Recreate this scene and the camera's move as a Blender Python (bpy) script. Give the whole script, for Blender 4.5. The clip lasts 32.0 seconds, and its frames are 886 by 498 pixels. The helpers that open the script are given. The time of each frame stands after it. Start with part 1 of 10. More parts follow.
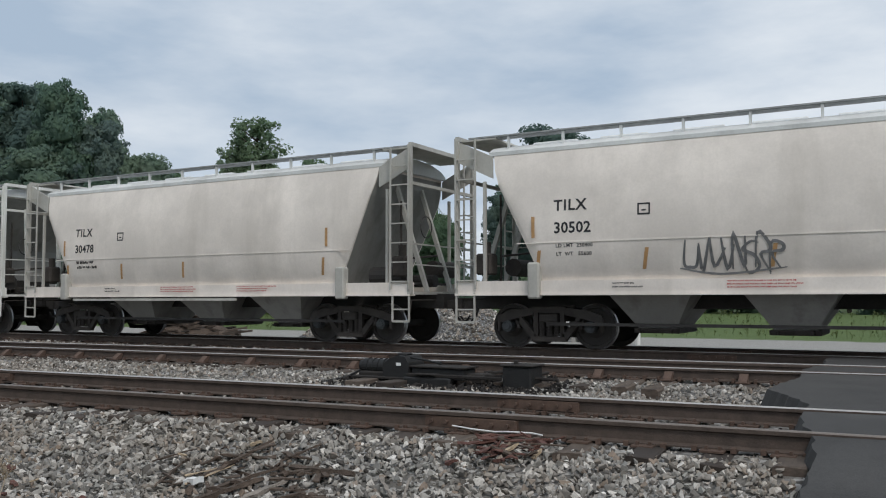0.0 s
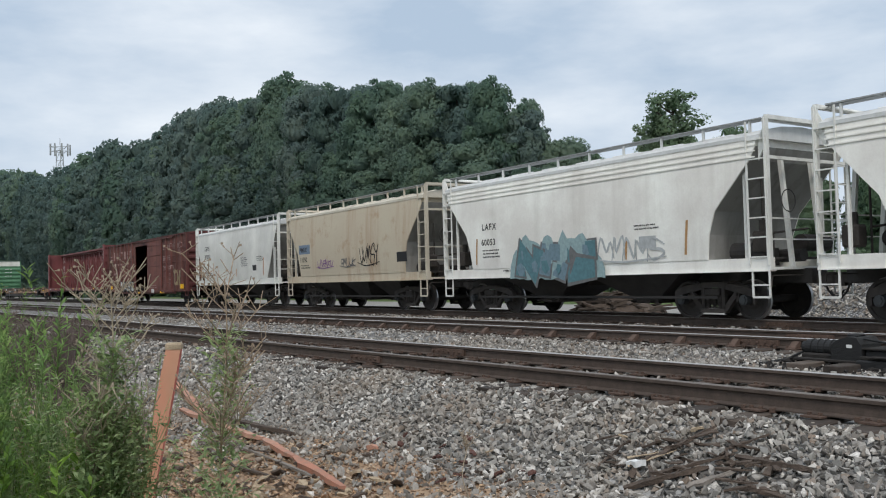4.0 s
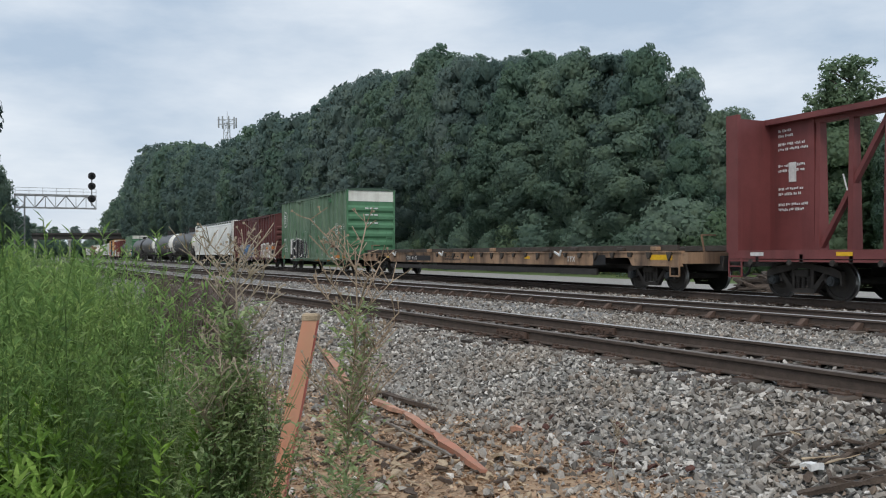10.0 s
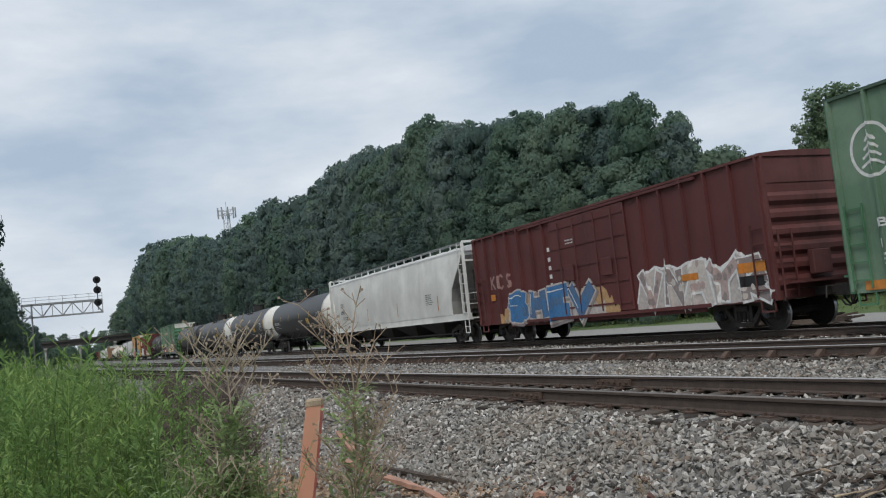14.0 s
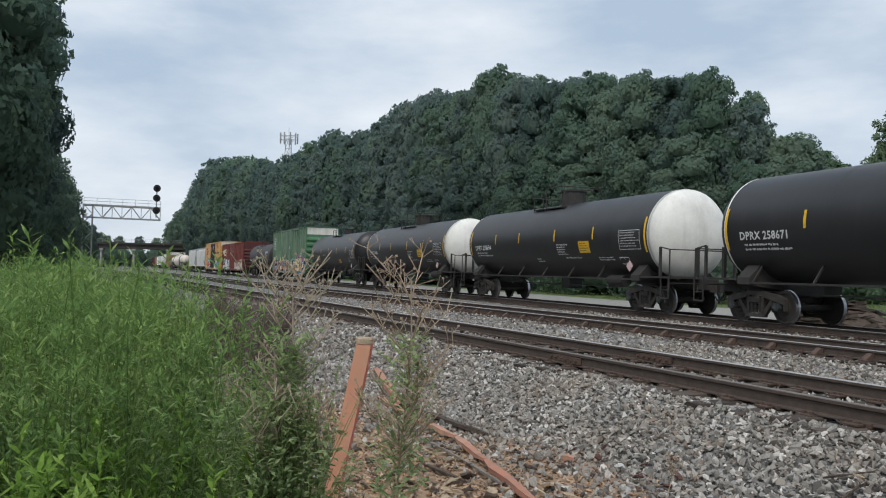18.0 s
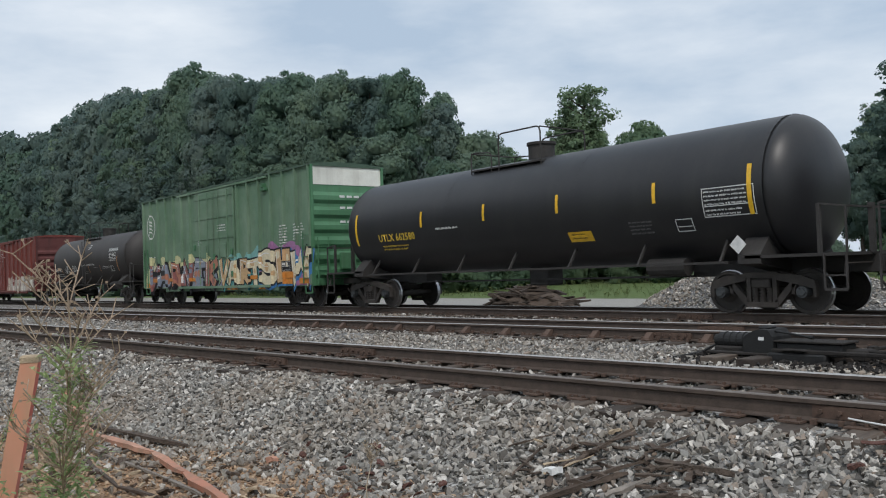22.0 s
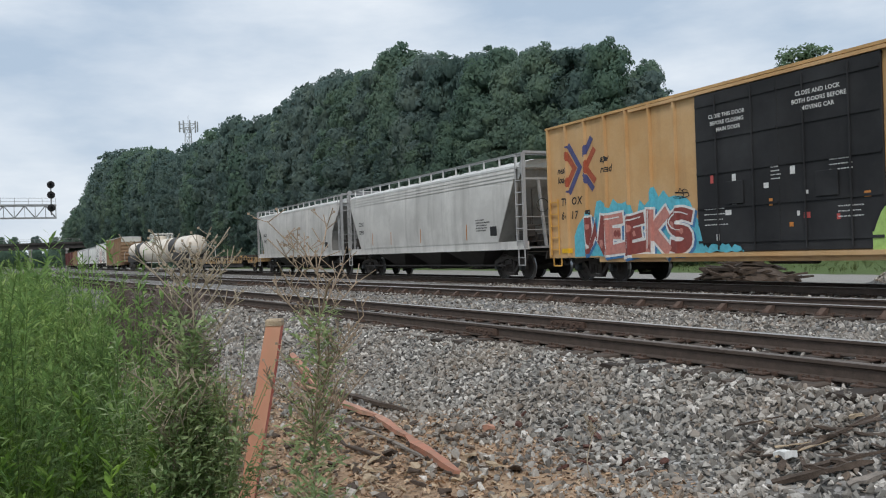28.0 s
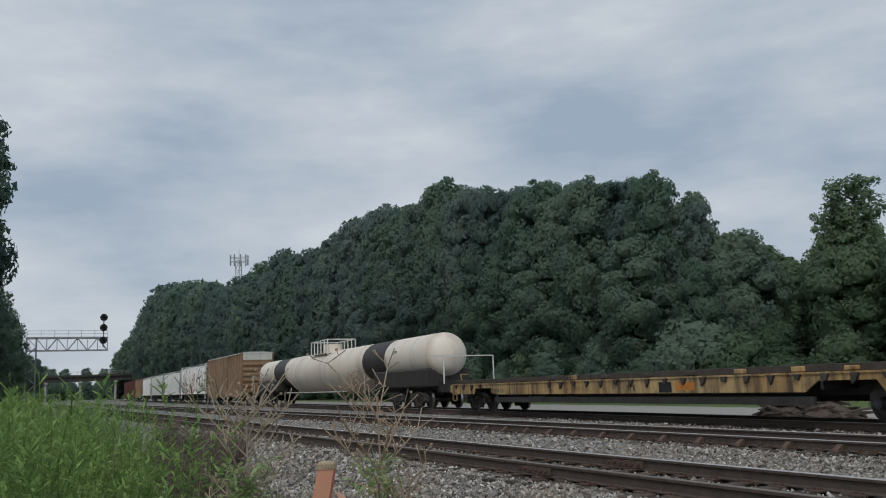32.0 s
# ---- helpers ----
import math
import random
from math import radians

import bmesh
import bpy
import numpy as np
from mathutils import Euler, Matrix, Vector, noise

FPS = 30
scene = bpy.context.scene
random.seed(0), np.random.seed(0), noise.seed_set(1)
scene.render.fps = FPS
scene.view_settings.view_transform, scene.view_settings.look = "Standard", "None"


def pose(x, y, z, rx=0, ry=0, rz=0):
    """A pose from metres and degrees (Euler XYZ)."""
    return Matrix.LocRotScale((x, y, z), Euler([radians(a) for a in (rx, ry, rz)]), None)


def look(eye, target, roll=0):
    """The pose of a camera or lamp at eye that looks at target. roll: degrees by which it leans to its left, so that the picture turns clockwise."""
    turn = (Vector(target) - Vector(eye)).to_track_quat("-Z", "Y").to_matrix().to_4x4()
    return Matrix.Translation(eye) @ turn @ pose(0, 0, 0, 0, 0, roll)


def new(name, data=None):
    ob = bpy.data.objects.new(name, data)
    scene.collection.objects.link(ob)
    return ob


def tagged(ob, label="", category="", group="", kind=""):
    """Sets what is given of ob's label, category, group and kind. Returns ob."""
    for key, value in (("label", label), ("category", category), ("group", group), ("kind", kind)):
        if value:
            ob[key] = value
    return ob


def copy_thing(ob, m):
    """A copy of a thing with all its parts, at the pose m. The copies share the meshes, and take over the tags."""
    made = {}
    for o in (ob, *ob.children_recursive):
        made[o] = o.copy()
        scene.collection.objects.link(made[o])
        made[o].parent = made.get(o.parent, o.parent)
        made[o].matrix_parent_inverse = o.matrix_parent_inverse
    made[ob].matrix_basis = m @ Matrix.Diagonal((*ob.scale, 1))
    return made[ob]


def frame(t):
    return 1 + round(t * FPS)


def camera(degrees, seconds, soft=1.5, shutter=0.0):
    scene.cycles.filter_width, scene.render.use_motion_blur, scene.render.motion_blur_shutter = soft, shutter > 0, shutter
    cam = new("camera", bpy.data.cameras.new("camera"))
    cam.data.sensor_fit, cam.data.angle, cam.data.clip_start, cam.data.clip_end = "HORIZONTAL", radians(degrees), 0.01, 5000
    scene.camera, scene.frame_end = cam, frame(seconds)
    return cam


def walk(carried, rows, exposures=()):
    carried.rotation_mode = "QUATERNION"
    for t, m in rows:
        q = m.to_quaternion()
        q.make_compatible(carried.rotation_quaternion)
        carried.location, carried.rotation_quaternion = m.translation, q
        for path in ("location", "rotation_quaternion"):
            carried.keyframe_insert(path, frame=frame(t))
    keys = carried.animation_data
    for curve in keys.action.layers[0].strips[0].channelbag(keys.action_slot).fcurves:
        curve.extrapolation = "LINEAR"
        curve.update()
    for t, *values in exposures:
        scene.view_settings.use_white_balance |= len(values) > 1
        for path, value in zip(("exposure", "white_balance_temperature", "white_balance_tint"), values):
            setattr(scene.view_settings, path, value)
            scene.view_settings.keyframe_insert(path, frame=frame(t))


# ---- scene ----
# ============ camera ============
cam = camera(54.2, 32.0, soft=1.1)
PATH = (
    (0, -0.002, -0.001, 1.005, 29.40, 3.29, 0.12),
    (0.5, -0.080, -0.024, 1.030, 42.07, 2.47, -0.20),
    (1, -0.133, -0.032, 1.032, 50.62, 1.96, -0.23),
    (1.5, -0.133, -0.019, 1.047, 52.60, 2.27, -0.01),
    (2, -0.144, -0.041, 1.062, 56.65, 2.66, 0.30),
    (2.5, -0.122, -0.047, 1.081, 59.71, 2.48, 0.57),
    (3, -0.157, 0.011, 1.075, 58.62, 2.37, 0.79),
    (3.5, -0.196, 0.049, 1.057, 57.95, 2.23, 1.04),
    (5.5, -0.138, 0.063, 1.111, 52.72, 1.52, 2.37),
    (6, -0.107, 0.030, 1.144, 55.73, 2.23, 4.06),
    (6.5, -0.152, 0.049, 1.138, 58.68, 2.22, 3.56),
    (7, -0.181, 0.033, 1.107, 59.69, 1.30, 2.29),
    (7.5, -0.232, 0.052, 1.099, 60.84, 0.57, 1.79),
    (8, -0.355, 0.144, 1.071, 62.96, 0.38, 1.52),
    (8.5, -0.422, 0.212, 1.065, 64.18, 0.18, 0.47),
    (9, -0.516, 0.246, 1.052, 63.43, -0.37, -1.10),
    (9.5, -0.557, 0.253, 1.043, 64.71, -0.52, -1.31),
    (10, -0.593, 0.290, 1.059, 66.54, 0.37, 0.05),
    (10.5, -0.556, 0.291, 1.049, 66.37, 0.78, 1.08),
    (11, -0.515, 0.308, 1.051, 62.85, 0.26, 1.26),
    (11.5, -0.534, 0.342, 1.056, 59.23, 0.78, 2.19),
    (12, -0.542, 0.372, 1.063, 57.63, 1.98, 3.12),
    (12.5, -0.541, 0.332, 1.067, 58.83, 3.40, 4.12),
    (13, -0.541, 0.321, 1.067, 61.47, 3.69, 5.12),
    (13.5, -0.580, 0.383, 1.076, 64.19, 4.30, 6.34),
    (14, -0.624, 0.379, 1.072, 67.22, 4.84, 6.01),
    (14.5, -0.673, 0.366, 1.058, 68.02, 4.26, 5.40),
    (16.5, -0.595, 0.298, 1.049, 66.65, 0.94, 1.14),
    (17, -0.605, 0.305, 1.056, 65.46, 1.24, 0.53),
    (17.5, -0.553, 0.285, 1.076, 66.92, 1.97, 1.03),
    (18, -0.592, 0.286, 1.110, 70.18, 1.56, -1.56),
    (18.5, -0.620, 0.303, 1.116, 68.60, -0.20, -4.12),
    (19, -0.671, 0.352, 1.086, 64.18, -0.58, -1.36),
    (19.5, -0.672, 0.472, 1.049, 56.13, -0.61, -0.66),
    (20, -0.613, 0.529, 1.048, 48.15, -0.52, 0.46),
    (20.5, -0.584, 0.553, 1.077, 45.26, -0.13, 0.28),
    (21, -0.565, 0.526, 1.093, 44.70, 1.11, 0.87),
    (21.5, -0.542, 0.436, 1.104, 46.95, 2.13, 1.54),
    (22, -0.573, 0.428, 1.080, 51.14, 1.50, 2.05),
    (22.5, -0.586, 0.388, 1.075, 53.70, 0.96, 2.45),
    (23, -0.590, 0.366, 1.061, 56.42, 1.47, 2.58),
    (23.5, -0.595, 0.316, 1.056, 59.65, 2.46, 2.24),
    (24, -0.621, 0.302, 1.068, 61.75, 4.14, 2.35),
    (24.5, -0.580, 0.256, 1.043, 62.22, 5.19, 1.58),
    (26.5, -0.628, 0.203, 1.101, 62.21, 2.69, 0.09),
    (27, -0.644, 0.313, 1.062, 63.15, 1.33, 1.41),
    (27.5, -0.672, 0.338, 1.064, 63.58, 0.58, 2.60),
    (28, -0.688, 0.347, 1.063, 64.41, 0.21, 1.87),
    (28.5, -0.753, 0.335, 1.077, 65.66, 0.07, 0.11),
    (29, -0.801, 0.276, 1.108, 67.43, 0.63, -0.41),
    (29.5, -0.800, 0.282, 1.103, 67.66, 1.90, 0.27),
    (30, -0.836, 0.371, 1.091, 67.99, 2.25, 0.29),
    (30.5, -0.826, 0.375, 1.092, 68.69, 2.49, -0.16),
    (31, -0.838, 0.393, 1.094, 68.62, 4.15, -0.36),
    (31.5, -0.907, 0.432, 1.095, 68.09, 7.95, 0.24),
    (32, -0.845, 0.335, 1.105, 67.40, 8.99, 1.78),
)
walk(cam, [(t, pose(x, y, z, 90 + pitch, roll, yaw)) for t, x, y, z, yaw, pitch, roll in PATH],
     exposures=((0, 0.0, 6500, 11.5), (1, 0.2, 6500, 11.5), (11, 0.15, 6500, 11.5), (13, 0.2, 6500, 11.5), (14, 0.0, 6500, 11.5), (18, 0.15, 6500, 11.5), (19, 0.4, 6500, 11.5), (20, 0.32, 6500, 11.5), (22, 0.15, 6500, 11.5), (23, 0.3, 6500, 11.5), (24, 0.12, 6500, 11.5), (26.5, 0.05, 6500, 11.5), (28, 0.15, 6500, 11.5), (30.5, 0.15, 6500, 11.5), (31.1, 0.15, 6500, 11.5), (32, -0.33, 6500, 11.5)))

# ============ sky and sun ============
world = bpy.data.worlds.new("overcast_sky")
scene.world = world
world.use_nodes = True


def build_sky(nt):
    nt.nodes.clear()
    out = nt.nodes.new("ShaderNodeOutputWorld")
    bg = nt.nodes.new("ShaderNodeBackground")
    sky = nt.nodes.new("ShaderNodeTexSky")
    sky.sky_type, sky.sun_disc = "NISHITA", False
    sky.sun_elevation, sky.sun_rotation = radians(55), radians(200)
    sky.air_density, sky.dust_density, sky.ozone_density = 1.0, 2.0, 1.0
    tc = nt.nodes.new("ShaderNodeTexCoord")
    mp = nt.nodes.new("ShaderNodeMapping")
    mp.inputs["Scale"].default_value = (1.0, 1.0, 3.2)
    n1 = nt.nodes.new("ShaderNodeTexNoise")
    n1.inputs["Scale"].default_value, n1.inputs["Detail"].default_value, n1.inputs["Roughness"].default_value = 2.2, 7, 0.55
    ramp = nt.nodes.new("ShaderNodeValToRGB")
    ramp.color_ramp.elements[0].position, ramp.color_ramp.elements[0].color = 0.36, (5.7, 7.2, 8.9, 1)
    ramp.color_ramp.elements[1].position, ramp.color_ramp.elements[1].color = 0.66, (11.0, 11.8, 12.4, 1)
    mix = nt.nodes.new("ShaderNodeMix")
    mix.data_type = "RGBA"
    mix.inputs[0].default_value = 0.9
    nt.links.new(tc.outputs["Generated"], mp.inputs["Vector"])
    nt.links.new(mp.outputs["Vector"], n1.inputs["Vector"])
    nt.links.new(n1.outputs["Fac"], ramp.inputs["Fac"])
    nt.links.new(sky.outputs["Color"], mix.inputs[6])
    nt.links.new(ramp.outputs["Color"], mix.inputs[7])
    nt.links.new(mix.outputs[2], bg.inputs["Color"])
    bg.inputs["Strength"].default_value = 0.075
    nt.links.new(bg.outputs["Background"], out.inputs["Surface"])


build_sky(world.node_tree)
sun = new("sun", bpy.data.lights.new("sun", "SUN"))
sun.data.energy, sun.data.angle, sun.data.color = 1.5, radians(16), (1.0, 0.96, 0.9)
sun.matrix_world = look((24, -18, 36), (0, 0, 0))

# ============ materials ============
MATS = {}


def node_mat(name):
    m = bpy.data.materials.new(name)
    m.use_nodes = True
    nt = m.node_tree
    return m, nt, nt.nodes["Principled BSDF"]


def noise_node(nt, scale, detail=4, rough=0.55, stretch=(1, 1, 1), coord="Object"):
    tc = nt.nodes.new("ShaderNodeTexCoord")
    mp = nt.nodes.new("ShaderNodeMapping")
    mp.inputs["Scale"].default_value = stretch
    n = nt.nodes.new("ShaderNodeTexNoise")
    n.inputs["Scale"].default_value, n.inputs["Detail"].default_value, n.inputs["Roughness"].default_value = scale, detail, rough
    nt.links.new(tc.outputs[coord], mp.inputs["Vector"])
    nt.links.new(mp.outputs["Vector"], n.inputs["Vector"])
    return n


def ramp_node(nt, src, stops):
    r = nt.nodes.new("ShaderNodeValToRGB")
    e = r.color_ramp.elements
    while len(e) < len(stops):
        e.new(0.5)
    for k, (p, c) in enumerate(stops):
        e[k].position, e[k].color = p, (*c, 1) if len(c) == 3 else c
    nt.links.new(src, r.inputs["Fac"])
    return r.outputs["Color"]


def mix_node(nt, fac, a, b, mode="MIX"):
    m = nt.nodes.new("ShaderNodeMix")
    m.data_type, m.blend_type = "RGBA", mode
    for sock, v in ((m.inputs[0], fac), (m.inputs[6], a), (m.inputs[7], b)):
        if isinstance(v, (int, float)):
            sock.default_value = v
        elif isinstance(v, tuple):
            sock.default_value = (*v, 1) if len(v) == 3 else v
        else:
            nt.links.new(v, sock)
    return m.outputs[2]


def bump_node(nt, src, bsdf, strength=0.3, dist=0.01):
    b = nt.nodes.new("ShaderNodeBump")
    b.inputs["Strength"].default_value, b.inputs["Distance"].default_value = strength, dist
    nt.links.new(src, b.inputs["Height"])
    nt.links.new(b.outputs["Normal"], bsdf.inputs["Normal"])


def plain(name, col, rough=0.7, metal=0.0, var=0.25, scale=6.0, bump=0.0):
    """A surface with grain at two scales round one base colour."""
    if name in MATS:
        return MATS[name]
    m, nt, b = node_mat(name)
    n1, n2 = noise_node(nt, scale, 6), noise_node(nt, scale * 7, 3)
    lo, hi = tuple(c * (1 - var) for c in col), tuple(min(1, c * (1 + var)) for c in col)
    c1 = ramp_node(nt, n1.outputs["Fac"], ((0.3, lo), (0.7, hi)))
    c2 = mix_node(nt, 0.35, c1, ramp_node(nt, n2.outputs["Fac"], ((0.3, lo), (0.7, hi))))
    nt.links.new(c2, b.inputs["Base Color"])
    b.inputs["Roughness"].default_value, b.inputs["Metallic"].default_value = rough, metal
    if bump:
        bump_node(nt, n2.outputs["Fac"], b, bump, 0.02)
    MATS[name] = m
    return m


def paint(name, col, dirt=(0.09, 0.065, 0.045), amount=0.5, rough=0.55, streak=2.2, fade=None, blotch=0.35, clean=0.5):
    """Weathered rolling-stock paint: vertical grime streaks, blotches and faded patches."""
    if name in MATS:
        return MATS[name]
    m, nt, b = node_mat(name)
    st = noise_node(nt, streak, 6, 0.6, (1.0, 1.0, 0.09))
    bl = noise_node(nt, 0.55, 5, 0.6)
    fi = noise_node(nt, 22, 4, 0.6)
    fade = fade or tuple(min(1, c * 1.25 + 0.02) for c in col)
    base = mix_node(nt, ramp_node(nt, bl.outputs["Fac"], ((0.42, (0, 0, 0)), (0.66, (1, 1, 1)))), col, fade)
    s = ramp_node(nt, st.outputs["Fac"], ((clean, (0, 0, 0)), (clean + 0.28, (amount, amount, amount))))
    c = mix_node(nt, s, base, dirt)
    bl2 = noise_node(nt, 1.6, 8, 0.68)
    s2 = ramp_node(nt, bl2.outputs["Fac"], ((0.55, (0, 0, 0)), (0.75, (blotch * amount,) * 3)))
    c = mix_node(nt, s2, c, dirt)
    c = mix_node(nt, ramp_node(nt, fi.outputs["Fac"], ((0.35, (0.0, 0.0, 0.0)), (0.75, (0.12, 0.12, 0.12)))), c, dirt)
    nt.links.new(c, b.inputs["Base Color"])
    b.inputs["Roughness"].default_value = rough
    bump_node(nt, bl2.outputs["Fac"], b, 0.12, 0.02)
    MATS[name] = m
    return m


def flat_paint(name, col, rough=0.6):
    """Stencil, tape and spray paint."""
    if name in MATS:
        return MATS[name]
    m, nt, b = node_mat(name)
    n = noise_node(nt, 9, 5, 0.65)
    c = ramp_node(nt, n.outputs["Fac"], ((0.3, tuple(v * 0.72 for v in col)), (0.62, col)))
    nt.links.new(c, b.inputs["Base Color"])
    b.inputs["Roughness"].default_value = rough
    MATS[name] = m
    return m


BLACK_STEEL = plain("grimy_black_steel", (0.034, 0.031, 0.029), 0.75, 0.0, 0.4, 3)
RAIL_SIDE = plain("rusted_rail_web", (0.075, 0.055, 0.044), 0.85, 0.0, 0.35, 8, 0.3)
RAIL_HEAD = plain("polished_rail_head", (0.5, 0.48, 0.46), 0.4, 0.6, 0.2, 5)


def ballast_mat(name, tones, scale=16.0, bump=1.0):
    m, nt, b = node_mat(name)
    tc = nt.nodes.new("ShaderNodeTexCoord")
    v = nt.nodes.new("ShaderNodeTexVoronoi")
    v.inputs["Scale"].default_value = scale
    nt.links.new(tc.outputs["Object"], v.inputs["Vector"])
    sep = nt.nodes.new("ShaderNodeSeparateColor")
    nt.links.new(v.outputs["Color"], sep.inputs["Color"])
    c = ramp_node(nt, sep.outputs[0], tuple((k / (len(tones) - 1), t) for k, t in enumerate(tones)))
    big = noise_node(nt, 0.5, 5)
    c = mix_node(nt, ramp_node(nt, big.outputs["Fac"], ((0.4, (0, 0, 0)), (0.7, (0.35, 0.35, 0.35)))), c, (0.10, 0.085, 0.065))
    edge = ramp_node(nt, v.outputs["Distance"], ((0.35, (1, 1, 1)), (0.7, (0.35, 0.35, 0.35))))
    c = mix_node(nt, 1.0, c, edge, "MULTIPLY")
    nt.links.new(c, b.inputs["Base Color"])
    b.inputs["Roughness"].default_value = 0.9
    inv = ramp_node(nt, v.outputs["Distance"], ((0.0, (1, 1, 1)), (0.75, (0, 0, 0))))
    bump_node(nt, inv, b, bump, 0.04)
    return m


BALLAST = ballast_mat("ballast_stone_bed", ((0.10, 0.10, 0.10), (0.2, 0.2, 0.2), (0.3, 0.3, 0.3), (0.42, 0.42, 0.41)))

# ============ mesh tools ============


def part(name, bm, material, parent=None, label="", smooth=False):
    me = bpy.data.meshes.new(name)
    bm.normal_update()
    bm.to_mesh(me)
    bm.free()
    if smooth:
        me.polygons.foreach_set("use_smooth", [True] * len(me.polygons))
    me.materials.append(material)
    ob = new(name, me)
    if parent is not None:
        ob.parent = parent
    if label:
        ob["label"] = label
    return ob


def share(name, mesh, parent, m):
    ob = new(name, mesh)
    ob.parent = parent
    ob.matrix_basis = m
    return ob


def empty(name, label, category, group="", kind=""):
    ob = new(name)
    ob.empty_display_size = 0.3
    return tagged(ob, label, category, group, kind)


def box(bm, x0, x1, y0, y1, z0, z1, bev=0.0):
    v = [bm.verts.new((x, y, z)) for x in (x0, x1) for y in (y0, y1) for z in (z0, z1)]
    f = [bm.faces.new([v[i] for i in q]) for q in ((0, 1, 3, 2), (4, 6, 7, 5), (0, 4, 5, 1), (2, 3, 7, 6), (0, 2, 6, 4), (1, 5, 7, 3))]
    if bev:
        es = list({e for q in f for e in q.edges})
        bmesh.ops.bevel(bm, geom=es, offset=bev, segments=1, affect="EDGES")


def cyl(bm, p, q, r, seg=10, r2=None, caps=True):
    p, q = Vector(p), Vector(q)
    d = (q - p).normalized()
    u = d.orthogonal().normalized()
    w = d.cross(u)
    r2 = r if r2 is None else r2
    a = [bm.verts.new(p + r * (math.cos(2 * math.pi * k / seg) * u + math.sin(2 * math.pi * k / seg) * w)) for k in range(seg)]
    b = [bm.verts.new(q + r2 * (math.cos(2 * math.pi * k / seg) * u + math.sin(2 * math.pi * k / seg) * w)) for k in range(seg)]
    for k in range(seg):
        bm.faces.new((a[k], a[(k + 1) % seg], b[(k + 1) % seg], b[k]))
    if caps:
        bm.faces.new(a[::-1])
        bm.faces.new(b)


def bar(bm, p, q, w=0.03, h=None):
    """A square bar from p to q."""
    p, q = Vector(p), Vector(q)
    h = w if h is None else h
    d = (q - p).normalized()
    u = d.cross(Vector((0, 0, 1)))
    u = u.normalized() if u.length > 1e-4 else Vector((1, 0, 0))
    n = u.cross(d).normalized()
    v = [bm.verts.new(e + a * u * w / 2 + b * n * h / 2) for e in (p, q) for a, b in ((-1, -1), (1, -1), (1, 1), (-1, 1))]
    for k in range(4):
        bm.faces.new((v[k], v[(k + 1) % 4], v[4 + (k + 1) % 4], v[4 + k]))
    bm.faces.new(v[3::-1])
    bm.faces.new(v[4:])


def loft(bm, sections, close=True, cap=True):
    """Skin rows of points; each section is a list of 3D points of one length."""
    rings = [[bm.verts.new(p) for p in s] for s in sections]
    n = len(rings[0])
    for a, b in zip(rings, rings[1:]):
        for k in range(n if close else n - 1):
            bm.faces.new((a[k], a[(k + 1) % n], b[(k + 1) % n], b[k]))
    if cap:
        bm.faces.new(rings[0][::-1])
        bm.faces.new(rings[-1])
    return rings


def solid(bm, pts, axis, lo, hi):
    """A flat outline pushed through from lo to hi along an axis; pts are in the other two axes, in order."""
    def at(p, v):
        return {"x": (v, p[0], p[1]), "y": (p[0], v, p[1]), "z": (p[0], p[1], v)}[axis]
    loft(bm, [[at(p, lo) for p in pts], [at(p, hi) for p in pts]])


# ============ the line: rails, train path ============
SKEW = math.tan(radians(3.99))


BEND = [0.0]
for _k in range(900):
    BEND.append(BEND[-1] + float(np.interp(_k, (0, 110, 260, 900), (SKEW, SKEW, 0.01, 0.01))))


def near_y(x):
    """Centre of the near main track; the second main runs 5.77 m beyond it. Far off it bends alongside the train's track."""
    if x > 0:
        return 7.34 + SKEW * (x + 8)
    k = min(-x, 899.0)
    i = int(k)
    return 7.34 + SKEW * 8 - (BEND[i] + (BEND[i + 1] - BEND[i]) * (k - i))


LEAD = [0.0]
for _k in range(700):
    LEAD.append(LEAD[-1] + float(np.interp(_k, (0, 35, 75, 110, 145, 180, 700), (0, 0, 0.018, 0.045, 0.03, 0.012, 0.01))))


def train_y(x):
    k = min(max(-x, 0.0), 699.0)
    i = int(k)
    return 17.35 - (LEAD[i] + (LEAD[i + 1] - LEAD[i]) * (k - i))


def train_pose(x):
    h = math.degrees(math.atan2(train_y(x + 5) - train_y(x - 5), 10.0))
    return pose(x, train_y(x), 0, 0, 0, h)


def run(t):
    """How far the train has come."""
    return 13.0 * t + 0.007 * t * t


MOVERS = []
# ============ ground ============
MID = 5.77


def off_near(x, y):
    """Distance across the line, measured so that the near track's centre is always 7.34."""
    return y - near_y(x) + 7.34


def gz(x, y):
    """Height of the ground; rail tops are at 0."""
    u = off_near(x, y)
    z = float(np.interp(u, (-40, 1.0, 4.6, 6.1, 8.6, 9.4, 10.8, 11.7, 14.6, 15.4), (-0.72, -0.68, -0.60, -0.21, -0.21, -0.31, -0.31, -0.21, -0.21, -0.34)))
    if u > 14.6:
        d = y - train_y(x)
        far = float(np.interp(d, (-3.0, -1.7, 1.7, 3.0, 12.6, 32.0), (-0.34, -0.21, -0.21, -0.36, -0.36, 0.2)))
        z = far if d > -3.0 else z
    return z


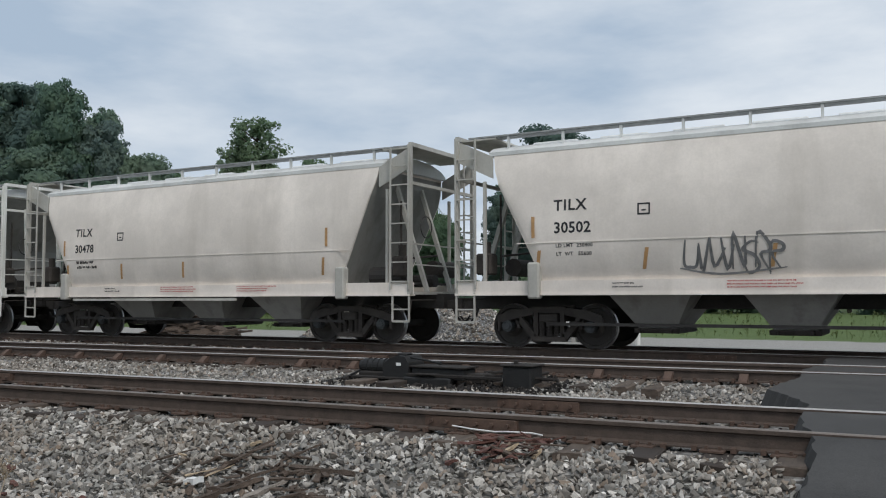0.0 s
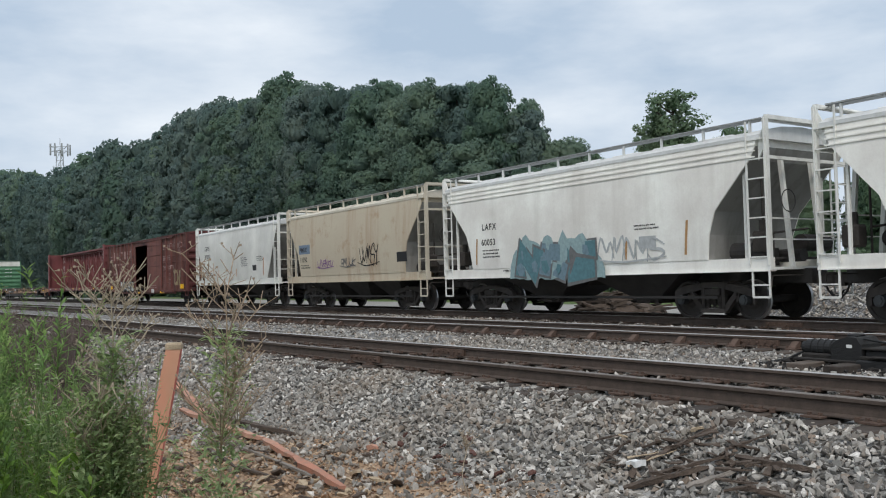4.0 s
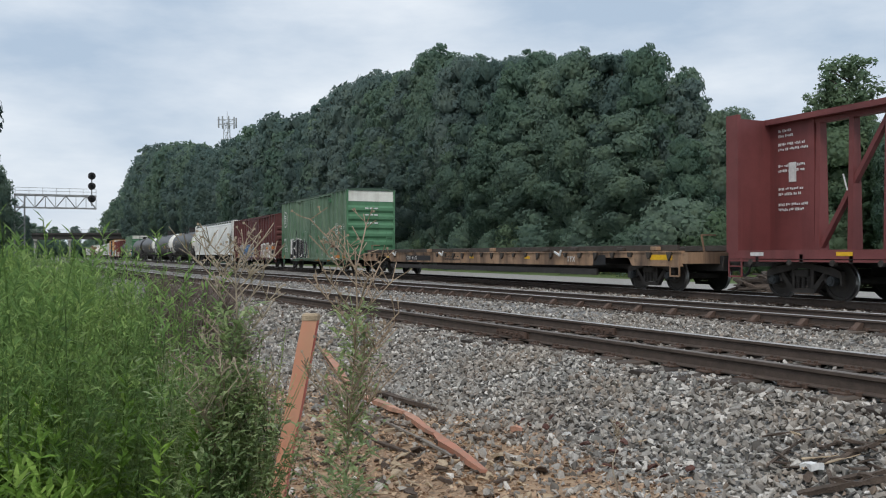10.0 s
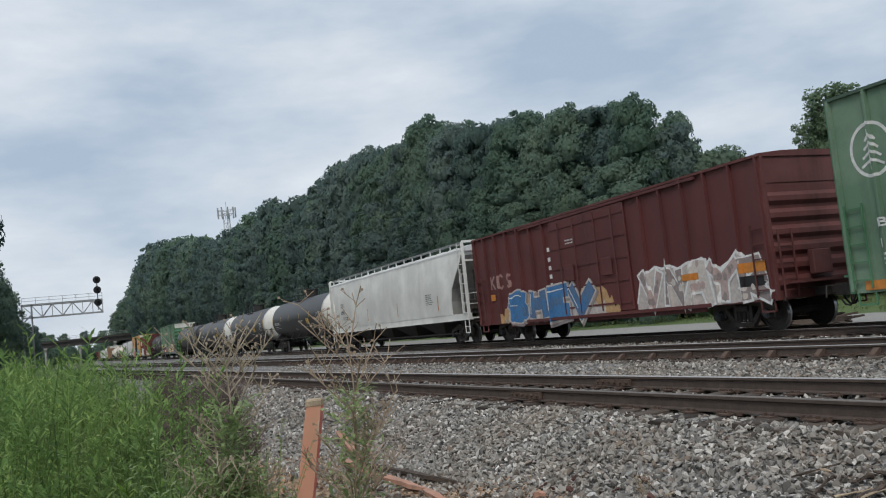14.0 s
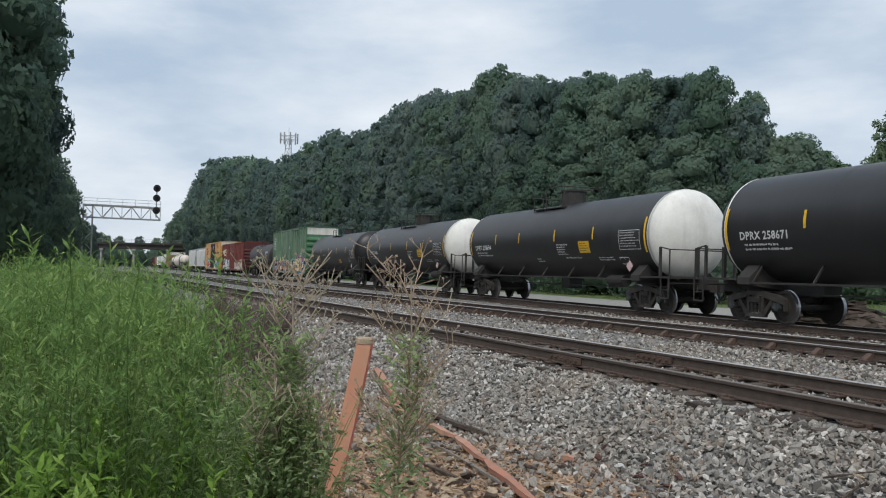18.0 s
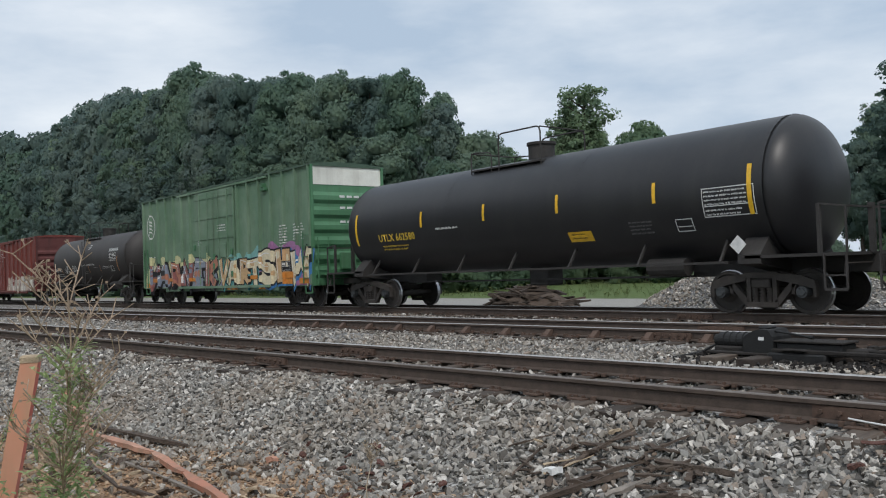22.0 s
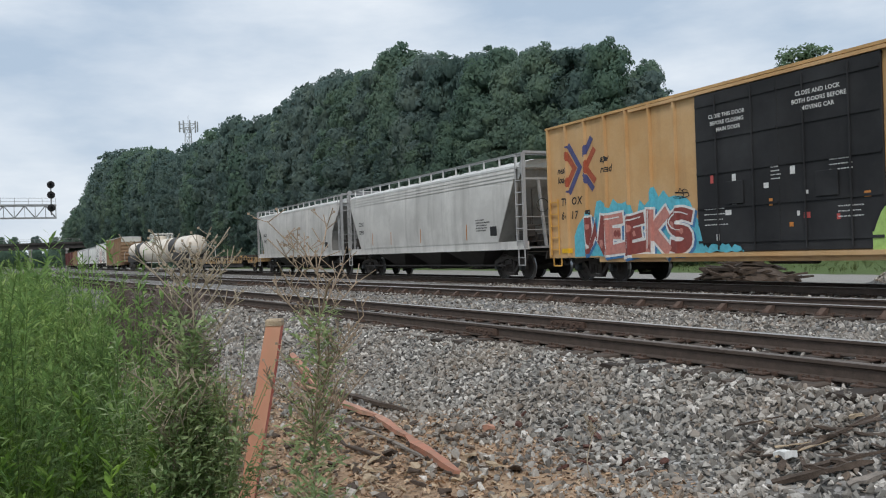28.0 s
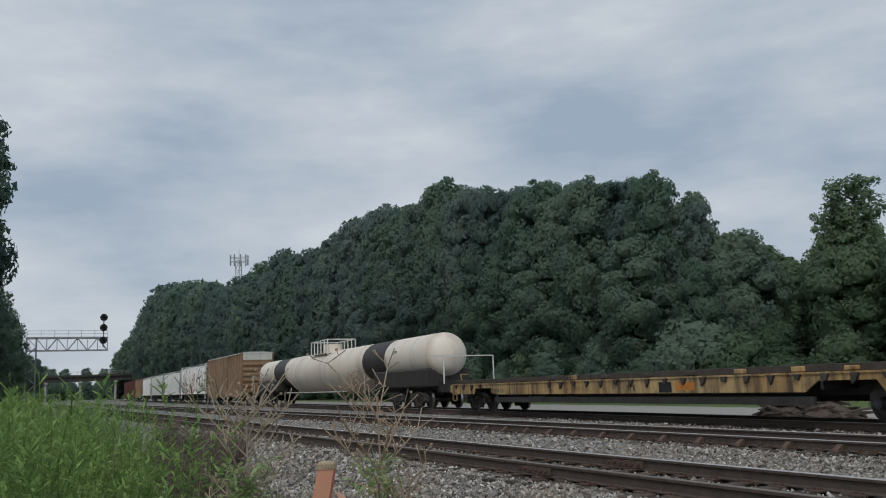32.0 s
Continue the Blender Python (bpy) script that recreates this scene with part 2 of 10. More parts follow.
def np_mesh(name, verts, faces, materials=(), index=None, smooth=False):
    """A mesh from arrays of points and of faces with one count of corners."""
    verts, faces = np.asarray(verts, np.float32), np.asarray(faces, np.int32)
    me = bpy.data.meshes.new(name)
    n, k = faces.shape
    me.vertices.add(len(verts))
    me.vertices.foreach_set("co", verts.ravel())
    me.loops.add(n * k)
    me.loops.foreach_set("vertex_index", faces.ravel())
    me.polygons.add(n)
    me.polygons.foreach_set("loop_start", np.arange(0, n * k, k, dtype=np.int32))
    for m in materials:
        me.materials.append(m)
    if index is not None:
        me.polygons.foreach_set("material_index", np.asarray(index, np.int32))
    me.polygons.foreach_set("use_smooth", np.full(n, smooth, bool))
    me.update(calc_edges=True)
    me.validate()
    return me


def lit_as(me, normals):
    """Soft foliage shading: every point takes the direction of the clump that it grows on."""
    if len(normals) == len(me.vertices):
        me.normals_split_custom_set_from_vertices([tuple(n) for n in normals])
    return me


def spaced(*runs):
    out = []
    for a, b, s in runs:
        out += list(np.arange(a, b - 1e-6, s))
    return out + [runs[-1][1]]


def ground_mat():
    m, nt, b = node_mat("ground_cover")
    at = nt.nodes.new("ShaderNodeAttribute")
    at.attribute_name = "cover"
    sep = nt.nodes.new("ShaderNodeSeparateColor")
    nt.links.new(at.outputs["Color"], sep.inputs["Color"])
    tc = nt.nodes.new("ShaderNodeTexCoord")
    v = nt.nodes.new("ShaderNodeTexVoronoi")
    v.inputs["Scale"].default_value = 17.0
    nt.links.new(tc.outputs["Object"], v.inputs["Vector"])
    vs = nt.nodes.new("ShaderNodeSeparateColor")
    nt.links.new(v.outputs["Color"], vs.inputs["Color"])
    stone = ramp_node(nt, vs.outputs[0], ((0.0, (0.06, 0.057, 0.053)), (0.4, (0.13, 0.126, 0.118)), (0.75, (0.24, 0.232, 0.222)), (1.0, (0.46, 0.45, 0.43))))
    big = noise_node(nt, 0.6, 6, 0.6)
    stone = mix_node(nt, ramp_node(nt, big.outputs["Fac"], ((0.42, (0, 0, 0)), (0.72, (0.45, 0.45, 0.45)))), stone, (0.17, 0.145, 0.115))
    fine = noise_node(nt, 30, 6, 0.7)
    med = noise_node(nt, 3.0, 6, 0.65)
    clay = ramp_node(nt, med.outputs["Fac"], ((0.3, (0.2, 0.128, 0.08)), (0.5, (0.36, 0.235, 0.142)), (0.72, (0.54, 0.35, 0.2))))
    clay = mix_node(nt, 0.4, clay, ramp_node(nt, fine.outputs["Fac"], ((0.3, (0.12, 0.085, 0.06)), (0.7, (0.5, 0.38, 0.26)))))
    grass = ramp_node(nt, med.outputs["Fac"], ((0.3, (0.05, 0.085, 0.024)), (0.55, (0.085, 0.135, 0.036)), (0.75, (0.15, 0.175, 0.065))))
    grass = mix_node(nt, 0.45, grass, ramp_node(nt, fine.outputs["Fac"], ((0.3, (0.035, 0.06, 0.015)), (0.7, (0.16, 0.22, 0.07)))))
    gravel = ramp_node(nt, fine.outputs["Fac"], ((0.3, (0.2, 0.195, 0.18)), (0.7, (0.4, 0.385, 0.36))))

    def edge(ch, k=0.5):
        s = nt.nodes.new("ShaderNodeMath")
        s.operation = "MULTIPLY_ADD"
        s.inputs[1].default_value, s.inputs[2].default_value = k, -k / 2
        nt.links.new(med.outputs["Fac"], s.inputs[0])
        a = nt.nodes.new("ShaderNodeMath")
        a.operation = "ADD"
        nt.links.new(sep.outputs[ch], a.inputs[0])
        nt.links.new(s.outputs[0], a.inputs[1])
        return ramp_node(nt, a.outputs[0], ((0.38, (0, 0, 0)), (0.62, (1, 1, 1))))

    c = mix_node(nt, edge(0), gravel, stone)
    c = mix_node(nt, edge(2, 1.1), c, clay)
    c = mix_node(nt, edge(1), c, grass)
    nt.links.new(c, b.inputs["Base Color"])
    b.inputs["Roughness"].default_value = 0.95
    inv = ramp_node(nt, v.outputs["Distance"], ((0.0, (1, 1, 1)), (0.75, (0, 0, 0))))
    bump_node(nt, mix_node(nt, 0.4, inv, fine.outputs["Color"]), b, 0.9, 0.03)
    return m


def cover_at(x, y):
    """How much ballast, grass and clay lies at a place; the rest is pale yard gravel."""
    u = off_near(x, y)
    d = y - train_y(x)
    ballast = float(np.interp(u, (2.2, 3.6), (0, 1))) if d < 0 else float(np.interp(d, (2.6, 3.6), (1, 0)))
    grass = float(np.interp(u, (0.6, 1.5), (1, 0))) if d < 0 else float(np.interp(d, (12.2, 13.2), (0, 1)))
    clay = 0.0
    if d < 0:
        clay = max(0.0, 1.3 - math.hypot((x + 7.0) / 5.0, (u - 2.8) / 1.7))
        clay = max(clay, float(np.interp(u, (1.0, 2.2, 3.4, 4.2), (0.75, 0.75, 0.55, 0))))
        clay = max(clay, 1.5 - math.hypot((x + 3.4) / 1.5, (y - 2.0) / 0.75))
    return ballast, grass, min(clay, 1.0)


def build_ground():
    xs = spaced((-1500, -400, 100), (-400, -120, 10), (-120, -40, 2), (-40, 6, 0.4), (6, 40, 2), (40, 900, 60))
    ys = spaced((-900, -60, 80), (-60, -10, 5), (-10, 0, 1), (0, 22, 0.2), (22, 52, 1.0), (52, 100, 6), (100, 1500, 100))
    nx, ny = len(xs), len(ys)
    verts, cover = [], []
    for x in xs:
        for y in ys:
            r = noise.noise((x * 0.9, y * 0.9, 0.3)) * 0.02 + noise.noise((x * 2.7, y * 2.7, 4.3)) * 0.012
            verts.append((x, y, gz(x, y) + r - 0.012))
            cover.append((*cover_at(x, y), 1.0))
    i, j = np.meshgrid(np.arange(nx - 1), np.arange(ny - 1), indexing="ij")
    a = (i * ny + j).ravel()
    me = np_mesh("ground", verts, np.stack((a, a + ny, a + ny + 1, a + 1), 1), (ground_mat(),), smooth=True)
    at = me.attributes.new("cover", "FLOAT_COLOR", "POINT")
    at.data.foreach_set("color", np.asarray(cover, np.float32).ravel())
    tagged(new("ground", me), "ballast, clay, pale gravel and grass beside the railway", "ground", kind="structure")


build_ground()

# ============ tracks ============
RAIL_DULL = plain("dull_rail_head", (0.2, 0.17, 0.15), 0.5, 0.6, 0.2, 6)
PLATE_RUST = plain("rusty_tie_plate", (0.095, 0.06, 0.044), 0.85, 0.0, 0.4, 12, 0.3)


def tie_mat():
    m, nt, b = node_mat("weathered_creosoted_tie")
    g = noise_node(nt, 14, 7, 0.65, (0.6, 0.07, 1.0))
    w = noise_node(nt, 1.7, 5)
    info = nt.nodes.new("ShaderNodeObjectInfo")
    tone = ramp_node(nt, info.outputs["Random"], ((0.0, (0.045, 0.034, 0.027)), (0.5, (0.085, 0.064, 0.05)), (1.0, (0.15, 0.115, 0.09))))
    c = mix_node(nt, ramp_node(nt, g.outputs["Fac"], ((0.35, (0.75, 0.75, 0.75)), (0.65, (0, 0, 0)))), tone, (0.022, 0.017, 0.014))
    c = mix_node(nt, ramp_node(nt, w.outputs["Fac"], ((0.5, (0, 0, 0)), (0.75, (0.4, 0.4, 0.4)))), c, (0.16, 0.14, 0.12))
    nt.links.new(c, b.inputs["Base Color"])
    b.inputs["Roughness"].default_value = 0.92
    bump_node(nt, g.outputs["Fac"], b, 0.6, 0.012)
    return m


TIE_OLD = tie_mat()
RAIL_SECTION = ((-0.07, -0.172), (0.07, -0.172), (0.07, -0.16), (0.012, -0.145), (0.009, -0.052), (0.036, -0.038), (0.036, -0.008), (0.028, 0.0),
                (-0.028, 0.0), (-0.036, -0.008), (-0.036, -0.038), (-0.009, -0.052), (-0.012, -0.145), (-0.07, -0.16))


def lay_rail(track, line, off, head, x0=-640, x1=160):
    xs = spaced((x0, -120, 10), (-120, -20, 5), (-20, x1, 10))
    bm = bmesh.new()
    n = len(RAIL_SECTION)
    loft(bm, [[(x, line(x) + off + a, b) for a, b in RAIL_SECTION] for x in xs])
    bm.faces.ensure_lookup_table()
    for f in bm.faces:
        if f.normal.z > 0.4 or (f.calc_center_median().z > -0.006 and len(f.verts) == 4):
            if f.calc_center_median().z > -0.006:
                f.material_index = 1
    ob = part("rail", bm, RAIL_SIDE, track)
    ob.data.materials.append(head)
    return ob


def tie_mesh(seed, length=2.62):
    r = random.Random(seed)
    bm = bmesh.new()
    h = length / 2
    secs = []
    for y in (-h, -h * 0.5, 0.0, h * 0.5, h):
        j = [r.uniform(-0.008, 0.008) for _ in range(6)]
        secs.append([(-0.115 + j[0], y, -0.36), (0.115 + j[1], y, -0.36), (0.115 + j[2], y, -0.20 + j[4]), (0.095, y, -0.183 + j[5] * 0.5), (-0.095, y, -0.183 + j[4] * 0.5), (-0.115 + j[3], y, -0.20 + j[5])])
    secs[0] = [(a, b + r.uniform(-0.03, 0.03), c) for a, b, c in secs[0]]
    loft(bm, secs)
    bm.normal_update()
    me = bpy.data.meshes.new("tie")
    bm.to_mesh(me)
    bm.free()
    me.materials.append(TIE_OLD)
    return me


TIES = [tie_mesh(k) for k in range(5)]
LONG_TIES = [tie_mesh(20 + k, 3.4) for k in range(3)]


def lay_track(name, label, line, x0, x1, far0, heads, anchors=False, stop=None, seed=1):
    track = empty(name, label, "railway track", kind="structure")
    lay_rail(track, line, -0.7525, heads[0])
    lay_rail(track, line, 0.7525, heads[1])
    r = random.Random(seed)
    fittings = bmesh.new()
    xs, x = [], x1
    while x > x0:
        xs.append(x)
        x -= 0.533 + r.uniform(-0.035, 0.035)
    for x in xs:
        ang = math.degrees(math.atan2(line(x + 1) - line(x - 1), 2))
        long = anchors and -7.6 < x < -3.0
        me = r.choice(LONG_TIES if long else TIES)
        share("tie", me, track, pose(x, line(x) + r.uniform(-0.09, 0.09) - (0.35 if long else 0), r.uniform(-0.012, 0.006), r.uniform(-0.4, 0.4), r.uniform(-1.2, 1.2), ang + r.uniform(-1.6, 1.6)))
        for s in (-0.7525, 0.7525):
            y = line(x) + s
            box(fittings, x - 0.09, x + 0.09, y - 0.17, y + 0.17, -0.184, -0.168)
            for sx, sy in ((-0.05, -0.095), (0.05, 0.095), (0.05, -0.095)):
                box(fittings, x + sx - 0.012, x + sx + 0.012, y + sy - 0.016, y + sy + 0.016, -0.17, -0.142)
            if anchors or r.random() < 0.5:
                for sx in (-0.15, 0.15):
                    box(fittings, x + sx - 0.02, x + sx + 0.02, y - 0.09, y + 0.09, -0.19, -0.13 if anchors else -0.15)
    if anchors:
        bm = bmesh.new()
        solid(bm, [(-0.2, -0.17), (-0.05, -0.17), (-0.02, -0.06), (-0.06, -0.055), (-0.18, -0.14)], "x", -0.06, 0.06)
        box(bm, -0.09, 0.09, -0.24, 0.0, -0.185, -0.166)
        bmesh.ops.recalc_face_normals(bm, faces=bm.faces)
        brace = bpy.data.meshes.new("rail_brace")
        bm.to_mesh(brace)
        bm.free()
        brace.materials.append(PLATE_RUST)
        for x in xs[::2]:
            share("rail_brace", brace, track, pose(x, line(x) - 0.7525, 0.004))
    tagged(part("tie_fittings", fittings, PLATE_RUST, track, "rusty tie plates, spikes and rail anchors"), kind="stuff")
    far = bmesh.new()
    x = x0
    while x > far0:
        y = line(x)
        box(far, x - 0.115, x + 0.115, y - 1.3, y + 1.3, -0.36, -0.185)
        x -= 0.54
    tagged(part("far_ties", far, TIE_OLD, track, "row of dark wooden ties far down the line"), kind="stuff")
    joints = bmesh.new()
    for x in (-11.9, -3.6) if not anchors else (-9.4,):
        for s in (-0.7525, 0.7525):
            for side in (-1, 1):
                yo = line(x) + s + side * 0.028
                box(joints, x - 0.45, x + 0.45, yo - 0.018, yo + 0.018, -0.145, -0.05)
                for k in range(6):
                    xx = x - 0.375 + 0.15 * k
                    cyl(joints, (xx, yo, -0.095), (xx, yo + side * 0.05, -0.095), 0.018, 6)
    part("joint_bar", joints, PLATE_RUST, track, "bolted rusty joint bars")
    return track


lay_track("near_track", "near main track of worn rails on dark wooden ties", near_y, -44, -1.0, -150, (RAIL_DULL, RAIL_HEAD), seed=3)
lay_track("middle_track", "middle track with rail anchors and a turnout beside it", lambda x: near_y(x) + MID, -44, -1.3, -150, (RAIL_HEAD, RAIL_HEAD), anchors=True, seed=4)
lay_track("train_track", "far track under the passing freight train", train_y, -40, 8, -150, (RAIL_HEAD, RAIL_HEAD), seed=5)

# turnout point rails inside the middle track
def turnout():
    t = empty("turnout", "rusty switch point rails and closure rail in the middle track", "turnout", kind="structure")
    line = lambda x: near_y(x) + MID
    for s, spread in ((-0.63, 0.02), (0.66, -0.012)):
        bm = bmesh.new()
        loft(bm, [[(x, line(x) + s + spread * (x + 6) + a * 0.8, b - 0.006) for a, b in RAIL_SECTION] for x in (-6.0, -3.0, 0.0, 5.0)])
        part("point_rail", bm, RAIL_SIDE, t)


turnout()

# ============ ballast stones ============


def stone_mat(name, tones, dust=(0.2, 0.17, 0.14), dusty=0.25):
    m, nt, b = node_mat(name)
    g = nt.nodes.new("ShaderNodeNewGeometry")
    k = len(tones) - 1
    c = ramp_node(nt, g.outputs["Random Per Island"], tuple((i / k, t) for i, t in enumerate(tones)))
    n, f = noise_node(nt, 0.8, 5, 0.6), noise_node(nt, 60, 4, 0.7)
    c = mix_node(nt, ramp_node(nt, f.outputs["Fac"], ((0.35, (0.4, 0.4, 0.4)), (0.6, (0, 0, 0)))), c, (0.12, 0.115, 0.11))
    c = mix_node(nt, ramp_node(nt, n.outputs["Fac"], ((0.42, (0, 0, 0)), (0.7, (dusty, dusty, dusty)))), c, dust)
    nt.links.new(c, b.inputs["Base Color"])
    b.inputs["Roughness"].default_value = 0.85
    bump_node(nt, f.outputs["Fac"], b, 0.3, 0.006)
    return m


STONE = stone_mat("granite_ballast", ((0.046, 0.041, 0.036), (0.16, 0.149, 0.134), (0.35, 0.326, 0.292), (0.19, 0.188, 0.174), (0.48, 0.453, 0.41), (0.245, 0.182, 0.134), (0.33, 0.328, 0.3), (0.25, 0.232, 0.205), (0.7, 0.66, 0.6), (0.13, 0.122, 0.108), (0.88, 0.84, 0.78)), (0.25, 0.19, 0.132), 0.4)


def stone_shapes(count, seed, points=9, flat=0.72):
    r = random.Random(seed)
    out = []
    for _ in range(count):
        bm = bmesh.new()
        for _k in range(points):
            v = Vector((r.gauss(0, 1), r.gauss(0, 1), r.gauss(0, 1))).normalized() * r.uniform(0.72, 1.25)
            bm.verts.new((v.x * 1.12, v.y * 0.92, v.z * flat))
        h = bmesh.ops.convex_hull(bm, input=bm.verts)
        bmesh.ops.delete(bm, geom=[v for v in bm.verts if not v.link_faces], context="VERTS")
        bmesh.ops.triangulate(bm, faces=bm.faces)
        bm.verts.index_update()
        out.append((np.array([v.co for v in bm.verts]), np.array([[v.index for v in f.verts] for f in bm.faces])))
        bm.free()
    return out


def strew(name, label, shapes, places, material, category="stones", parent=None, tilt=1.0, seed=1, soft=False):
    """Scatter shapes at rows of (x, y, z, size) as one mesh."""
    rng = np.random.default_rng(seed)
    V, F, base = [], [], 0
    pick = rng.integers(0, len(shapes), len(places))
    places = np.asarray(places, float)
    for k, (sv, sf) in enumerate(shapes):
        p = places[pick == k]
        if not len(p):
            continue
        n = len(p)
        a, t = rng.uniform(0, 2 * np.pi, n), rng.normal(0, 0.35 * tilt, (n, 2))
        ca, sa = np.cos(a), np.sin(a)
        x, y, z = sv[:, 0], sv[:, 1], sv[:, 2]
        zx = z[None] + t[:, :1] * x[None] + t[:, 1:] * y[None]
        xx = x[None] - t[:, :1] * z[None]
        yy = y[None] - t[:, 1:] * z[None]
        X = (ca[:, None] * xx - sa[:, None] * yy) * p[:, 3:4] + p[:, :1]
        Y = (sa[:, None] * xx + ca[:, None] * yy) * p[:, 3:4] + p[:, 1:2]
        Z = zx * p[:, 3:4] + p[:, 2:3]
        V.append(np.stack((X, Y, Z), 2).reshape(-1, 3))
        F.append((sf[None] + (base + np.arange(n) * len(sv))[:, None, None]).reshape(-1, sf.shape[1]))
        base += n * len(sv)
    me = np_mesh(name, np.concatenate(V), np.concatenate(F), (material,), smooth=soft)
    if soft:
        up = np.concatenate(V) * 0 + np.array((0, 0, 1.0)) + rng.normal(0, 0.35, (len(me.vertices), 3))
        up[:, 1] -= 0.25
        lit_as(me, up / np.linalg.norm(up, axis=1)[:, None])
    ob = new(name, me)
    if parent is None:
        tagged(ob, label, category, kind="stuff")
    else:
        ob.parent = parent
    return ob


STONES = stone_shapes(18, 5, 8, 0.92)


def ballast_zone(name, label, x0, x1, u0, u1, density, seed, size=(0.019, 0.033), sunk=0.48, keep=None, raise_by=0.0):
    rng = np.random.default_rng(seed)
    rows = []
    n = int((x1 - x0) * (u1 - u0) * density)
    X, U, S = rng.uniform(x0, x1, n), rng.uniform(u0, u1, n), np.clip(rng.lognormal(math.log(sum(size) / 2), 0.28, n), size[0] * 0.7, size[1] * 1.3)
    P = rng.random(n)
    for x, u, s, p in zip(X, U, S, P):
        y = u + near_y(x) - 7.34
        if keep and not keep(x, y, u, p):
            continue
        if u > 4.3 and x > float(np.interp(u, (4.3, 7.1, 8.6, 9.9, 20), (-0.72, -1.02, -1.22, -1.72, -1.62))) + 0.05 * math.sin(u * 9):
            continue
        rows.append((x, y, gz(x, y) + raise_by + s * sunk + noise.noise((x * 2.2, y * 2.2, 9.0)) * 0.02, s))
    return strew(name, label, STONES, rows, STONE, seed=seed)


def thin(x, y, u, p):
    """Stones thin out over the clay and the wood chips."""
    b, g, c = cover_at(x, y)
    return p < 1.0 - 0.82 * c - 0.9 * g


ballast_zone("ballast_shoulder", "grey and white crushed stone ballast on the near shoulder", -15, -0.2, 3.0, 6.15, 560, 11, keep=thin)
ballast_zone("ballast_shoulder", "grey crushed stone ballast running on along the shoulder", -34, -15, 3.0, 6.15, 190, 12, (0.026, 0.042), keep=thin)
ballast_zone("ballast_verge", "loose stones scattered over clay at the verge", -26, 0.6, 0.7, 3.0, 150, 13, keep=thin)
ballast_zone("track_ballast", "grey ballast between the ties of the near track", -18, -1.0, 6.0, 8.7, 210, 14, raise_by=-0.012, sunk=0.15)
ballast_zone("track_ballast", "grey ballast between the near and middle tracks", -16, -1.2, 8.7, 11.7, 260, 15)
ballast_zone("track_ballast", "grey ballast between the tracks further along", -40, -16, 6.0, 12.0, 50, 16, (0.028, 0.045), sunk=0.25)
ballast_zone("track_ballast", "grey ballast in the middle track", -20, -1.2, 11.7, 15.2, 110, 17, raise_by=-0.012, sunk=0.15)
ballast_zone("track_ballast", "grey ballast beside the train's track", -30, 0, 15.2, 20.5, 45, 18, (0.028, 0.045), raise_by=-0.01, sunk=0.2)

# ============ level crossing ============
def asphalt_mat():
    m, nt, b = node_mat("dusty_asphalt")
    n1, n2, n3 = noise_node(nt, 1.1, 6, 0.6), noise_node(nt, 90, 3, 0.6), noise_node(nt, 5, 7, 0.7)
    c = ramp_node(nt, n1.outputs["Fac"], ((0.35, (0.026, 0.0255, 0.025)), (0.7, (0.06, 0.058, 0.056))))
    c = mix_node(nt, 0.4, c, ramp_node(nt, n2.outputs["Fac"], ((0.35, (0.022, 0.022, 0.022)), (0.7, (0.1, 0.096, 0.092)))))
    c = mix_node(nt, ramp_node(nt, n3.outputs["Fac"], ((0.55, (0, 0, 0)), (0.7, (0.6, 0.6, 0.6)))), c, (0.035, 0.033, 0.032))
    nt.links.new(c, b.inputs["Base Color"])
    b.inputs["Roughness"].default_value = 0.88
    bump_node(nt, n2.outputs["Fac"], b, 0.4, 0.006)
    return m


ASPHALT = asphalt_mat()


def crossing_strip(bm, u0, u1, z0, z1, seed):
    r = random.Random(seed)
    n = max(2, int((u1 - u0) / 0.12))
    top, low = [], []
    for k in range(n + 1):
        u = u0 + (u1 - u0) * k / n
        e = float(np.interp(u, (0, 4.6, 7.1, 8.6, 9.9, 20), (-0.5, -0.73, -1.0, -1.2, -1.7, -1.6))) + r.uniform(-0.022, 0.022) + 0.05 * math.sin(u * 2.3)
        z = z0 + (z1 - z0) * k / n
        yl, yr = u + near_y(e) - 7.34, u + near_y(7) - 7.34
        top.append((e + 0.10, yl, z, yr))
        low.append((e - 0.04, yl, z - 0.34))
    for a, b, c, d in zip(top, top[1:], low, low[1:]):
        p = [bm.verts.new(q) for q in ((a[0], a[1], a[2]), (7, a[3], a[2]), (7, b[3], b[2]), (b[0], b[1], b[2]), c, d)]
        bm.faces.new((p[0], p[1], p[2], p[3]))
        bm.faces.new((p[4], p[0], p[3], p[5]))
    for row in (0, -1):
        a, c = top[row], low[row]
        q = [bm.verts.new(w) for w in ((a[0], a[1], a[2]), (7, a[3], a[2]), (7, a[3], a[2] - 0.34), c)]
        bm.faces.new(q if row == 0 else q[::-1])


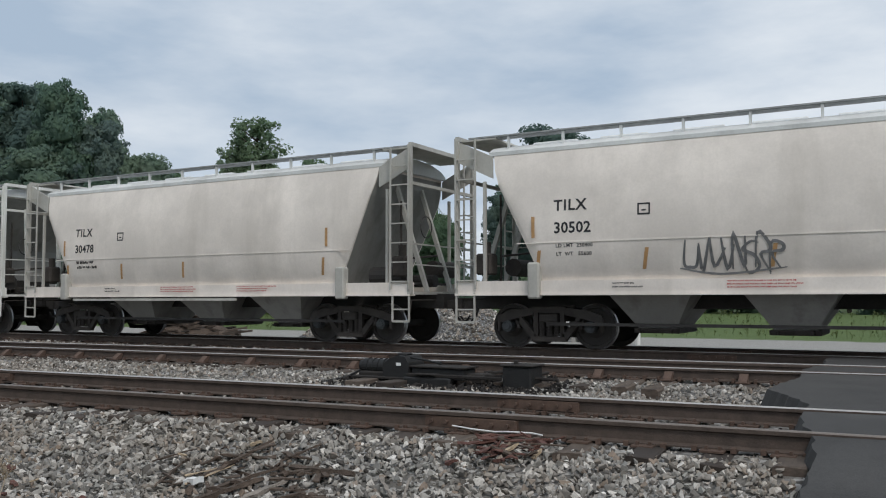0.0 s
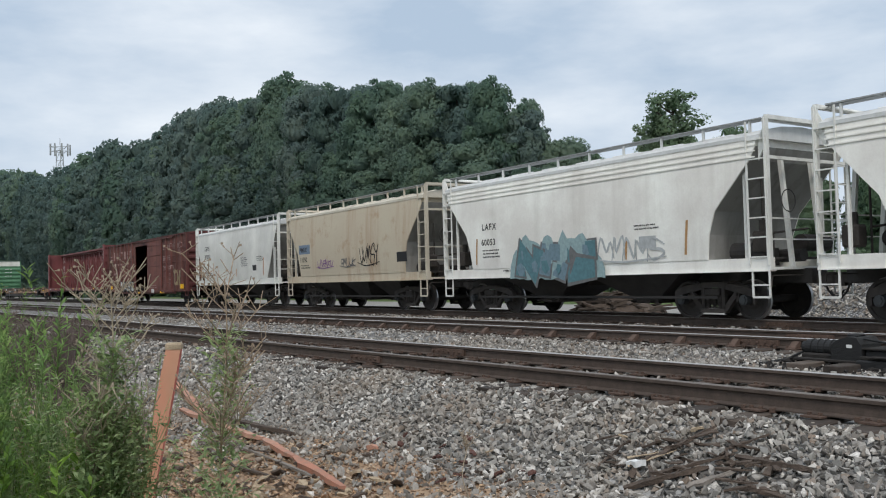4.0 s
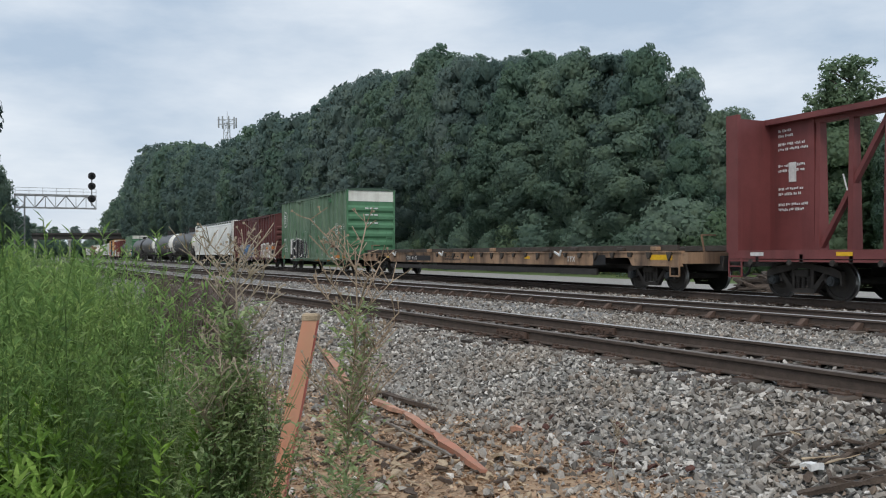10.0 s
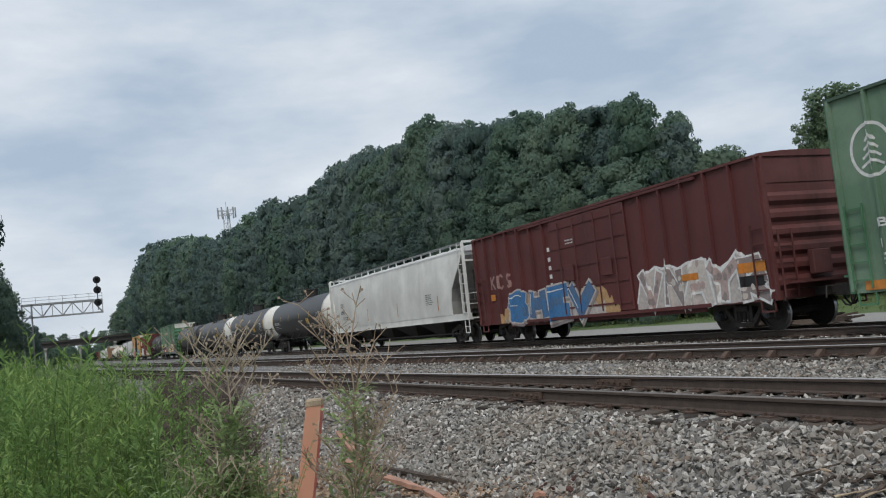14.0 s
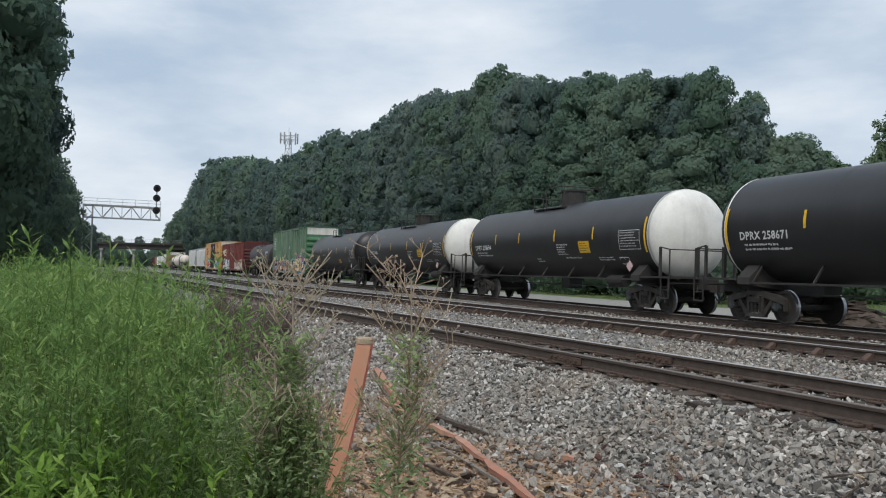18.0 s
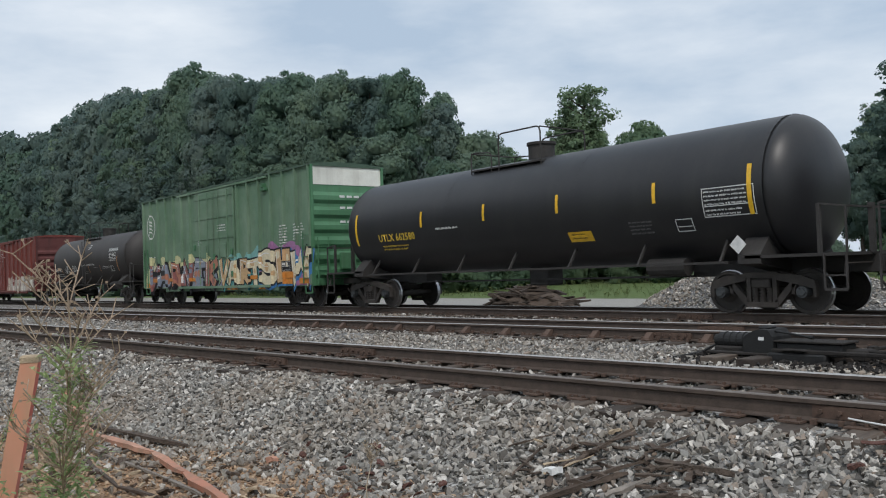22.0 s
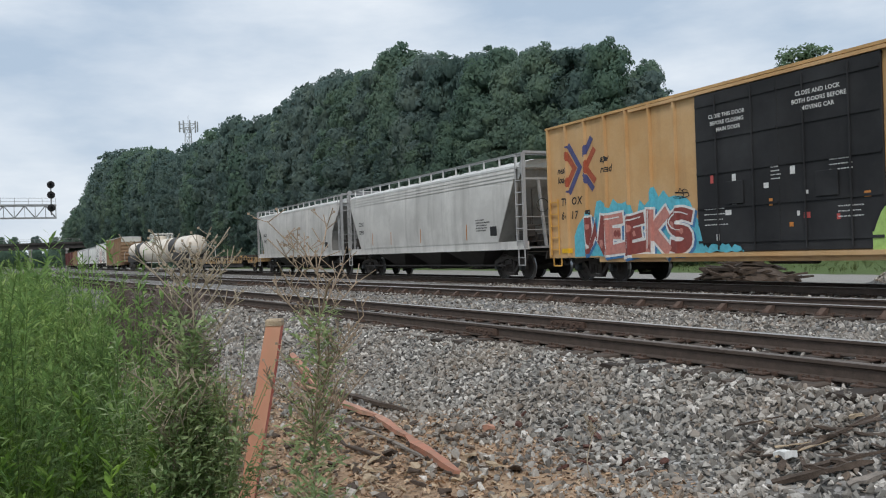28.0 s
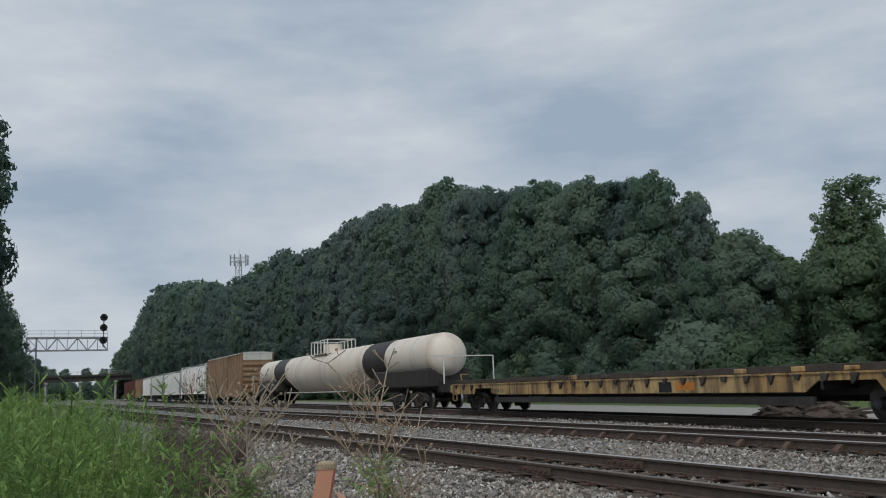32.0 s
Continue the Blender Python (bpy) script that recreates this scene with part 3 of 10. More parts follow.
def crossing():
    c = empty("level_crossing", "dusty grey asphalt level crossing laid flush with the rails", "level crossing", kind="structure")
    g = 0.7525
    tracks = (7.34, 7.34 + MID)
    strips_ = [(3.4, 5.2, -0.52, -0.16), (5.2, tracks[0] - g - 0.05, -0.16, -0.02), (tracks[0] - g + 0.12, tracks[0] + g - 0.12, -0.015, -0.015),
               (tracks[0] + g + 0.05, tracks[1] - g - 0.05, -0.02, -0.02), (tracks[1] - g + 0.12, tracks[1] + g - 0.12, -0.015, -0.015),
               (tracks[1] + g + 0.05, 16.2, -0.02, -0.03)]
    for k, (a, b, z0, z1) in enumerate(strips_):
        bm = bmesh.new()
        crossing_strip(bm, a, b, z0, z1, k)
        part("asphalt_panel", bm, ASPHALT, c)
    bm = bmesh.new()
    for x in (-0.1, 0.7):
        for k in range(2):
            y0 = near_y(x) + (-2.6, 1.4)[k]
            box(bm, x - 0.02, x + 0.02, y0, y0 + 1.2, -0.06, -0.012)
    part("edge_crack", bm, BLACK_STEEL, c, "black tar-filled joints")


crossing()
# ============ rolling stock: shared gear ============
WHEELSETS = []
GEAR = {}
STENCIL_BLACK = flat_paint("stencil_black", (0.02, 0.02, 0.022))
STENCIL_WHITE = flat_paint("stencil_white", (0.72, 0.72, 0.7))
STENCIL_YELLOW = flat_paint("stencil_yellow", (0.75, 0.5, 0.05))
STENCIL_RED = flat_paint("stencil_red", (0.5, 0.09, 0.08))
TAPE_ORANGE = flat_paint("reflective_tape_orange", (0.62, 0.24, 0.05), 0.4)
TAPE_FADED = flat_paint("faded_orange_tape", (0.52, 0.3, 0.13), 0.5)
TAPE_PALE = flat_paint("bleached_orange_tape", (0.66, 0.4, 0.26), 0.5)
TAPE_YELLOW = flat_paint("reflective_tape_yellow", (0.85, 0.5, 0.03), 0.35)
WHEEL_STEEL = plain("wheel_steel", (0.038, 0.033, 0.029), 0.75, 0.1, 0.4, 5)
TREAD = plain("bright_wheel_tread", (0.42, 0.42, 0.43), 0.3, 1.0, 0.1, 5)
CAST = plain("grimy_cast_steel", (0.046, 0.039, 0.034), 0.82, 0.0, 0.4, 4, 0.3)
CAP_GREY = plain("bearing_cap_grey", (0.055, 0.06, 0.062), 0.65, 0.2, 0.4, 9)


def turned(profile, axis_y=True, seg=28):
    """A disc or drum from (offset along y, radius) pairs."""
    bm = bmesh.new()
    rings = []
    for y, r in profile:
        rings.append([bm.verts.new((r * math.cos(2 * math.pi * k / seg), y, r * math.sin(2 * math.pi * k / seg))) for k in range(seg)])
    for a, b in zip(rings, rings[1:]):
        for k in range(seg):
            bm.faces.new((a[k], a[(k + 1) % seg], b[(k + 1) % seg], b[k]))
    bm.faces.new(rings[0][::-1])
    bm.faces.new(rings[-1])
    return bm


def gear_meshes():
    if GEAR:
        return GEAR
    # wheel: tread, flange inside, dished plate
    def wheel(sign):
        s = sign
        bm = turned([(s * 0.83, 0.10), (s * 0.83, 0.16), (s * 0.80, 0.22), (s * 0.80, 0.36), (s * 0.835, 0.375), (s * 0.835, 0.44), (s * 0.745, 0.445), (s * 0.735, 0.465), (s * 0.71, 0.465), (s * 0.71, 0.37), (s * 0.75, 0.35), (s * 0.75, 0.12)], seg=32)
        return bm
    for nm, b in (("wheel_near", wheel(-1)), ("wheel_far", wheel(1))):
        bmesh.ops.recalc_face_normals(b, faces=b.faces)
        me = bpy.data.meshes.new(nm)
        b.to_mesh(me)
        b.free()
        me.materials.append(WHEEL_STEEL)
        me.materials.append(TREAD)
        for p in me.polygons:
            r = math.hypot(p.center.x, p.center.z)
            if r > 0.43:
                p.material_index = 1
        GEAR[nm] = me
    bm = bmesh.new()
    cyl(bm, (0, -0.95, 0), (0, 0.95, 0), 0.085, 14)
    me = bpy.data.meshes.new("axle")
    bm.to_mesh(me)
    bm.free()
    me.materials.append(WHEEL_STEEL)
    GEAR["axle"] = me
    bm = bmesh.new()
    for s in (-1, 1):
        cyl(bm, (0, s * 0.95, 0), (0, s * 1.13, 0), 0.115, 16)
        cyl(bm, (0, s * 1.13, 0), (0, s * 1.15, 0), 0.07, 12)
        for k in range(3):
            a = 2 * math.pi * k / 3
            cyl(bm, (0.075 * math.cos(a), s * 1.13, 0.075 * math.sin(a)), (0.075 * math.cos(a), s * 1.16, 0.075 * math.sin(a)), 0.017, 6)
    me = bpy.data.meshes.new("bearing_cap")
    bm.to_mesh(me)
    bm.free()
    me.materials.append(CAP_GREY)
    GEAR["bearing_cap"] = me
    # side frame: arched casting with an open window for the springs
    for s, nm in ((-1, "frame_near"), (1, "frame_far")):
        bm = bmesh.new()
        y0, y1 = (s * 1.06, s * 0.93) if s > 0 else (-1.06, -0.93)
        lo, hi = min(y0, y1), max(y0, y1)
        for g in (-1, 1):
            solid(bm, [(g * 1.12, 0.50), (g * 1.12, 0.66), (g * 0.86, 0.76), (g * 0.34, 0.82), (g * 0.34, 0.68), (g * 0.72, 0.60)], "y", lo, hi)
            solid(bm, [(g * 0.74, 0.60), (g * 0.62, 0.64), (g * 0.26, 0.24), (g * 0.36, 0.16)], "y", lo + 0.01, hi - 0.01)
            solid(bm, [(g * 0.24, 0.22), (g * 0.33, 0.22), (g * 0.33, 0.72), (g * 0.24, 0.72)], "y", lo + 0.01, hi - 0.01)
            solid(bm, [(g * 1.08, 0.34), (g * 1.14, 0.34), (g * 1.14, 0.60), (g * 1.08, 0.60)], "y", lo + 0.01, hi - 0.01)
            solid(bm, [(g * 0.64, 0.40), (g * 0.70, 0.40), (g * 0.74, 0.62), (g * 0.66, 0.62)], "y", lo + 0.01, hi - 0.01)
        box(bm, -0.36, 0.36, lo - 0.01, hi + 0.01, 0.14, 0.24)
        box(bm, -0.36, 0.36, lo, hi, 0.72, 0.84)
        bmesh.ops.recalc_face_normals(bm, faces=bm.faces)
        me = bpy.data.meshes.new("side_frame")
        bm.to_mesh(me)
        bm.free()
        me.materials.append(CAST)
        GEAR[nm] = me
    bm = bmesh.new()
    for z in (0.25, 0.31, 0.37, 0.43, 0.49):
        cyl(bm, (0, 0, z), (0, 0, z + 0.035), 0.068, 9)
        cyl(bm, (0, 0, z + 0.03), (0, 0, z + 0.062), 0.045, 7, caps=False)
    me = bpy.data.meshes.new("coil_spring")
    bm.to_mesh(me)
    bm.free()
    me.materials.append(CAST)
    GEAR["spring_group"] = me
    bm = bmesh.new()
    box(bm, -0.2, 0.2, -1.1, 1.1, 0.53, 0.70, 0.02)
    box(bm, -0.28, 0.28, -0.35, 0.35, 0.66, 0.86, 0.02)
    for g in (-1, 1):
        bar(bm, (g * 0.42, -0.8, 0.36), (g * 0.42, 0.8, 0.36), 0.07)
        for s in (-1, 1):
            box(bm, g * 0.42 - 0.04, g * 0.42 + 0.04, s * 0.75 - 0.06, s * 0.75 + 0.06, 0.28, 0.55)
    me = bpy.data.meshes.new("truck_bolster")
    bm.to_mesh(me)
    bm.free()
    me.materials.append(CAST)
    GEAR["truck"] = me
    bm = bmesh.new()
    box(bm, -0.55, 0.12, -0.13, 0.13, 0.78, 0.98, 0.02)
    solid(bm, [(0.10, -0.14), (0.34, -0.16), (0.40, -0.10), (0.36, -0.02), (0.22, -0.01), (0.22, 0.05), (0.36, 0.10), (0.30, 0.16), (0.10, 0.14)], "z", 0.72, 1.02)
    me = bpy.data.meshes.new("coupler")
    bm.to_mesh(me)
    bm.free()
    me.materials.append(CAST)
    GEAR["coupler"] = me
    bm = bmesh.new()
    pts = [Vector((0.0, 0, 0.80)), Vector((0.08, 0.0, 0.62)), Vector((0.2, 0.02, 0.48)), Vector((0.36, 0.0, 0.50)), Vector((0.45, 0, 0.62))]
    for a, b in zip(pts, pts[1:]):
        cyl(bm, a, b, 0.024, 8)
    me = bpy.data.meshes.new("air_hose")
    bm.to_mesh(me)
    bm.free()
    me.materials.append(BLACK_STEEL)
    GEAR["air_hose"] = me
    return GEAR


def add_truck(car, x):
    g = gear_meshes()
    t = share("truck", g["truck"], car, pose(x, 0, 0))
    t["label"] = "grimy cast-steel two-axle truck"
    share("side_frame", g["frame_near"], t, pose(0, 0, 0))
    share("side_frame", g["frame_far"], t, pose(0, 0, 0))
    for s in (-1.0, 1.0):
        for k in (-0.16, 0.0, 0.16):
            share("coil_spring", g["spring_group"], t, pose(k, s, 0))
    for s in (-0.89, 0.89):
        w = share("wheel_set", g["axle"], t, pose(s, 0, 0.44))
        WHEELSETS.append((w, s))
    return t


def join_wheelset():
    """One mesh for the two wheels, axle and bearing ends that turn together."""
    g = gear_meshes()
    bm = bmesh.new()
    idx = 0
    mats = [WHEEL_STEEL, TREAD, CAP_GREY]
    for nm in ("wheel_near", "wheel_far", "axle", "bearing_cap"):
        n0 = len(bm.faces)
        bm.from_mesh(g[nm])
        bm.faces.ensure_lookup_table()
        for f in bm.faces[n0:]:
            if nm == "bearing_cap":
                f.material_index = 2
            elif nm == "axle":
                f.material_index = 0
    me = bpy.data.meshes.new("wheel_set")
    bm.to_mesh(me)
    bm.free()
    for m in mats:
        me.materials.append(m)
    return me


GEAR_READY = gear_meshes()
GEAR_READY["axle"] = join_wheelset()


def ends(car, half, sill=True):
    """Couplers, hoses and cut levers at both ends."""
    for s in (-1, 1):
        c = share("coupler", GEAR["coupler"], car, pose(s * (half - 0.36), 0, 0, 0, 0, 0 if s > 0 else 180))
        share("air_hose", GEAR["air_hose"], car, pose(s * (half - 0.5), s * 0.32, 0, 0, 0, 0 if s > 0 else 180))
        bm = bmesh.new()
        bar(bm, (s * (half - 0.62), -1.35, 0.98), (s * (half - 0.62), 0.1, 0.98), 0.025)
        bar(bm, (s * (half - 0.62), -1.35, 0.98), (s * (half - 0.62), -1.4, 0.72), 0.025)
        part("cut_lever", bm, CAST, car)


def ladder(car, material, x0, x1, y, z0, z1, step=0.42, name="ladder", along="x", w=0.034):
    bm = bmesh.new()
    P = (lambda a, z: (a, y, z)) if along == "x" else (lambda a, z: (y, a, z))
    bar(bm, P(x0, z0), P(x0, z1), w)
    bar(bm, P(x1, z0), P(x1, z1), w)
    z = z0 + 0.18
    while z < z1 - 0.05:
        bar(bm, P(x0, z), P(x1, z), 0.028)
        z += step
    return part(name, bm, material, car)


def stirrup(car, material, x0, x1, y, z0, z1):
    bm = bmesh.new()
    bar(bm, (x0, y, z1), (x0, y, z0), 0.035)
    bar(bm, (x1, y, z1), (x1, y, z0), 0.035)
    bar(bm, (x0, y, z0), (x1, y, z0), 0.045)
    bar(bm, (x0, y, z0 + 0.26), (x1, y, z0 + 0.26), 0.03)
    return part("sill_step", bm, material, car)


def lettering(text, x, z, size, material, parent, surf, spread=1.0, name="lettering", slant=0.0):
    """Stencilled letters that follow the car's side; x is the left edge, z the foot of the line."""
    cu = bpy.data.curves.new(name, "FONT")
    cu.body, cu.size, cu.resolution_u = text, size, 2
    cu.space_character = spread
    cu.shear = slant
    cu.offset = size * 0.022
    tmp = bpy.data.objects.new(name, cu)
    me = bpy.data.meshes.new_from_object(tmp)
    bpy.data.objects.remove(tmp)
    for v in me.vertices:
        lx, lz = x + v.co.x, z + v.co.y
        v.co = (lx, surf(lz) - 0.005, lz)
    if parent.name in RELIEF:
        bm = bmesh.new()
        bm.from_mesh(me)
        drape(bm, parent)
        bm.to_mesh(me)
        bm.free()
    me.materials.clear()
    me.materials.append(material)
    ob = new(name, me)
    ob.parent = parent
    return ob


def sheet(bm, pts, surf, off=0.005):
    """A flat patch of paint or tape on a car's side, from (x, z) corners in order."""
    bm.faces.new([bm.verts.new((x, surf(z) - off, z)) for x, z in pts])


def patch(name, rects, material, parent, surf, off=0.005, label=""):
    bm = bmesh.new()
    for x0, x1, z0, z1 in rects:
        n = max(1, math.ceil((z1 - z0) / 0.12))
        for k in range(n):
            a, b = z0 + (z1 - z0) * k / n, z0 + (z1 - z0) * (k + 1) / n
            sheet(bm, [(x0, a), (x1, a), (x1, b), (x0, b)], surf, off)
    drape(bm, parent)
    return part(name, bm, material, parent, label)


def fine_print(parent, x, z, w, rows, material, surf, seed=1, h=0.05, gap=0.1, off=0.006):
    """Small stencil lines too small to read: bars of their size."""
    r = random.Random(seed)
    rects = []
    for k in range(rows):
        a, end, low = x, x + w * r.uniform(0.7, 1.0), z - k * gap
        while a < end:
            for _ in range(r.randrange(2, 7)):
                lw = h * r.uniform(0.45, 0.75)
                rects.append((a, a + lw, low + h * r.choice((0, 0, 0.25)), low + h * r.choice((1, 1, 0.75))))
                a += lw + h * 0.16
            a += h * 0.5
    return tagged(patch("stencil_text", rects, material, parent, surf, off), kind="stuff")


def strips(parent, xs, z0, z1, material, surf, lean=0.0, w=0.07, name="reflector_strip"):
    for x in xs:
        bm = bmesh.new()
        n = 10
        for k in range(n):
            a, b = z0 + (z1 - z0) * k / n, z0 + (z1 - z0) * (k + 1) / n
            xa, xb = x + lean * (1 - k / n), x + lean * (1 - (k + 1) / n)
            sheet(bm, [(xa, a), (xa + w, a), (xb + w, b), (xb, b)], surf, 0.009)
        drape(bm, parent)
        part(name, bm, material, parent)


RELIEF = {}


def relief_at(car, x):
    """How far the ribs and doors of a box car stand out from its side sheet at x."""
    out = 0.0
    for x0, x1, d in RELIEF.get(car.name, ()):
        if x0 - 0.011 < x < x1 + 0.011:
            out = max(out, d * min(1.0, (x - x0 + 0.011) / 0.01, (x1 + 0.011 - x) / 0.01))
    return out


def drape(bm, car):
    """Lay a flat sheet of paint over the ribs and the door."""
    zones = RELIEF.get(car.name, ())
    if not zones or not bm.verts:
        return
    lo, hi = min(v.co.x for v in bm.verts), max(v.co.x for v in bm.verts)
    for x0, x1, d in zones:
        for x in (x0 - 0.011, x0 - 0.001, x1 + 0.001, x1 + 0.011):
            if lo < x < hi:
                bmesh.ops.bisect_plane(bm, geom=bm.verts[:] + bm.edges[:] + bm.faces[:], plane_co=(x, 0, 0), plane_no=(1, 0, 0), dist=1e-5)
    for v in bm.verts:
        v.co.y -= relief_at(car, v.co.x)


def stroke(bm, pts, w, surf, off, taper=False):
    """A brush stroke through (x, z) points, with mitred joints."""
    n = len(pts)
    L, R = [], []
    for k, (x, z) in enumerate(pts):
        a, b = pts[max(0, k - 1)], pts[min(n - 1, k + 1)]
        dx, dz = b[0] - a[0], b[1] - a[1]
        d = math.hypot(dx, dz) or 1.0
        ww = w * (0.5 if not taper else 0.5 * (0.35 + 0.65 * math.sin(math.pi * (k + 0.6) / (n + 0.2))))
        if 0 < k < n - 1:
            e = math.hypot(x - a[0], z - a[1]) or 1.0
            bend = ((x - a[0]) * dx + (z - a[1]) * dz) / (e * d)
            ww = ww / max(0.6, abs(bend))
        o = off + 0.00012 * (k % 12)
        L.append(bm.verts.new((x - dz / d * ww, surf(z) - o, z + dx / d * ww)))
        R.append(bm.verts.new((x + dz / d * ww, surf(z) - o, z - dx / d * ww)))
    for k in range(n - 1):
        bm.faces.new((L[k], R[k], R[k + 1], L[k + 1]))


def curve_through(pts, sub=4):
    out = []
    n = len(pts)
    for k in range(n - 1):
        p0, p1, p2, p3 = (Vector((*pts[max(0, min(n - 1, k + d))], 0)) for d in (-1, 0, 1, 2))
        for j in range(sub):
            t = j / sub
            q = 0.5 * ((2 * p1) + (p2 - p0) * t + (2 * p0 - 5 * p1 + 4 * p2 - p3) * t * t + (3 * p1 - p0 - 3 * p2 + p3) * t ** 3)
            out.append((q.x, q.y))
    out.append(pts[-1])
    return out


ALPHABET = {
    "A": (((0.05, 0.0), (0.42, 1.0), (0.6, 1.0), (0.95, 0.0)), ((0.22, 0.36), (0.8, 0.36))),
    "E": (((0.95, 0.95), (0.15, 0.92), (0.12, 0.06), (0.95, 0.1)), ((0.15, 0.52), (0.75, 0.55))),
    "H": (((0.15, 0.0), (0.2, 1.0)), ((0.82, 0.0), (0.78, 1.0)), ((0.18, 0.48), (0.8, 0.55))),
    "K": (((0.15, 0.0), (0.2, 1.0)), ((0.95, 1.0), (0.28, 0.5), (0.98, 0.0))),
    "M": (((0.06, 0.0), (0.18, 1.0), (0.5, 0.4), (0.82, 1.0), (0.94, 0.0)),),
    "N": (((0.12, 0.0), (0.16, 1.0), (0.82, 0.05), (0.86, 1.0)),),
    "O": (((0.5, 1.0), (0.14, 0.8), (0.12, 0.2), (0.5, 0.02), (0.86, 0.2), (0.86, 0.8), (0.52, 0.98)),),
    "R": (((0.15, 0.0), (0.18, 0.98), (0.8, 0.92), (0.84, 0.6), (0.3, 0.46), (0.95, 0.0)),),
    "S": (((0.92, 0.86), (0.5, 1.0), (0.12, 0.78), (0.26, 0.55), (0.76, 0.45), (0.86, 0.2), (0.5, 0.02), (0.06, 0.14)),),
    "T": (((0.02, 0.88), (0.98, 0.96)), ((0.52, 0.92), (0.46, 0.0))),
    "U": (((0.12, 1.0), (0.16, 0.2), (0.5, 0.02), (0.84, 0.2), (0.88, 1.0)),),
    "V": (((0.04, 1.0), (0.46, 0.04), (0.94, 1.0)),),
    "W": (((0.02, 0.95), (0.22, 0.02), (0.5, 0.75), (0.76, 0.02), (0.98, 1.0)),),
    "Y": (((0.05, 1.0), (0.5, 0.52), (0.95, 1.0)), ((0.5, 0.55), (0.42, 0.0))),
}


def backing(car, x0, x1, z0, z1, surf, seed, material, off, spikes=0.25, step=0.16, edge=None, scallop=False):
    """The ragged ground of spray paint behind a piece of lettering."""
    r = random.Random(seed)
    n = max(6, int((x1 - x0) / step))
    top, low = [], []
    for k in range(n + 1):
        f = k / n
        x = x0 + (x1 - x0) * f
        fall = min(1.0, 5 * f + 0.35, 5 * (1 - f) + 0.35)
        if scallop:
            up = abs(math.sin(f * math.pi * max(3, round((x1 - x0) / 0.55)))) * spikes
        else:
            up = r.uniform(-spikes, spikes * 0.5) * (1.5 if k % 2 else 0.5)
        top.append((x, z0 + (z1 - z0) * fall + up))
        low.append((x, z0 + r.uniform(-0.02, 0.05)))
    bm = bmesh.new()
    a = [bm.verts.new((x, surf(z) - off, z)) for x, z in top]
    b = [bm.verts.new((x, surf(z) - off, z)) for x, z in low]
    for k in range(n):
        bm.faces.new((b[k], b[k + 1], a[k + 1], a[k]))
    drape(bm, car)
    part("paint_ground", bm, material, car, "ragged ground of spray paint")
    if edge:
        bm = bmesh.new()
        stroke(bm, top, 0.07, surf, off + 0.002)
        drape(bm, car)
        part("paint_outline", bm, edge, car)


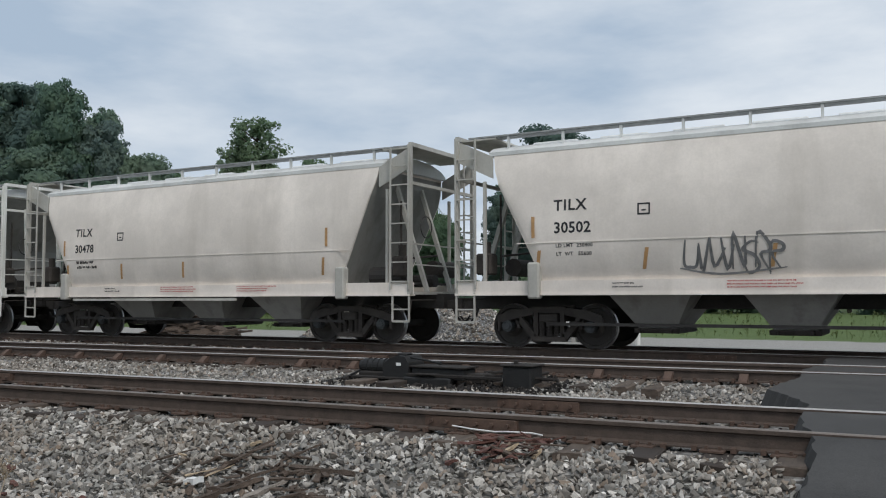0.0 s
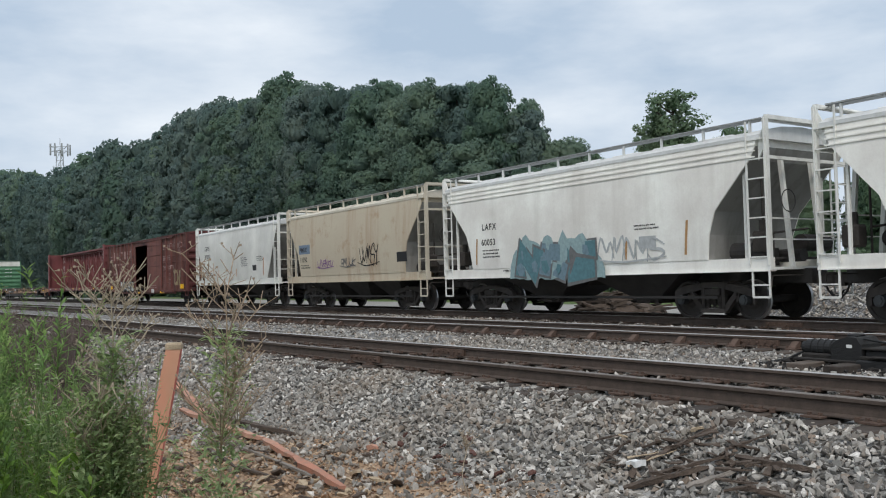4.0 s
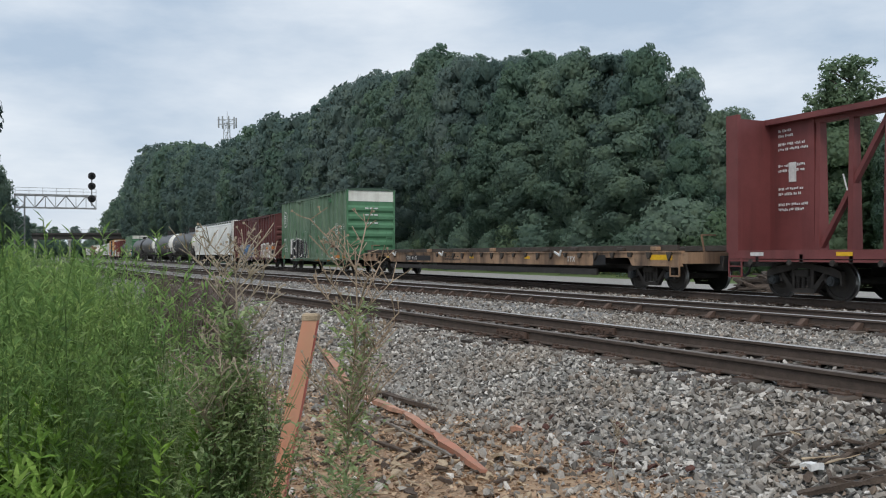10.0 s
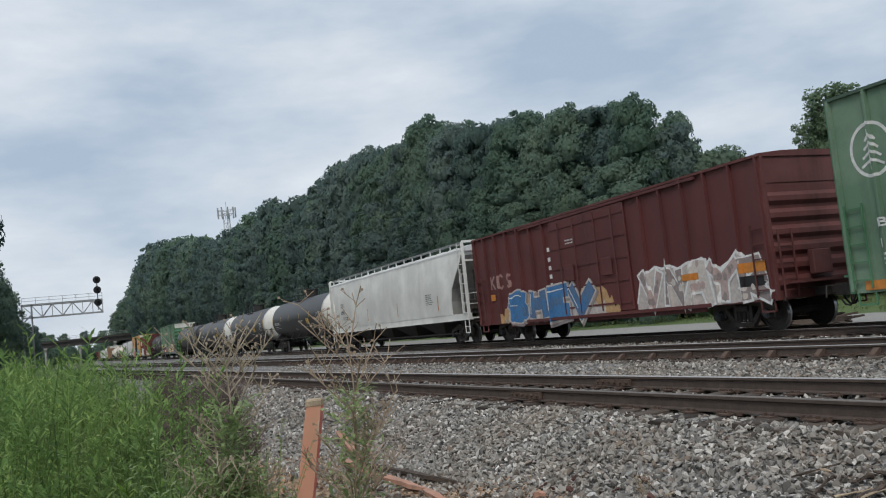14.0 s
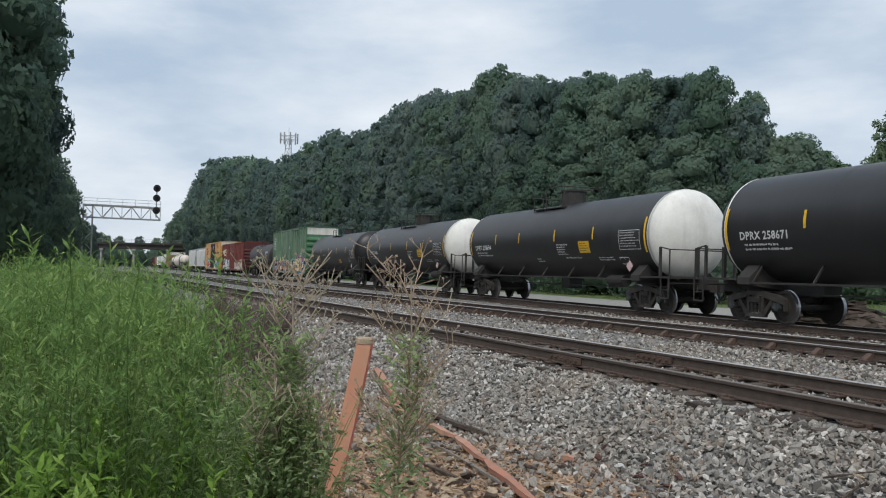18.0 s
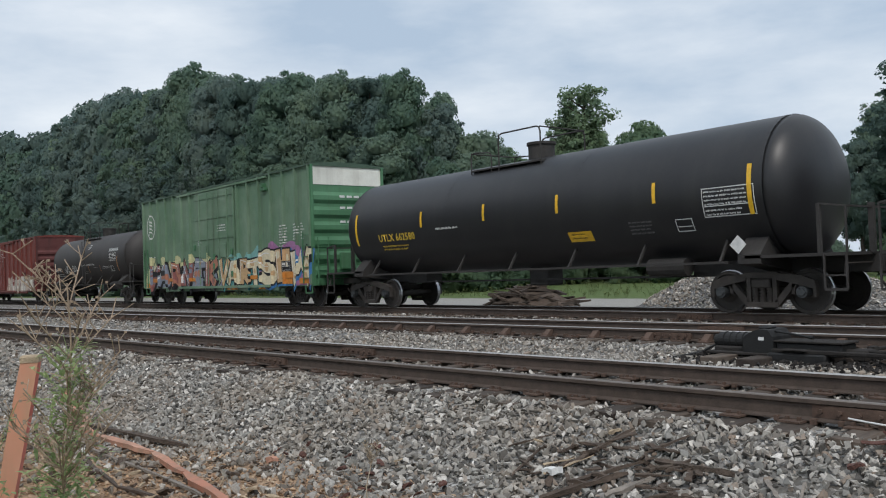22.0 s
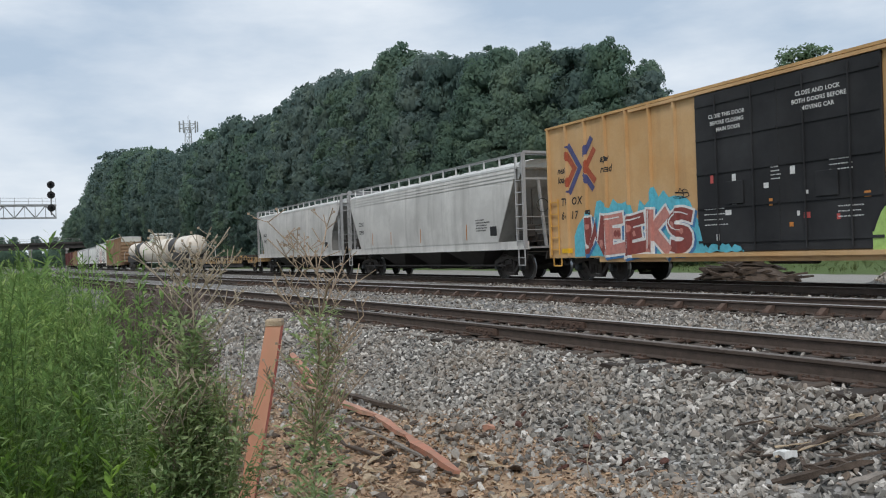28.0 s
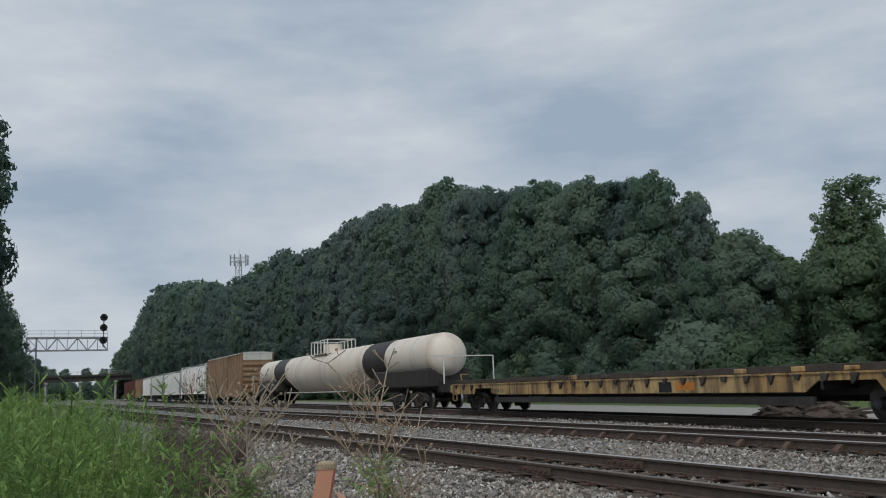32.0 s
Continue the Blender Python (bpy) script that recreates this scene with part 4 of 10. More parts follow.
def graffiti(parent, x0, x1, z0, z1, surf, seed, word, fills, outline, cloud=None, fat=0.34, shine=None, shadow=None, base=0.008, wild=0.05, flecks=5, label="spray-painted graffiti letter"):
    """A sprayed piece, letter by letter: dark cast, outline, fill, flecks of a second colour and a highlight."""
    r = random.Random(seed)
    n = len(word)
    W, Hh = (x1 - x0) / n, z1 - z0
    if cloud:
        for ci, cm in enumerate(cloud):
            backing(parent, x0 - 0.35 + 0.3 * ci, x1 + 0.35 - 0.3 * ci, z0, z1 + 0.22 - 0.2 * ci, surf, seed + ci, cm, base + 0.002 * ci)
    for k, ch in enumerate(word):
        ox, tilt, grow = x0 + W * k, r.uniform(-0.12, 0.12), r.uniform(0.92, 1.08)
        w = W * fat
        lines = []
        for line in ALPHABET[ch]:
            pts = []
            for u, v in line:
                u, v = 0.5 + (u - 0.5) * 0.92 + tilt * (v - 0.5) + r.uniform(-wild, wild), v * grow + r.uniform(-wild, wild) * 0.6
                pts.append((ox + W * u, z0 + w * 0.42 + (Hh - w * 0.84) * v))
            lines.append(curve_through(pts, 3) if ch in "OSU" else pts)
        step = base + 0.006 + 0.0022 * (k % 2)
        layers = ((shadow, w * 1.4, 0.07, -0.06, 0.0), (outline, w + 0.13, 0, 0, 0.005), (fills[k % len(fills)], w, 0, 0, 0.01))
        for li, (m, ww, dx, dz, o) in enumerate(layers):
            if m is None:
                continue
            bm = bmesh.new()
            for q, pts in enumerate(lines):
                ends_ = list(pts)
                g = (ww - w) * 0.5
                for i, j in ((0, 1), (-1, -2)):
                    ex, ez = ends_[i][0] - pts[j][0], ends_[i][1] - pts[j][1]
                    d = math.hypot(ex, ez) or 1
                    ends_[i] = (ends_[i][0] + ex / d * (g + w * 0.2), ends_[i][1] + ez / d * (g + w * 0.2))
                stroke(bm, [(x + dx, z + dz) for x, z in ends_], ww, surf, step + o + 0.0016 * q)
            drape(bm, parent)
            part(("letter_cast", "letter_outline", "letter_fill")[li], bm, m, parent, label if li == 2 else "")
        if len(fills) > 1 and flecks:
            bm = bmesh.new()
            f2 = fills[(k + 1) % len(fills)]
            for q in range(flecks):
                line = r.choice(lines)
                i = r.randrange(len(line) - 1)
                t = r.random()
                cx, cz = line[i][0] + (line[i + 1][0] - line[i][0]) * t, line[i][1] + (line[i + 1][1] - line[i][1]) * t
                sz, tn = w * r.uniform(0.25, 0.48), r.uniform(0, 6.28)
                bm.faces.new([bm.verts.new((cx + sz * math.cos(tn + a) * s_, surf(cz) - step - 0.0145 - 0.0003 * q, cz + sz * math.sin(tn + a))) for a, s_ in ((0, 1), (1.3, 0.7), (2.6, 1.1), (4.0, 0.6), (5.2, 0.9))])
            drape(bm, parent)
            tagged(part("letter_fleck", bm, f2, parent), kind="stuff")
        if shine:
            bm = bmesh.new()
            pts = lines[0]
            stroke(bm, [(a - w * 0.3, b + w * 0.12) for a, b in pts[: max(2, len(pts) // 2 + 1)]], 0.045, surf, step + 0.0175, True)
            drape(bm, parent)
            part("letter_highlight", bm, shine, parent)


def tag_scrawl(parent, x0, x1, z0, z1, surf, seed, material, w=0.035, n=7, base=0.006):
    """A quick one-line spray tag of loops and hooks."""
    r = random.Random(seed)
    bm = bmesh.new()
    W = (x1 - x0) / n
    for k in range(n):
        lean_ = r.uniform(0.1, 0.4)
        for q, line in enumerate(ALPHABET[r.choice("NSUKRMVY")]):
            pts = [(x0 + W * (k + 1.35 * u + lean_ * (v - 0.5) + r.uniform(-0.2, 0.2)), z0 + (z1 - z0) * (v * r.uniform(0.85, 1.2) + r.uniform(-0.15, 0.12))) for u, v in line]
            stroke(bm, curve_through(pts, 4), w, surf, base + 0.002 * ((2 * k + q) % 5), True)
    swoosh = [(x0 - W * 0.4, z0 + (z1 - z0) * 0.1), (x0 + (x1 - x0) * 0.4, z0 - (z1 - z0) * 0.12), (x1 + W * 0.5, z0 + (z1 - z0) * 0.08)]
    stroke(bm, curve_through(swoosh, 5), w * 0.7, surf, base + 0.011, True)
    drape(bm, parent)
    return part("spray_tag", bm, material, parent, "quick spray-can tag")


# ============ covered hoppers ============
SLOPE_SOOT_SHADE = paint("soot_and_shade_slope_sheet", (0.25, 0.245, 0.23), (0.09, 0.08, 0.07), 0.7, 0.7)
GRATE = plain("galvanised_grating", (0.34, 0.35, 0.35), 0.6, 0.3, 0.3, 9)


def side_curve(kind):
    if kind == "flat":
        return lambda z: -1.55
    if kind == "round":
        return lambda z: -(1.60 - (0.20 if z < 2.35 else 0.083) * (z - 2.35) ** 2)
    else:
        return lambda z: -(1.57 - (0.035 if z < 2.6 else 0.036) * (z - 2.6) ** 2)


def covered_hopper(name, label, a, b, body_mat, roof_mat, trim_mat, kind="round", cut="slant", bays=2, eave=3.95, inset=0.75, ribs=0, pads=False, ridge=0, under=None, group="covered hoppers in the train", top=None, gap=0.85, bay_half=None):
    L = b - a
    half = L / 2
    car = empty(name, label, "freight car", group)
    surf = side_curve(kind)
    under = under or BLACK_STEEL
    top = top if top else eave + 0.45
    sill_lo, sill_hi = 1.08, 1.36
    ea = half - gap                       # where the side sheet ends at the eave
    xb = ea - inset                       # where it ends at the sill
    if cut == "slant":
        nodes = ((0, 0.0), (0.85, 0.74), (0.95, 0.86), (1.0, 0.97))
    elif cut == "angled":
        nodes = ((0, 0.0), (0.015, 0.44), (0.5, 0.7), (0.97, 0.95), (1.0, 0.98))
    else:
        nodes = ((0, 0.0), (0.06, 0.22), (0.2, 0.42), (0.55, 0.62), (0.9, 0.82), (1.0, 0.93))

    def zb(x):
        u = (abs(x) - xb) / (ea - xb)
        return sill_hi if u <= 0 else sill_hi + (eave - sill_hi) * float(np.interp(u, [n[0] for n in nodes], [n[1] for n in nodes]))
    # body shell
    bm = bmesh.new()
    xs = sorted({-ea, ea, -xb, xb, 0.0, *[s * (xb + (ea - xb) * n[0]) for n in nodes for s in (-1, 1)], *[(-1 + 2 * k / 8) * xb for k in range(9)]})
    secs = []
    for x in xs:
        lo = zb(x)
        zz = [lo + (eave - lo) * k / 17 for k in range(18)]
        near = [(x, surf(z), z) for z in zz]
        secs.append(near + [(x, -surf(z), z) for z in reversed(zz)])
    loft(bm, secs)
    body = part("body", bm, body_mat, car, "", True)
    body.data.set_sharp_from_angle(angle=math.radians(25))
    # sloped end sheets between the sides; road soot and the recess's shade are both painted
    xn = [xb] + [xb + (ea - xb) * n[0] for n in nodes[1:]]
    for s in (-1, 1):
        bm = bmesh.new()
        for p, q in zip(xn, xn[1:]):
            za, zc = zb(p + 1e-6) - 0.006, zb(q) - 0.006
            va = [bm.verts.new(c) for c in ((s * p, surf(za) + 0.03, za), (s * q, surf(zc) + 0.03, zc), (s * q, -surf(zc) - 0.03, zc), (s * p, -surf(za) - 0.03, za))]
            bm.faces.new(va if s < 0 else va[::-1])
        part("slope_sheet", bm, SLOPE_SOOT_SHADE, car, "sloped end sheet with soot and shade in its paint")
    # roof, curved, set over the eave
    bm = bmesh.new()
    ye = abs(surf(eave))
    arc = [(-ye - 0.02, eave - 0.03), (-ye - 0.02, eave + 0.05), (-ye * 0.86, eave + 0.16), (-ye * 0.5, eave + 0.27), (0, eave + 0.31), (ye * 0.5, eave + 0.27), (ye * 0.86, eave + 0.16), (ye + 0.02, eave + 0.05), (ye + 0.02, eave - 0.03)]
    loft(bm, [[(x, y, z) for y, z in arc] for x in (-ea - 0.12, -ea * 0.5, 0, ea * 0.5, ea + 0.12)])
    part("roof", bm, roof_mat, car)
    for k in range(ridge):
        bm = bmesh.new()
        z = eave - 0.16 - 0.13 * k
        bar(bm, (-ea, surf(z) - 0.005, z), (ea, surf(z) - 0.005, z), 0.035, 0.03)
        part("eave_moulding", bm, body_mat, car)
    # hatch trough and running board
    for k in range(int(2 * ea / 1.5)):
        bm = bmesh.new()
        x = -ea + 0.9 + k * 1.5
        box(bm, x - 0.5, x + 0.5, -0.32, 0.32, eave + 0.27, eave + 0.38, 0.02)
        part("roof_hatch", bm, roof_mat, car)
    for s in (-1, 1):
        bm = bmesh.new()
        yb = s * (ye * 0.80)
        bar(bm, (-half + 0.75, yb, top), (half - 0.75, yb, top), 0.3, 0.02)
        bar(bm, (-half + 0.75, yb - s * 0.0 + s * 0.16, top + 0.02), (half - 0.75, yb + s * 0.16, top + 0.01), 0.02, 0.03)
        part("running_board", bm, GRATE, car)
        n = max(6, int(2 * ea / 1.1))
        for k in range(n):
            x = -ea + 0.25 + (2 * ea - 0.5) * k / (n - 1)
            bm = bmesh.new()
            box(bm, x - 0.022, x + 0.022, min(yb + s * 0.09, yb + s * 0.15), max(yb + s * 0.09, yb + s * 0.15), eave + 0.05, top)
            part("stanchion", bm, roof_mat, car)
    # side sills
    for s in (-1, 1):
        bm = bmesh.new()
        y = s * 1.50
        box(bm, -half + 0.55, half - 0.55, min(y, y - s * 0.16), max(y, y - s * 0.16), sill_lo, sill_hi)
        box(bm, -half + 0.55, half - 0.55, min(y + s * 0.03, y - s * 0.2), max(y + s * 0.03, y - s * 0.2), sill_lo - 0.012, sill_lo + 0.02)
        part("side_sill", bm, body_mat, car)
    if ribs:
        for k in range(ribs):
            x = -xb + 0.12 + (2 * xb - 0.24) * k / (ribs - 1)
            bm = bmesh.new()
            box(bm, x - 0.05, x + 0.05, surf(2) - 0.03, surf(2) + 0.01, sill_hi, eave - 0.02)
            part("side_rib", bm, body_mat, car)
    # hopper bays
    for k in range(bays):
        xc = (k - (bays - 1) / 2) * (2 * xb * 0.82 / bays)
        wt = bay_half or xb * 0.80 / bays
        bm = bmesh.new()
        loft(bm, [[(xc - wt, -1.30, sill_lo + 0.1), (xc + wt, -1.30, sill_lo + 0.1), (xc + wt, 1.30, sill_lo + 0.1), (xc - wt, 1.30, sill_lo + 0.1)],
                  [(xc - 0.36, -0.62, 0.42), (xc + 0.36, -0.62, 0.42), (xc + 0.36, 0.62, 0.42), (xc - 0.36, 0.62, 0.42)]])
        bay = part("hopper_bay", bm, under, car)
        bm = bmesh.new()
        box(bm, xc - 0.44, xc + 0.44, -0.72, 0.72, 0.33, 0.43, 0.015)
        bar(bm, (xc - 0.3, -0.9, 0.38), (xc - 0.3, 0.9, 0.38), 0.05)
        bar(bm, (xc + 0.3, -0.9, 0.38), (xc + 0.3, 0.9, 0.38), 0.05)
        part("discharge_gate", bm, CAST, bay)
    # centre sill
    bm = bmesh.new()
    box(bm, -half + 0.4, half - 0.4, -0.28, 0.28, 0.80, 1.12)
    bar(bm, (-xb, -1.2, 0.5), (xb, -1.2, 0.5), 0.06)
    part("centre_sill", bm, BLACK_STEEL, car)
    # ends: platforms, posts, slope-sheet stays, ladders
    for s in (-1, 1):
        xe = s * max(half - 0.58, ea + 0.16)
        xi = s * (ea + 0.02)
        bm = bmesh.new()
        box(bm, min(xe, s * xb), max(xe, s * xb), -1.45, 1.45, 1.10, 1.16)
        part("end_platform", bm, trim_mat, car)
        for g in (-1, 1):
            bm = bmesh.new()
            box(bm, xe - 0.04, xe + 0.04, g * 1.46 - 0.05, g * 1.46 + 0.05, 1.1, top)
            part("corner_post", bm, trim_mat, car)
            bm = bmesh.new()
            bar(bm, (xe - s * 0.62, g * 1.40, 1.3), (xe - s * 0.62, g * 1.40, eave - 0.55), 0.06)
            part("end_stay", bm, trim_mat, car)
            ladder(car, trim_mat, xe, xe - s * 0.46, g * 1.53, 1.2, top - 0.05)
            stirrup(car, trim_mat, xe, xe - s * 0.42, g * 1.50, 0.52, 1.12)
        bm = bmesh.new()
        bar(bm, (xe, -1.46, top), (xe, 1.46, top), 0.09)
        bar(bm, (xe, -1.46, eave - 0.45), (xe, 1.46, eave - 0.45), 0.07)
        box(bm, min(xi, xe), max(xi, xe), -1.3, 1.3, top - 0.05, top - 0.015)
        part("end_frame", bm, trim_mat, car)
        for ya, yb in ((-1.44, -1.40), (1.40, 1.44)):
            bm = bmesh.new()
            solid(bm, [(xi, eave - 0.05), (xi, eave - 0.5), (xe, top - 0.5), (xe, top - 0.05)], "y", ya, yb)
            part("end_gusset", bm, trim_mat, car)
        for g in (-0.55, 0.55):
            bm = bmesh.new()
            bar(bm, (xe - s * 0.1, g, 1.16), (xi - s * 0.1, g, eave - 0.35), 0.09)
            part("slope_stay", bm, trim_mat, car)
        ladder(car, trim_mat, 0.95, 1.40, xe + s * 0.04, 1.15, top - 0.1, along="y", name="end_ladder")
        bm = bmesh.new()
        bar(bm, (xe, -1.46, 1.75), (xe, 1.46, 1.75), 0.03)
        bar(bm, (xe, -1.46, 2.2), (xe, 1.46, 2.2), 0.03)
        part("crossover_rail", bm, trim_mat, car)
    bm = bmesh.new()
    cyl(bm, (half - 1.9, -0.9, 1.52), (half - 1.0, -0.9, 1.52), 0.21, 14)
    cyl(bm, (half - 1.6, 0.2, 1.42), (half - 0.9, 0.2, 1.42), 0.15, 12)
    box(bm, half - 1.7, half - 1.4, -0.3, 0.0, 1.2, 1.6)
    part("brake_reservoir", bm, BLACK_STEEL, car)
    for s in (-1, 1):
        xm = s * (half - 1.05)
        bm = bmesh.new()
        box(bm, xm - 0.18, xm + 0.18, -1.2, -0.85, 1.5, 1.95, 0.04)
        cyl(bm, (xm, -1.02, 1.95), (xm, -1.02, 2.2), 0.09, 10)
        part("control_valve", bm, CAST, car)
        bm = bmesh.new()
        cyl(bm, (xm - s * 0.2, -0.75, 1.2), (xm - s * 0.2, -0.75, eave - 0.75), 0.025, 6)
        cyl(bm, (xm - s * 0.2, -0.75, 1.9), (xm - s * 0.2, 0.9, 2.05), 0.025, 6)
        cyl(bm, (xm, -1.2, 1.35), (xm, 1.2, 1.35), 0.03, 6)
        part("brake_pipe", bm, CAST, car)
        bm = bmesh.new()
        cyl(bm, (xm, 0.3, 1.7), (xm, 1.25, 1.7), 0.2, 14)
        part("air_tank", bm, CAST, car)
    bm = bmesh.new()
    rim = [[(half - 0.62 + 0.014 * math.cos(w), -0.7 + (0.24 + 0.014 * math.sin(w)) * math.cos(q), 2.6 + (0.24 + 0.014 * math.sin(w)) * math.sin(q)) for w in (0, 1.571, 3.142, 4.712)] for q in [2 * math.pi * k / 20 for k in range(20)]]
    rim = [[bm.verts.new(c) for c in row] for row in rim]
    for k in range(20):
        for j in range(4):
            bm.faces.new((rim[k][j], rim[(k + 1) % 20][j], rim[(k + 1) % 20][(j + 1) % 4], rim[k][(j + 1) % 4]))
    part("hand_brake_wheel", bm, BLACK_STEEL, car)
    if pads:
        for s in (-1, 1):
            bm = bmesh.new()
            box(bm, s * (xb + 0.12) - 0.12, s * (xb + 0.12) + 0.12, -1.62, -1.40, 1.0, 1.72, 0.03)
            part("jacking_pad", bm, trim_mat, car)
    add_truck(car, -(half - 2.45))
    add_truck(car, half - 2.45)
    ends(car, half)
    MOVERS.append((car, (a + b) / 2))
    return car, surf, half


# ============ box cars ============
def boxcar(name, label, a, b, side_mat, end_mat, roof_mat, H=4.95, rib_step=0.95, door=(-1.5, 1.5), door_mat=None, door_label="", open_gap=None, band=None, low=0.75, cush=1.2, group="box cars in the train", plug=True, rails=3, rib_w=0.032):
    L = b - a
    half = L / 2
    hb = half - cush                      # half length of the body
    car = empty(name, label, "freight car", group)
    surf = lambda z: -1.5215
    door_mat = door_mat or side_mat
    dk0, dk1 = door
    zones = RELIEF[car.name] = [(dk0, dk1, 0.08)]
    # sides: sheet on both sides of the doorway, built round the opening
    for s in (-1, 1):
        bm = bmesh.new()
        y0, y1 = (-1.52, -1.46) if s < 0 else (1.46, 1.52)
        if open_gap and s < 0:
            g0, g1 = open_gap
            box(bm, -hb, g0, y0, y1, low, H - 0.06)
            box(bm, g1, hb, y0, y1, low, H - 0.06)
            box(bm, g0, g1, y0, y1, H - 0.4, H - 0.06)
        else:
            box(bm, -hb, hb, y0, y1, low, H - 0.06)
        part("side_sheet", bm, side_mat, car)
    bm = bmesh.new()
    box(bm, -hb + 0.02, hb - 0.02, -1.46, 1.46, 1.0, 1.1)
    part("floor", bm, plain("worn_deck_boards", (0.10, 0.07, 0.05), 0.9), car)
    # ribs
    k, x = 0, -hb + 0.06
    n = int(round(2 * hb / rib_step))
    for k in range(n + 1):
        x = -hb + 0.05 + (2 * hb - 0.1) * k / n
        if dk0 - 0.2 < x < dk1 + 0.2 or (open_gap and open_gap[0] - 0.1 < x < open_gap[1] + 0.1):
            continue
        bm = bmesh.new()
        solid(bm, [(x - rib_w - 0.01, -1.519), (x - rib_w, -1.615), (x + rib_w, -1.615), (x + rib_w + 0.01, -1.519)], "z", low + 0.05, H - 0.08)
        part("side_rib", bm, side_mat, car)
        zones.append((x - rib_w, x + rib_w, 0.095))
    # roof
    bm = bmesh.new()
    arc = [(-1.6, H - 0.10), (-1.6, H - 0.03), (-0.8, H + 0.015), (0, H + 0.03), (0.8, H + 0.015), (1.6, H - 0.03), (1.6, H - 0.10)]
    loft(bm, [[(x, y, z) for y, z in arc] for x in (-hb - 0.06, 0, hb + 0.06)])
    m = int(2 * hb / 1.1)
    for k in range(m + 1):
        x = -hb + 2 * hb * k / m
        solid(bm, [(-1.58, H - 0.02), (-0.8, H + 0.05), (0, H + 0.065), (0.8, H + 0.05), (1.58, H - 0.02)], "x", x - 0.03, x + 0.03)
    part("roof", bm, roof_mat, car)
    # doors
    if not open_gap:
        panels = ((dk0, (dk0 + dk1) / 2), ((dk0 + dk1) / 2, dk1)) if (dk1 - dk0) > 3.4 else ((dk0, dk1),)
    else:
        panels = (door,)
    for p0, p1 in panels:
        bm = bmesh.new()
        box(bm, p0, p1, -1.60, -1.535, low + 0.1, H - 0.22, 0.012)
        d = part("door", bm, door_mat, car, door_label)
        for z in np.linspace(low + 0.35, H - 0.5, rails + 2):
            bm = bmesh.new()
            box(bm, p0 + 0.03, p1 - 0.03, -1.625, -1.595, z - 0.03, z + 0.03)
            part("door_rail", bm, door_mat, d)
        if plug:
            for x in (p0 + 0.28 * (p1 - p0), p0 + 0.72 * (p1 - p0)):
                bm = bmesh.new()
                cyl(bm, (x, -1.64, low + 0.15), (x, -1.64, H - 0.3), 0.022, 8)
                part("lock_rod", bm, door_mat, d)
            bm = bmesh.new()
            box(bm, (p0 + p1) / 2 - 0.28, (p0 + p1) / 2 + 0.28, -1.66, -1.62, 2.0, 2.55, 0.01)
            part("door_gear", bm, door_mat, d)
    bm = bmesh.new()
    box(bm, dk0 - (dk1 - dk0) * 0.5, dk1 + (dk1 - dk0) * 0.75, -1.64, -1.54, low - 0.02, low + 0.08)
    box(bm, dk0 - (dk1 - dk0) * 0.5, dk1 + (dk1 - dk0) * 0.75, -1.62, -1.54, H - 0.2, H - 0.12)
    part("door_track", bm, side_mat, car)
    # ends with pressed horizontal corrugations
    for s in (-1, 1):
        bm = bmesh.new()
        x = s * hb
        prof = [(x - s * 0.06, low), (x, low)]
        z = low + 0.25
        nb = 6
        for q in range(nb):
            z0 = low + 0.25 + (H - 0.9 - low - 0.25) * q / nb
            hgt = (H - 0.9 - low - 0.25) / nb
            prof += [(x + s * 0.0, z0), (x + s * 0.09, z0 + hgt * 0.25), (x + s * 0.09, z0 + hgt * 0.55), (x, z0 + hgt * 0.8)]
        prof += [(x, H - 0.75), (x - s * 0.06, H - 0.75)]
        loft(bm, [[(px, -1.46, pz) for px, pz in prof], [(px, 1.46, pz) for px, pz in prof]])
        bmesh.ops.recalc_face_normals(bm, faces=bm.faces)
        part("end_wall", bm, end_mat, car)
        bm = bmesh.new()
        box(bm, min(x - s * 0.06, x + s * 0.02), max(x - s * 0.06, x + s * 0.02), -1.5, 1.5, H - 0.75, H - 0.03)
        part("end_header", bm, band or end_mat, car)
        for g in (-1, 1):
            bm = bmesh.new()
            box(bm, x - 0.07, x + 0.07, g * 1.5 - 0.05, g * 1.5 + 0.05, low, H - 0.05)
            part("corner_post", bm, end_mat, car)
            stirrup(car, end_mat, x - s * 0.1, x - s * 0.55, g * 1.50, 0.5, low + 0.05)
            ladder(car, end_mat, x - s * 0.1, x - s * 0.55, g * 1.58, low + 0.1, low + 1.9, 0.38)
            ladder(car, end_mat, g * 0.95, g * 1.38, x + s * 0.16, low + 0.05, low + 1.7, 0.38, along="y", name="end_ladder")
        bm = bmesh.new()
        box(bm, min(x, x + s * 0.5), max(x, x + s * 0.5), -1.2, 1.2, 1.12, 1.17)
        box(bm, min(x + s * 0.12, x + s * 0.3), max(x + s * 0.12, x + s * 0.3), -0.5, 0.1, 1.3, 1.9, 0.02)
        part("end_step_and_brake_gear", bm, end_mat, car)
    bm = bmesh.new()
    box(bm, -half + 0.4, half - 0.4, -0.28, 0.28, 0.78, 0.99)
    cyl(bm, (-1.0, -0.9, 0.72), (0.3, -0.9, 0.72), 0.2, 12)
    bar(bm, (-2.8, -0.7, 0.62), (2.8, -0.7, 0.62), 0.05)
    part("underframe", bm, BLACK_STEEL, car)
    for s in (-1, 1):
        bm = bmesh.new()
        y = s * 1.5
        box(bm, -hb + 2.6, hb - 2.6, min(y, y - s * 0.06), max(y, y - s * 0.06), low - 0.14, low + 0.02)
        part("side_sill", bm, side_mat, car)
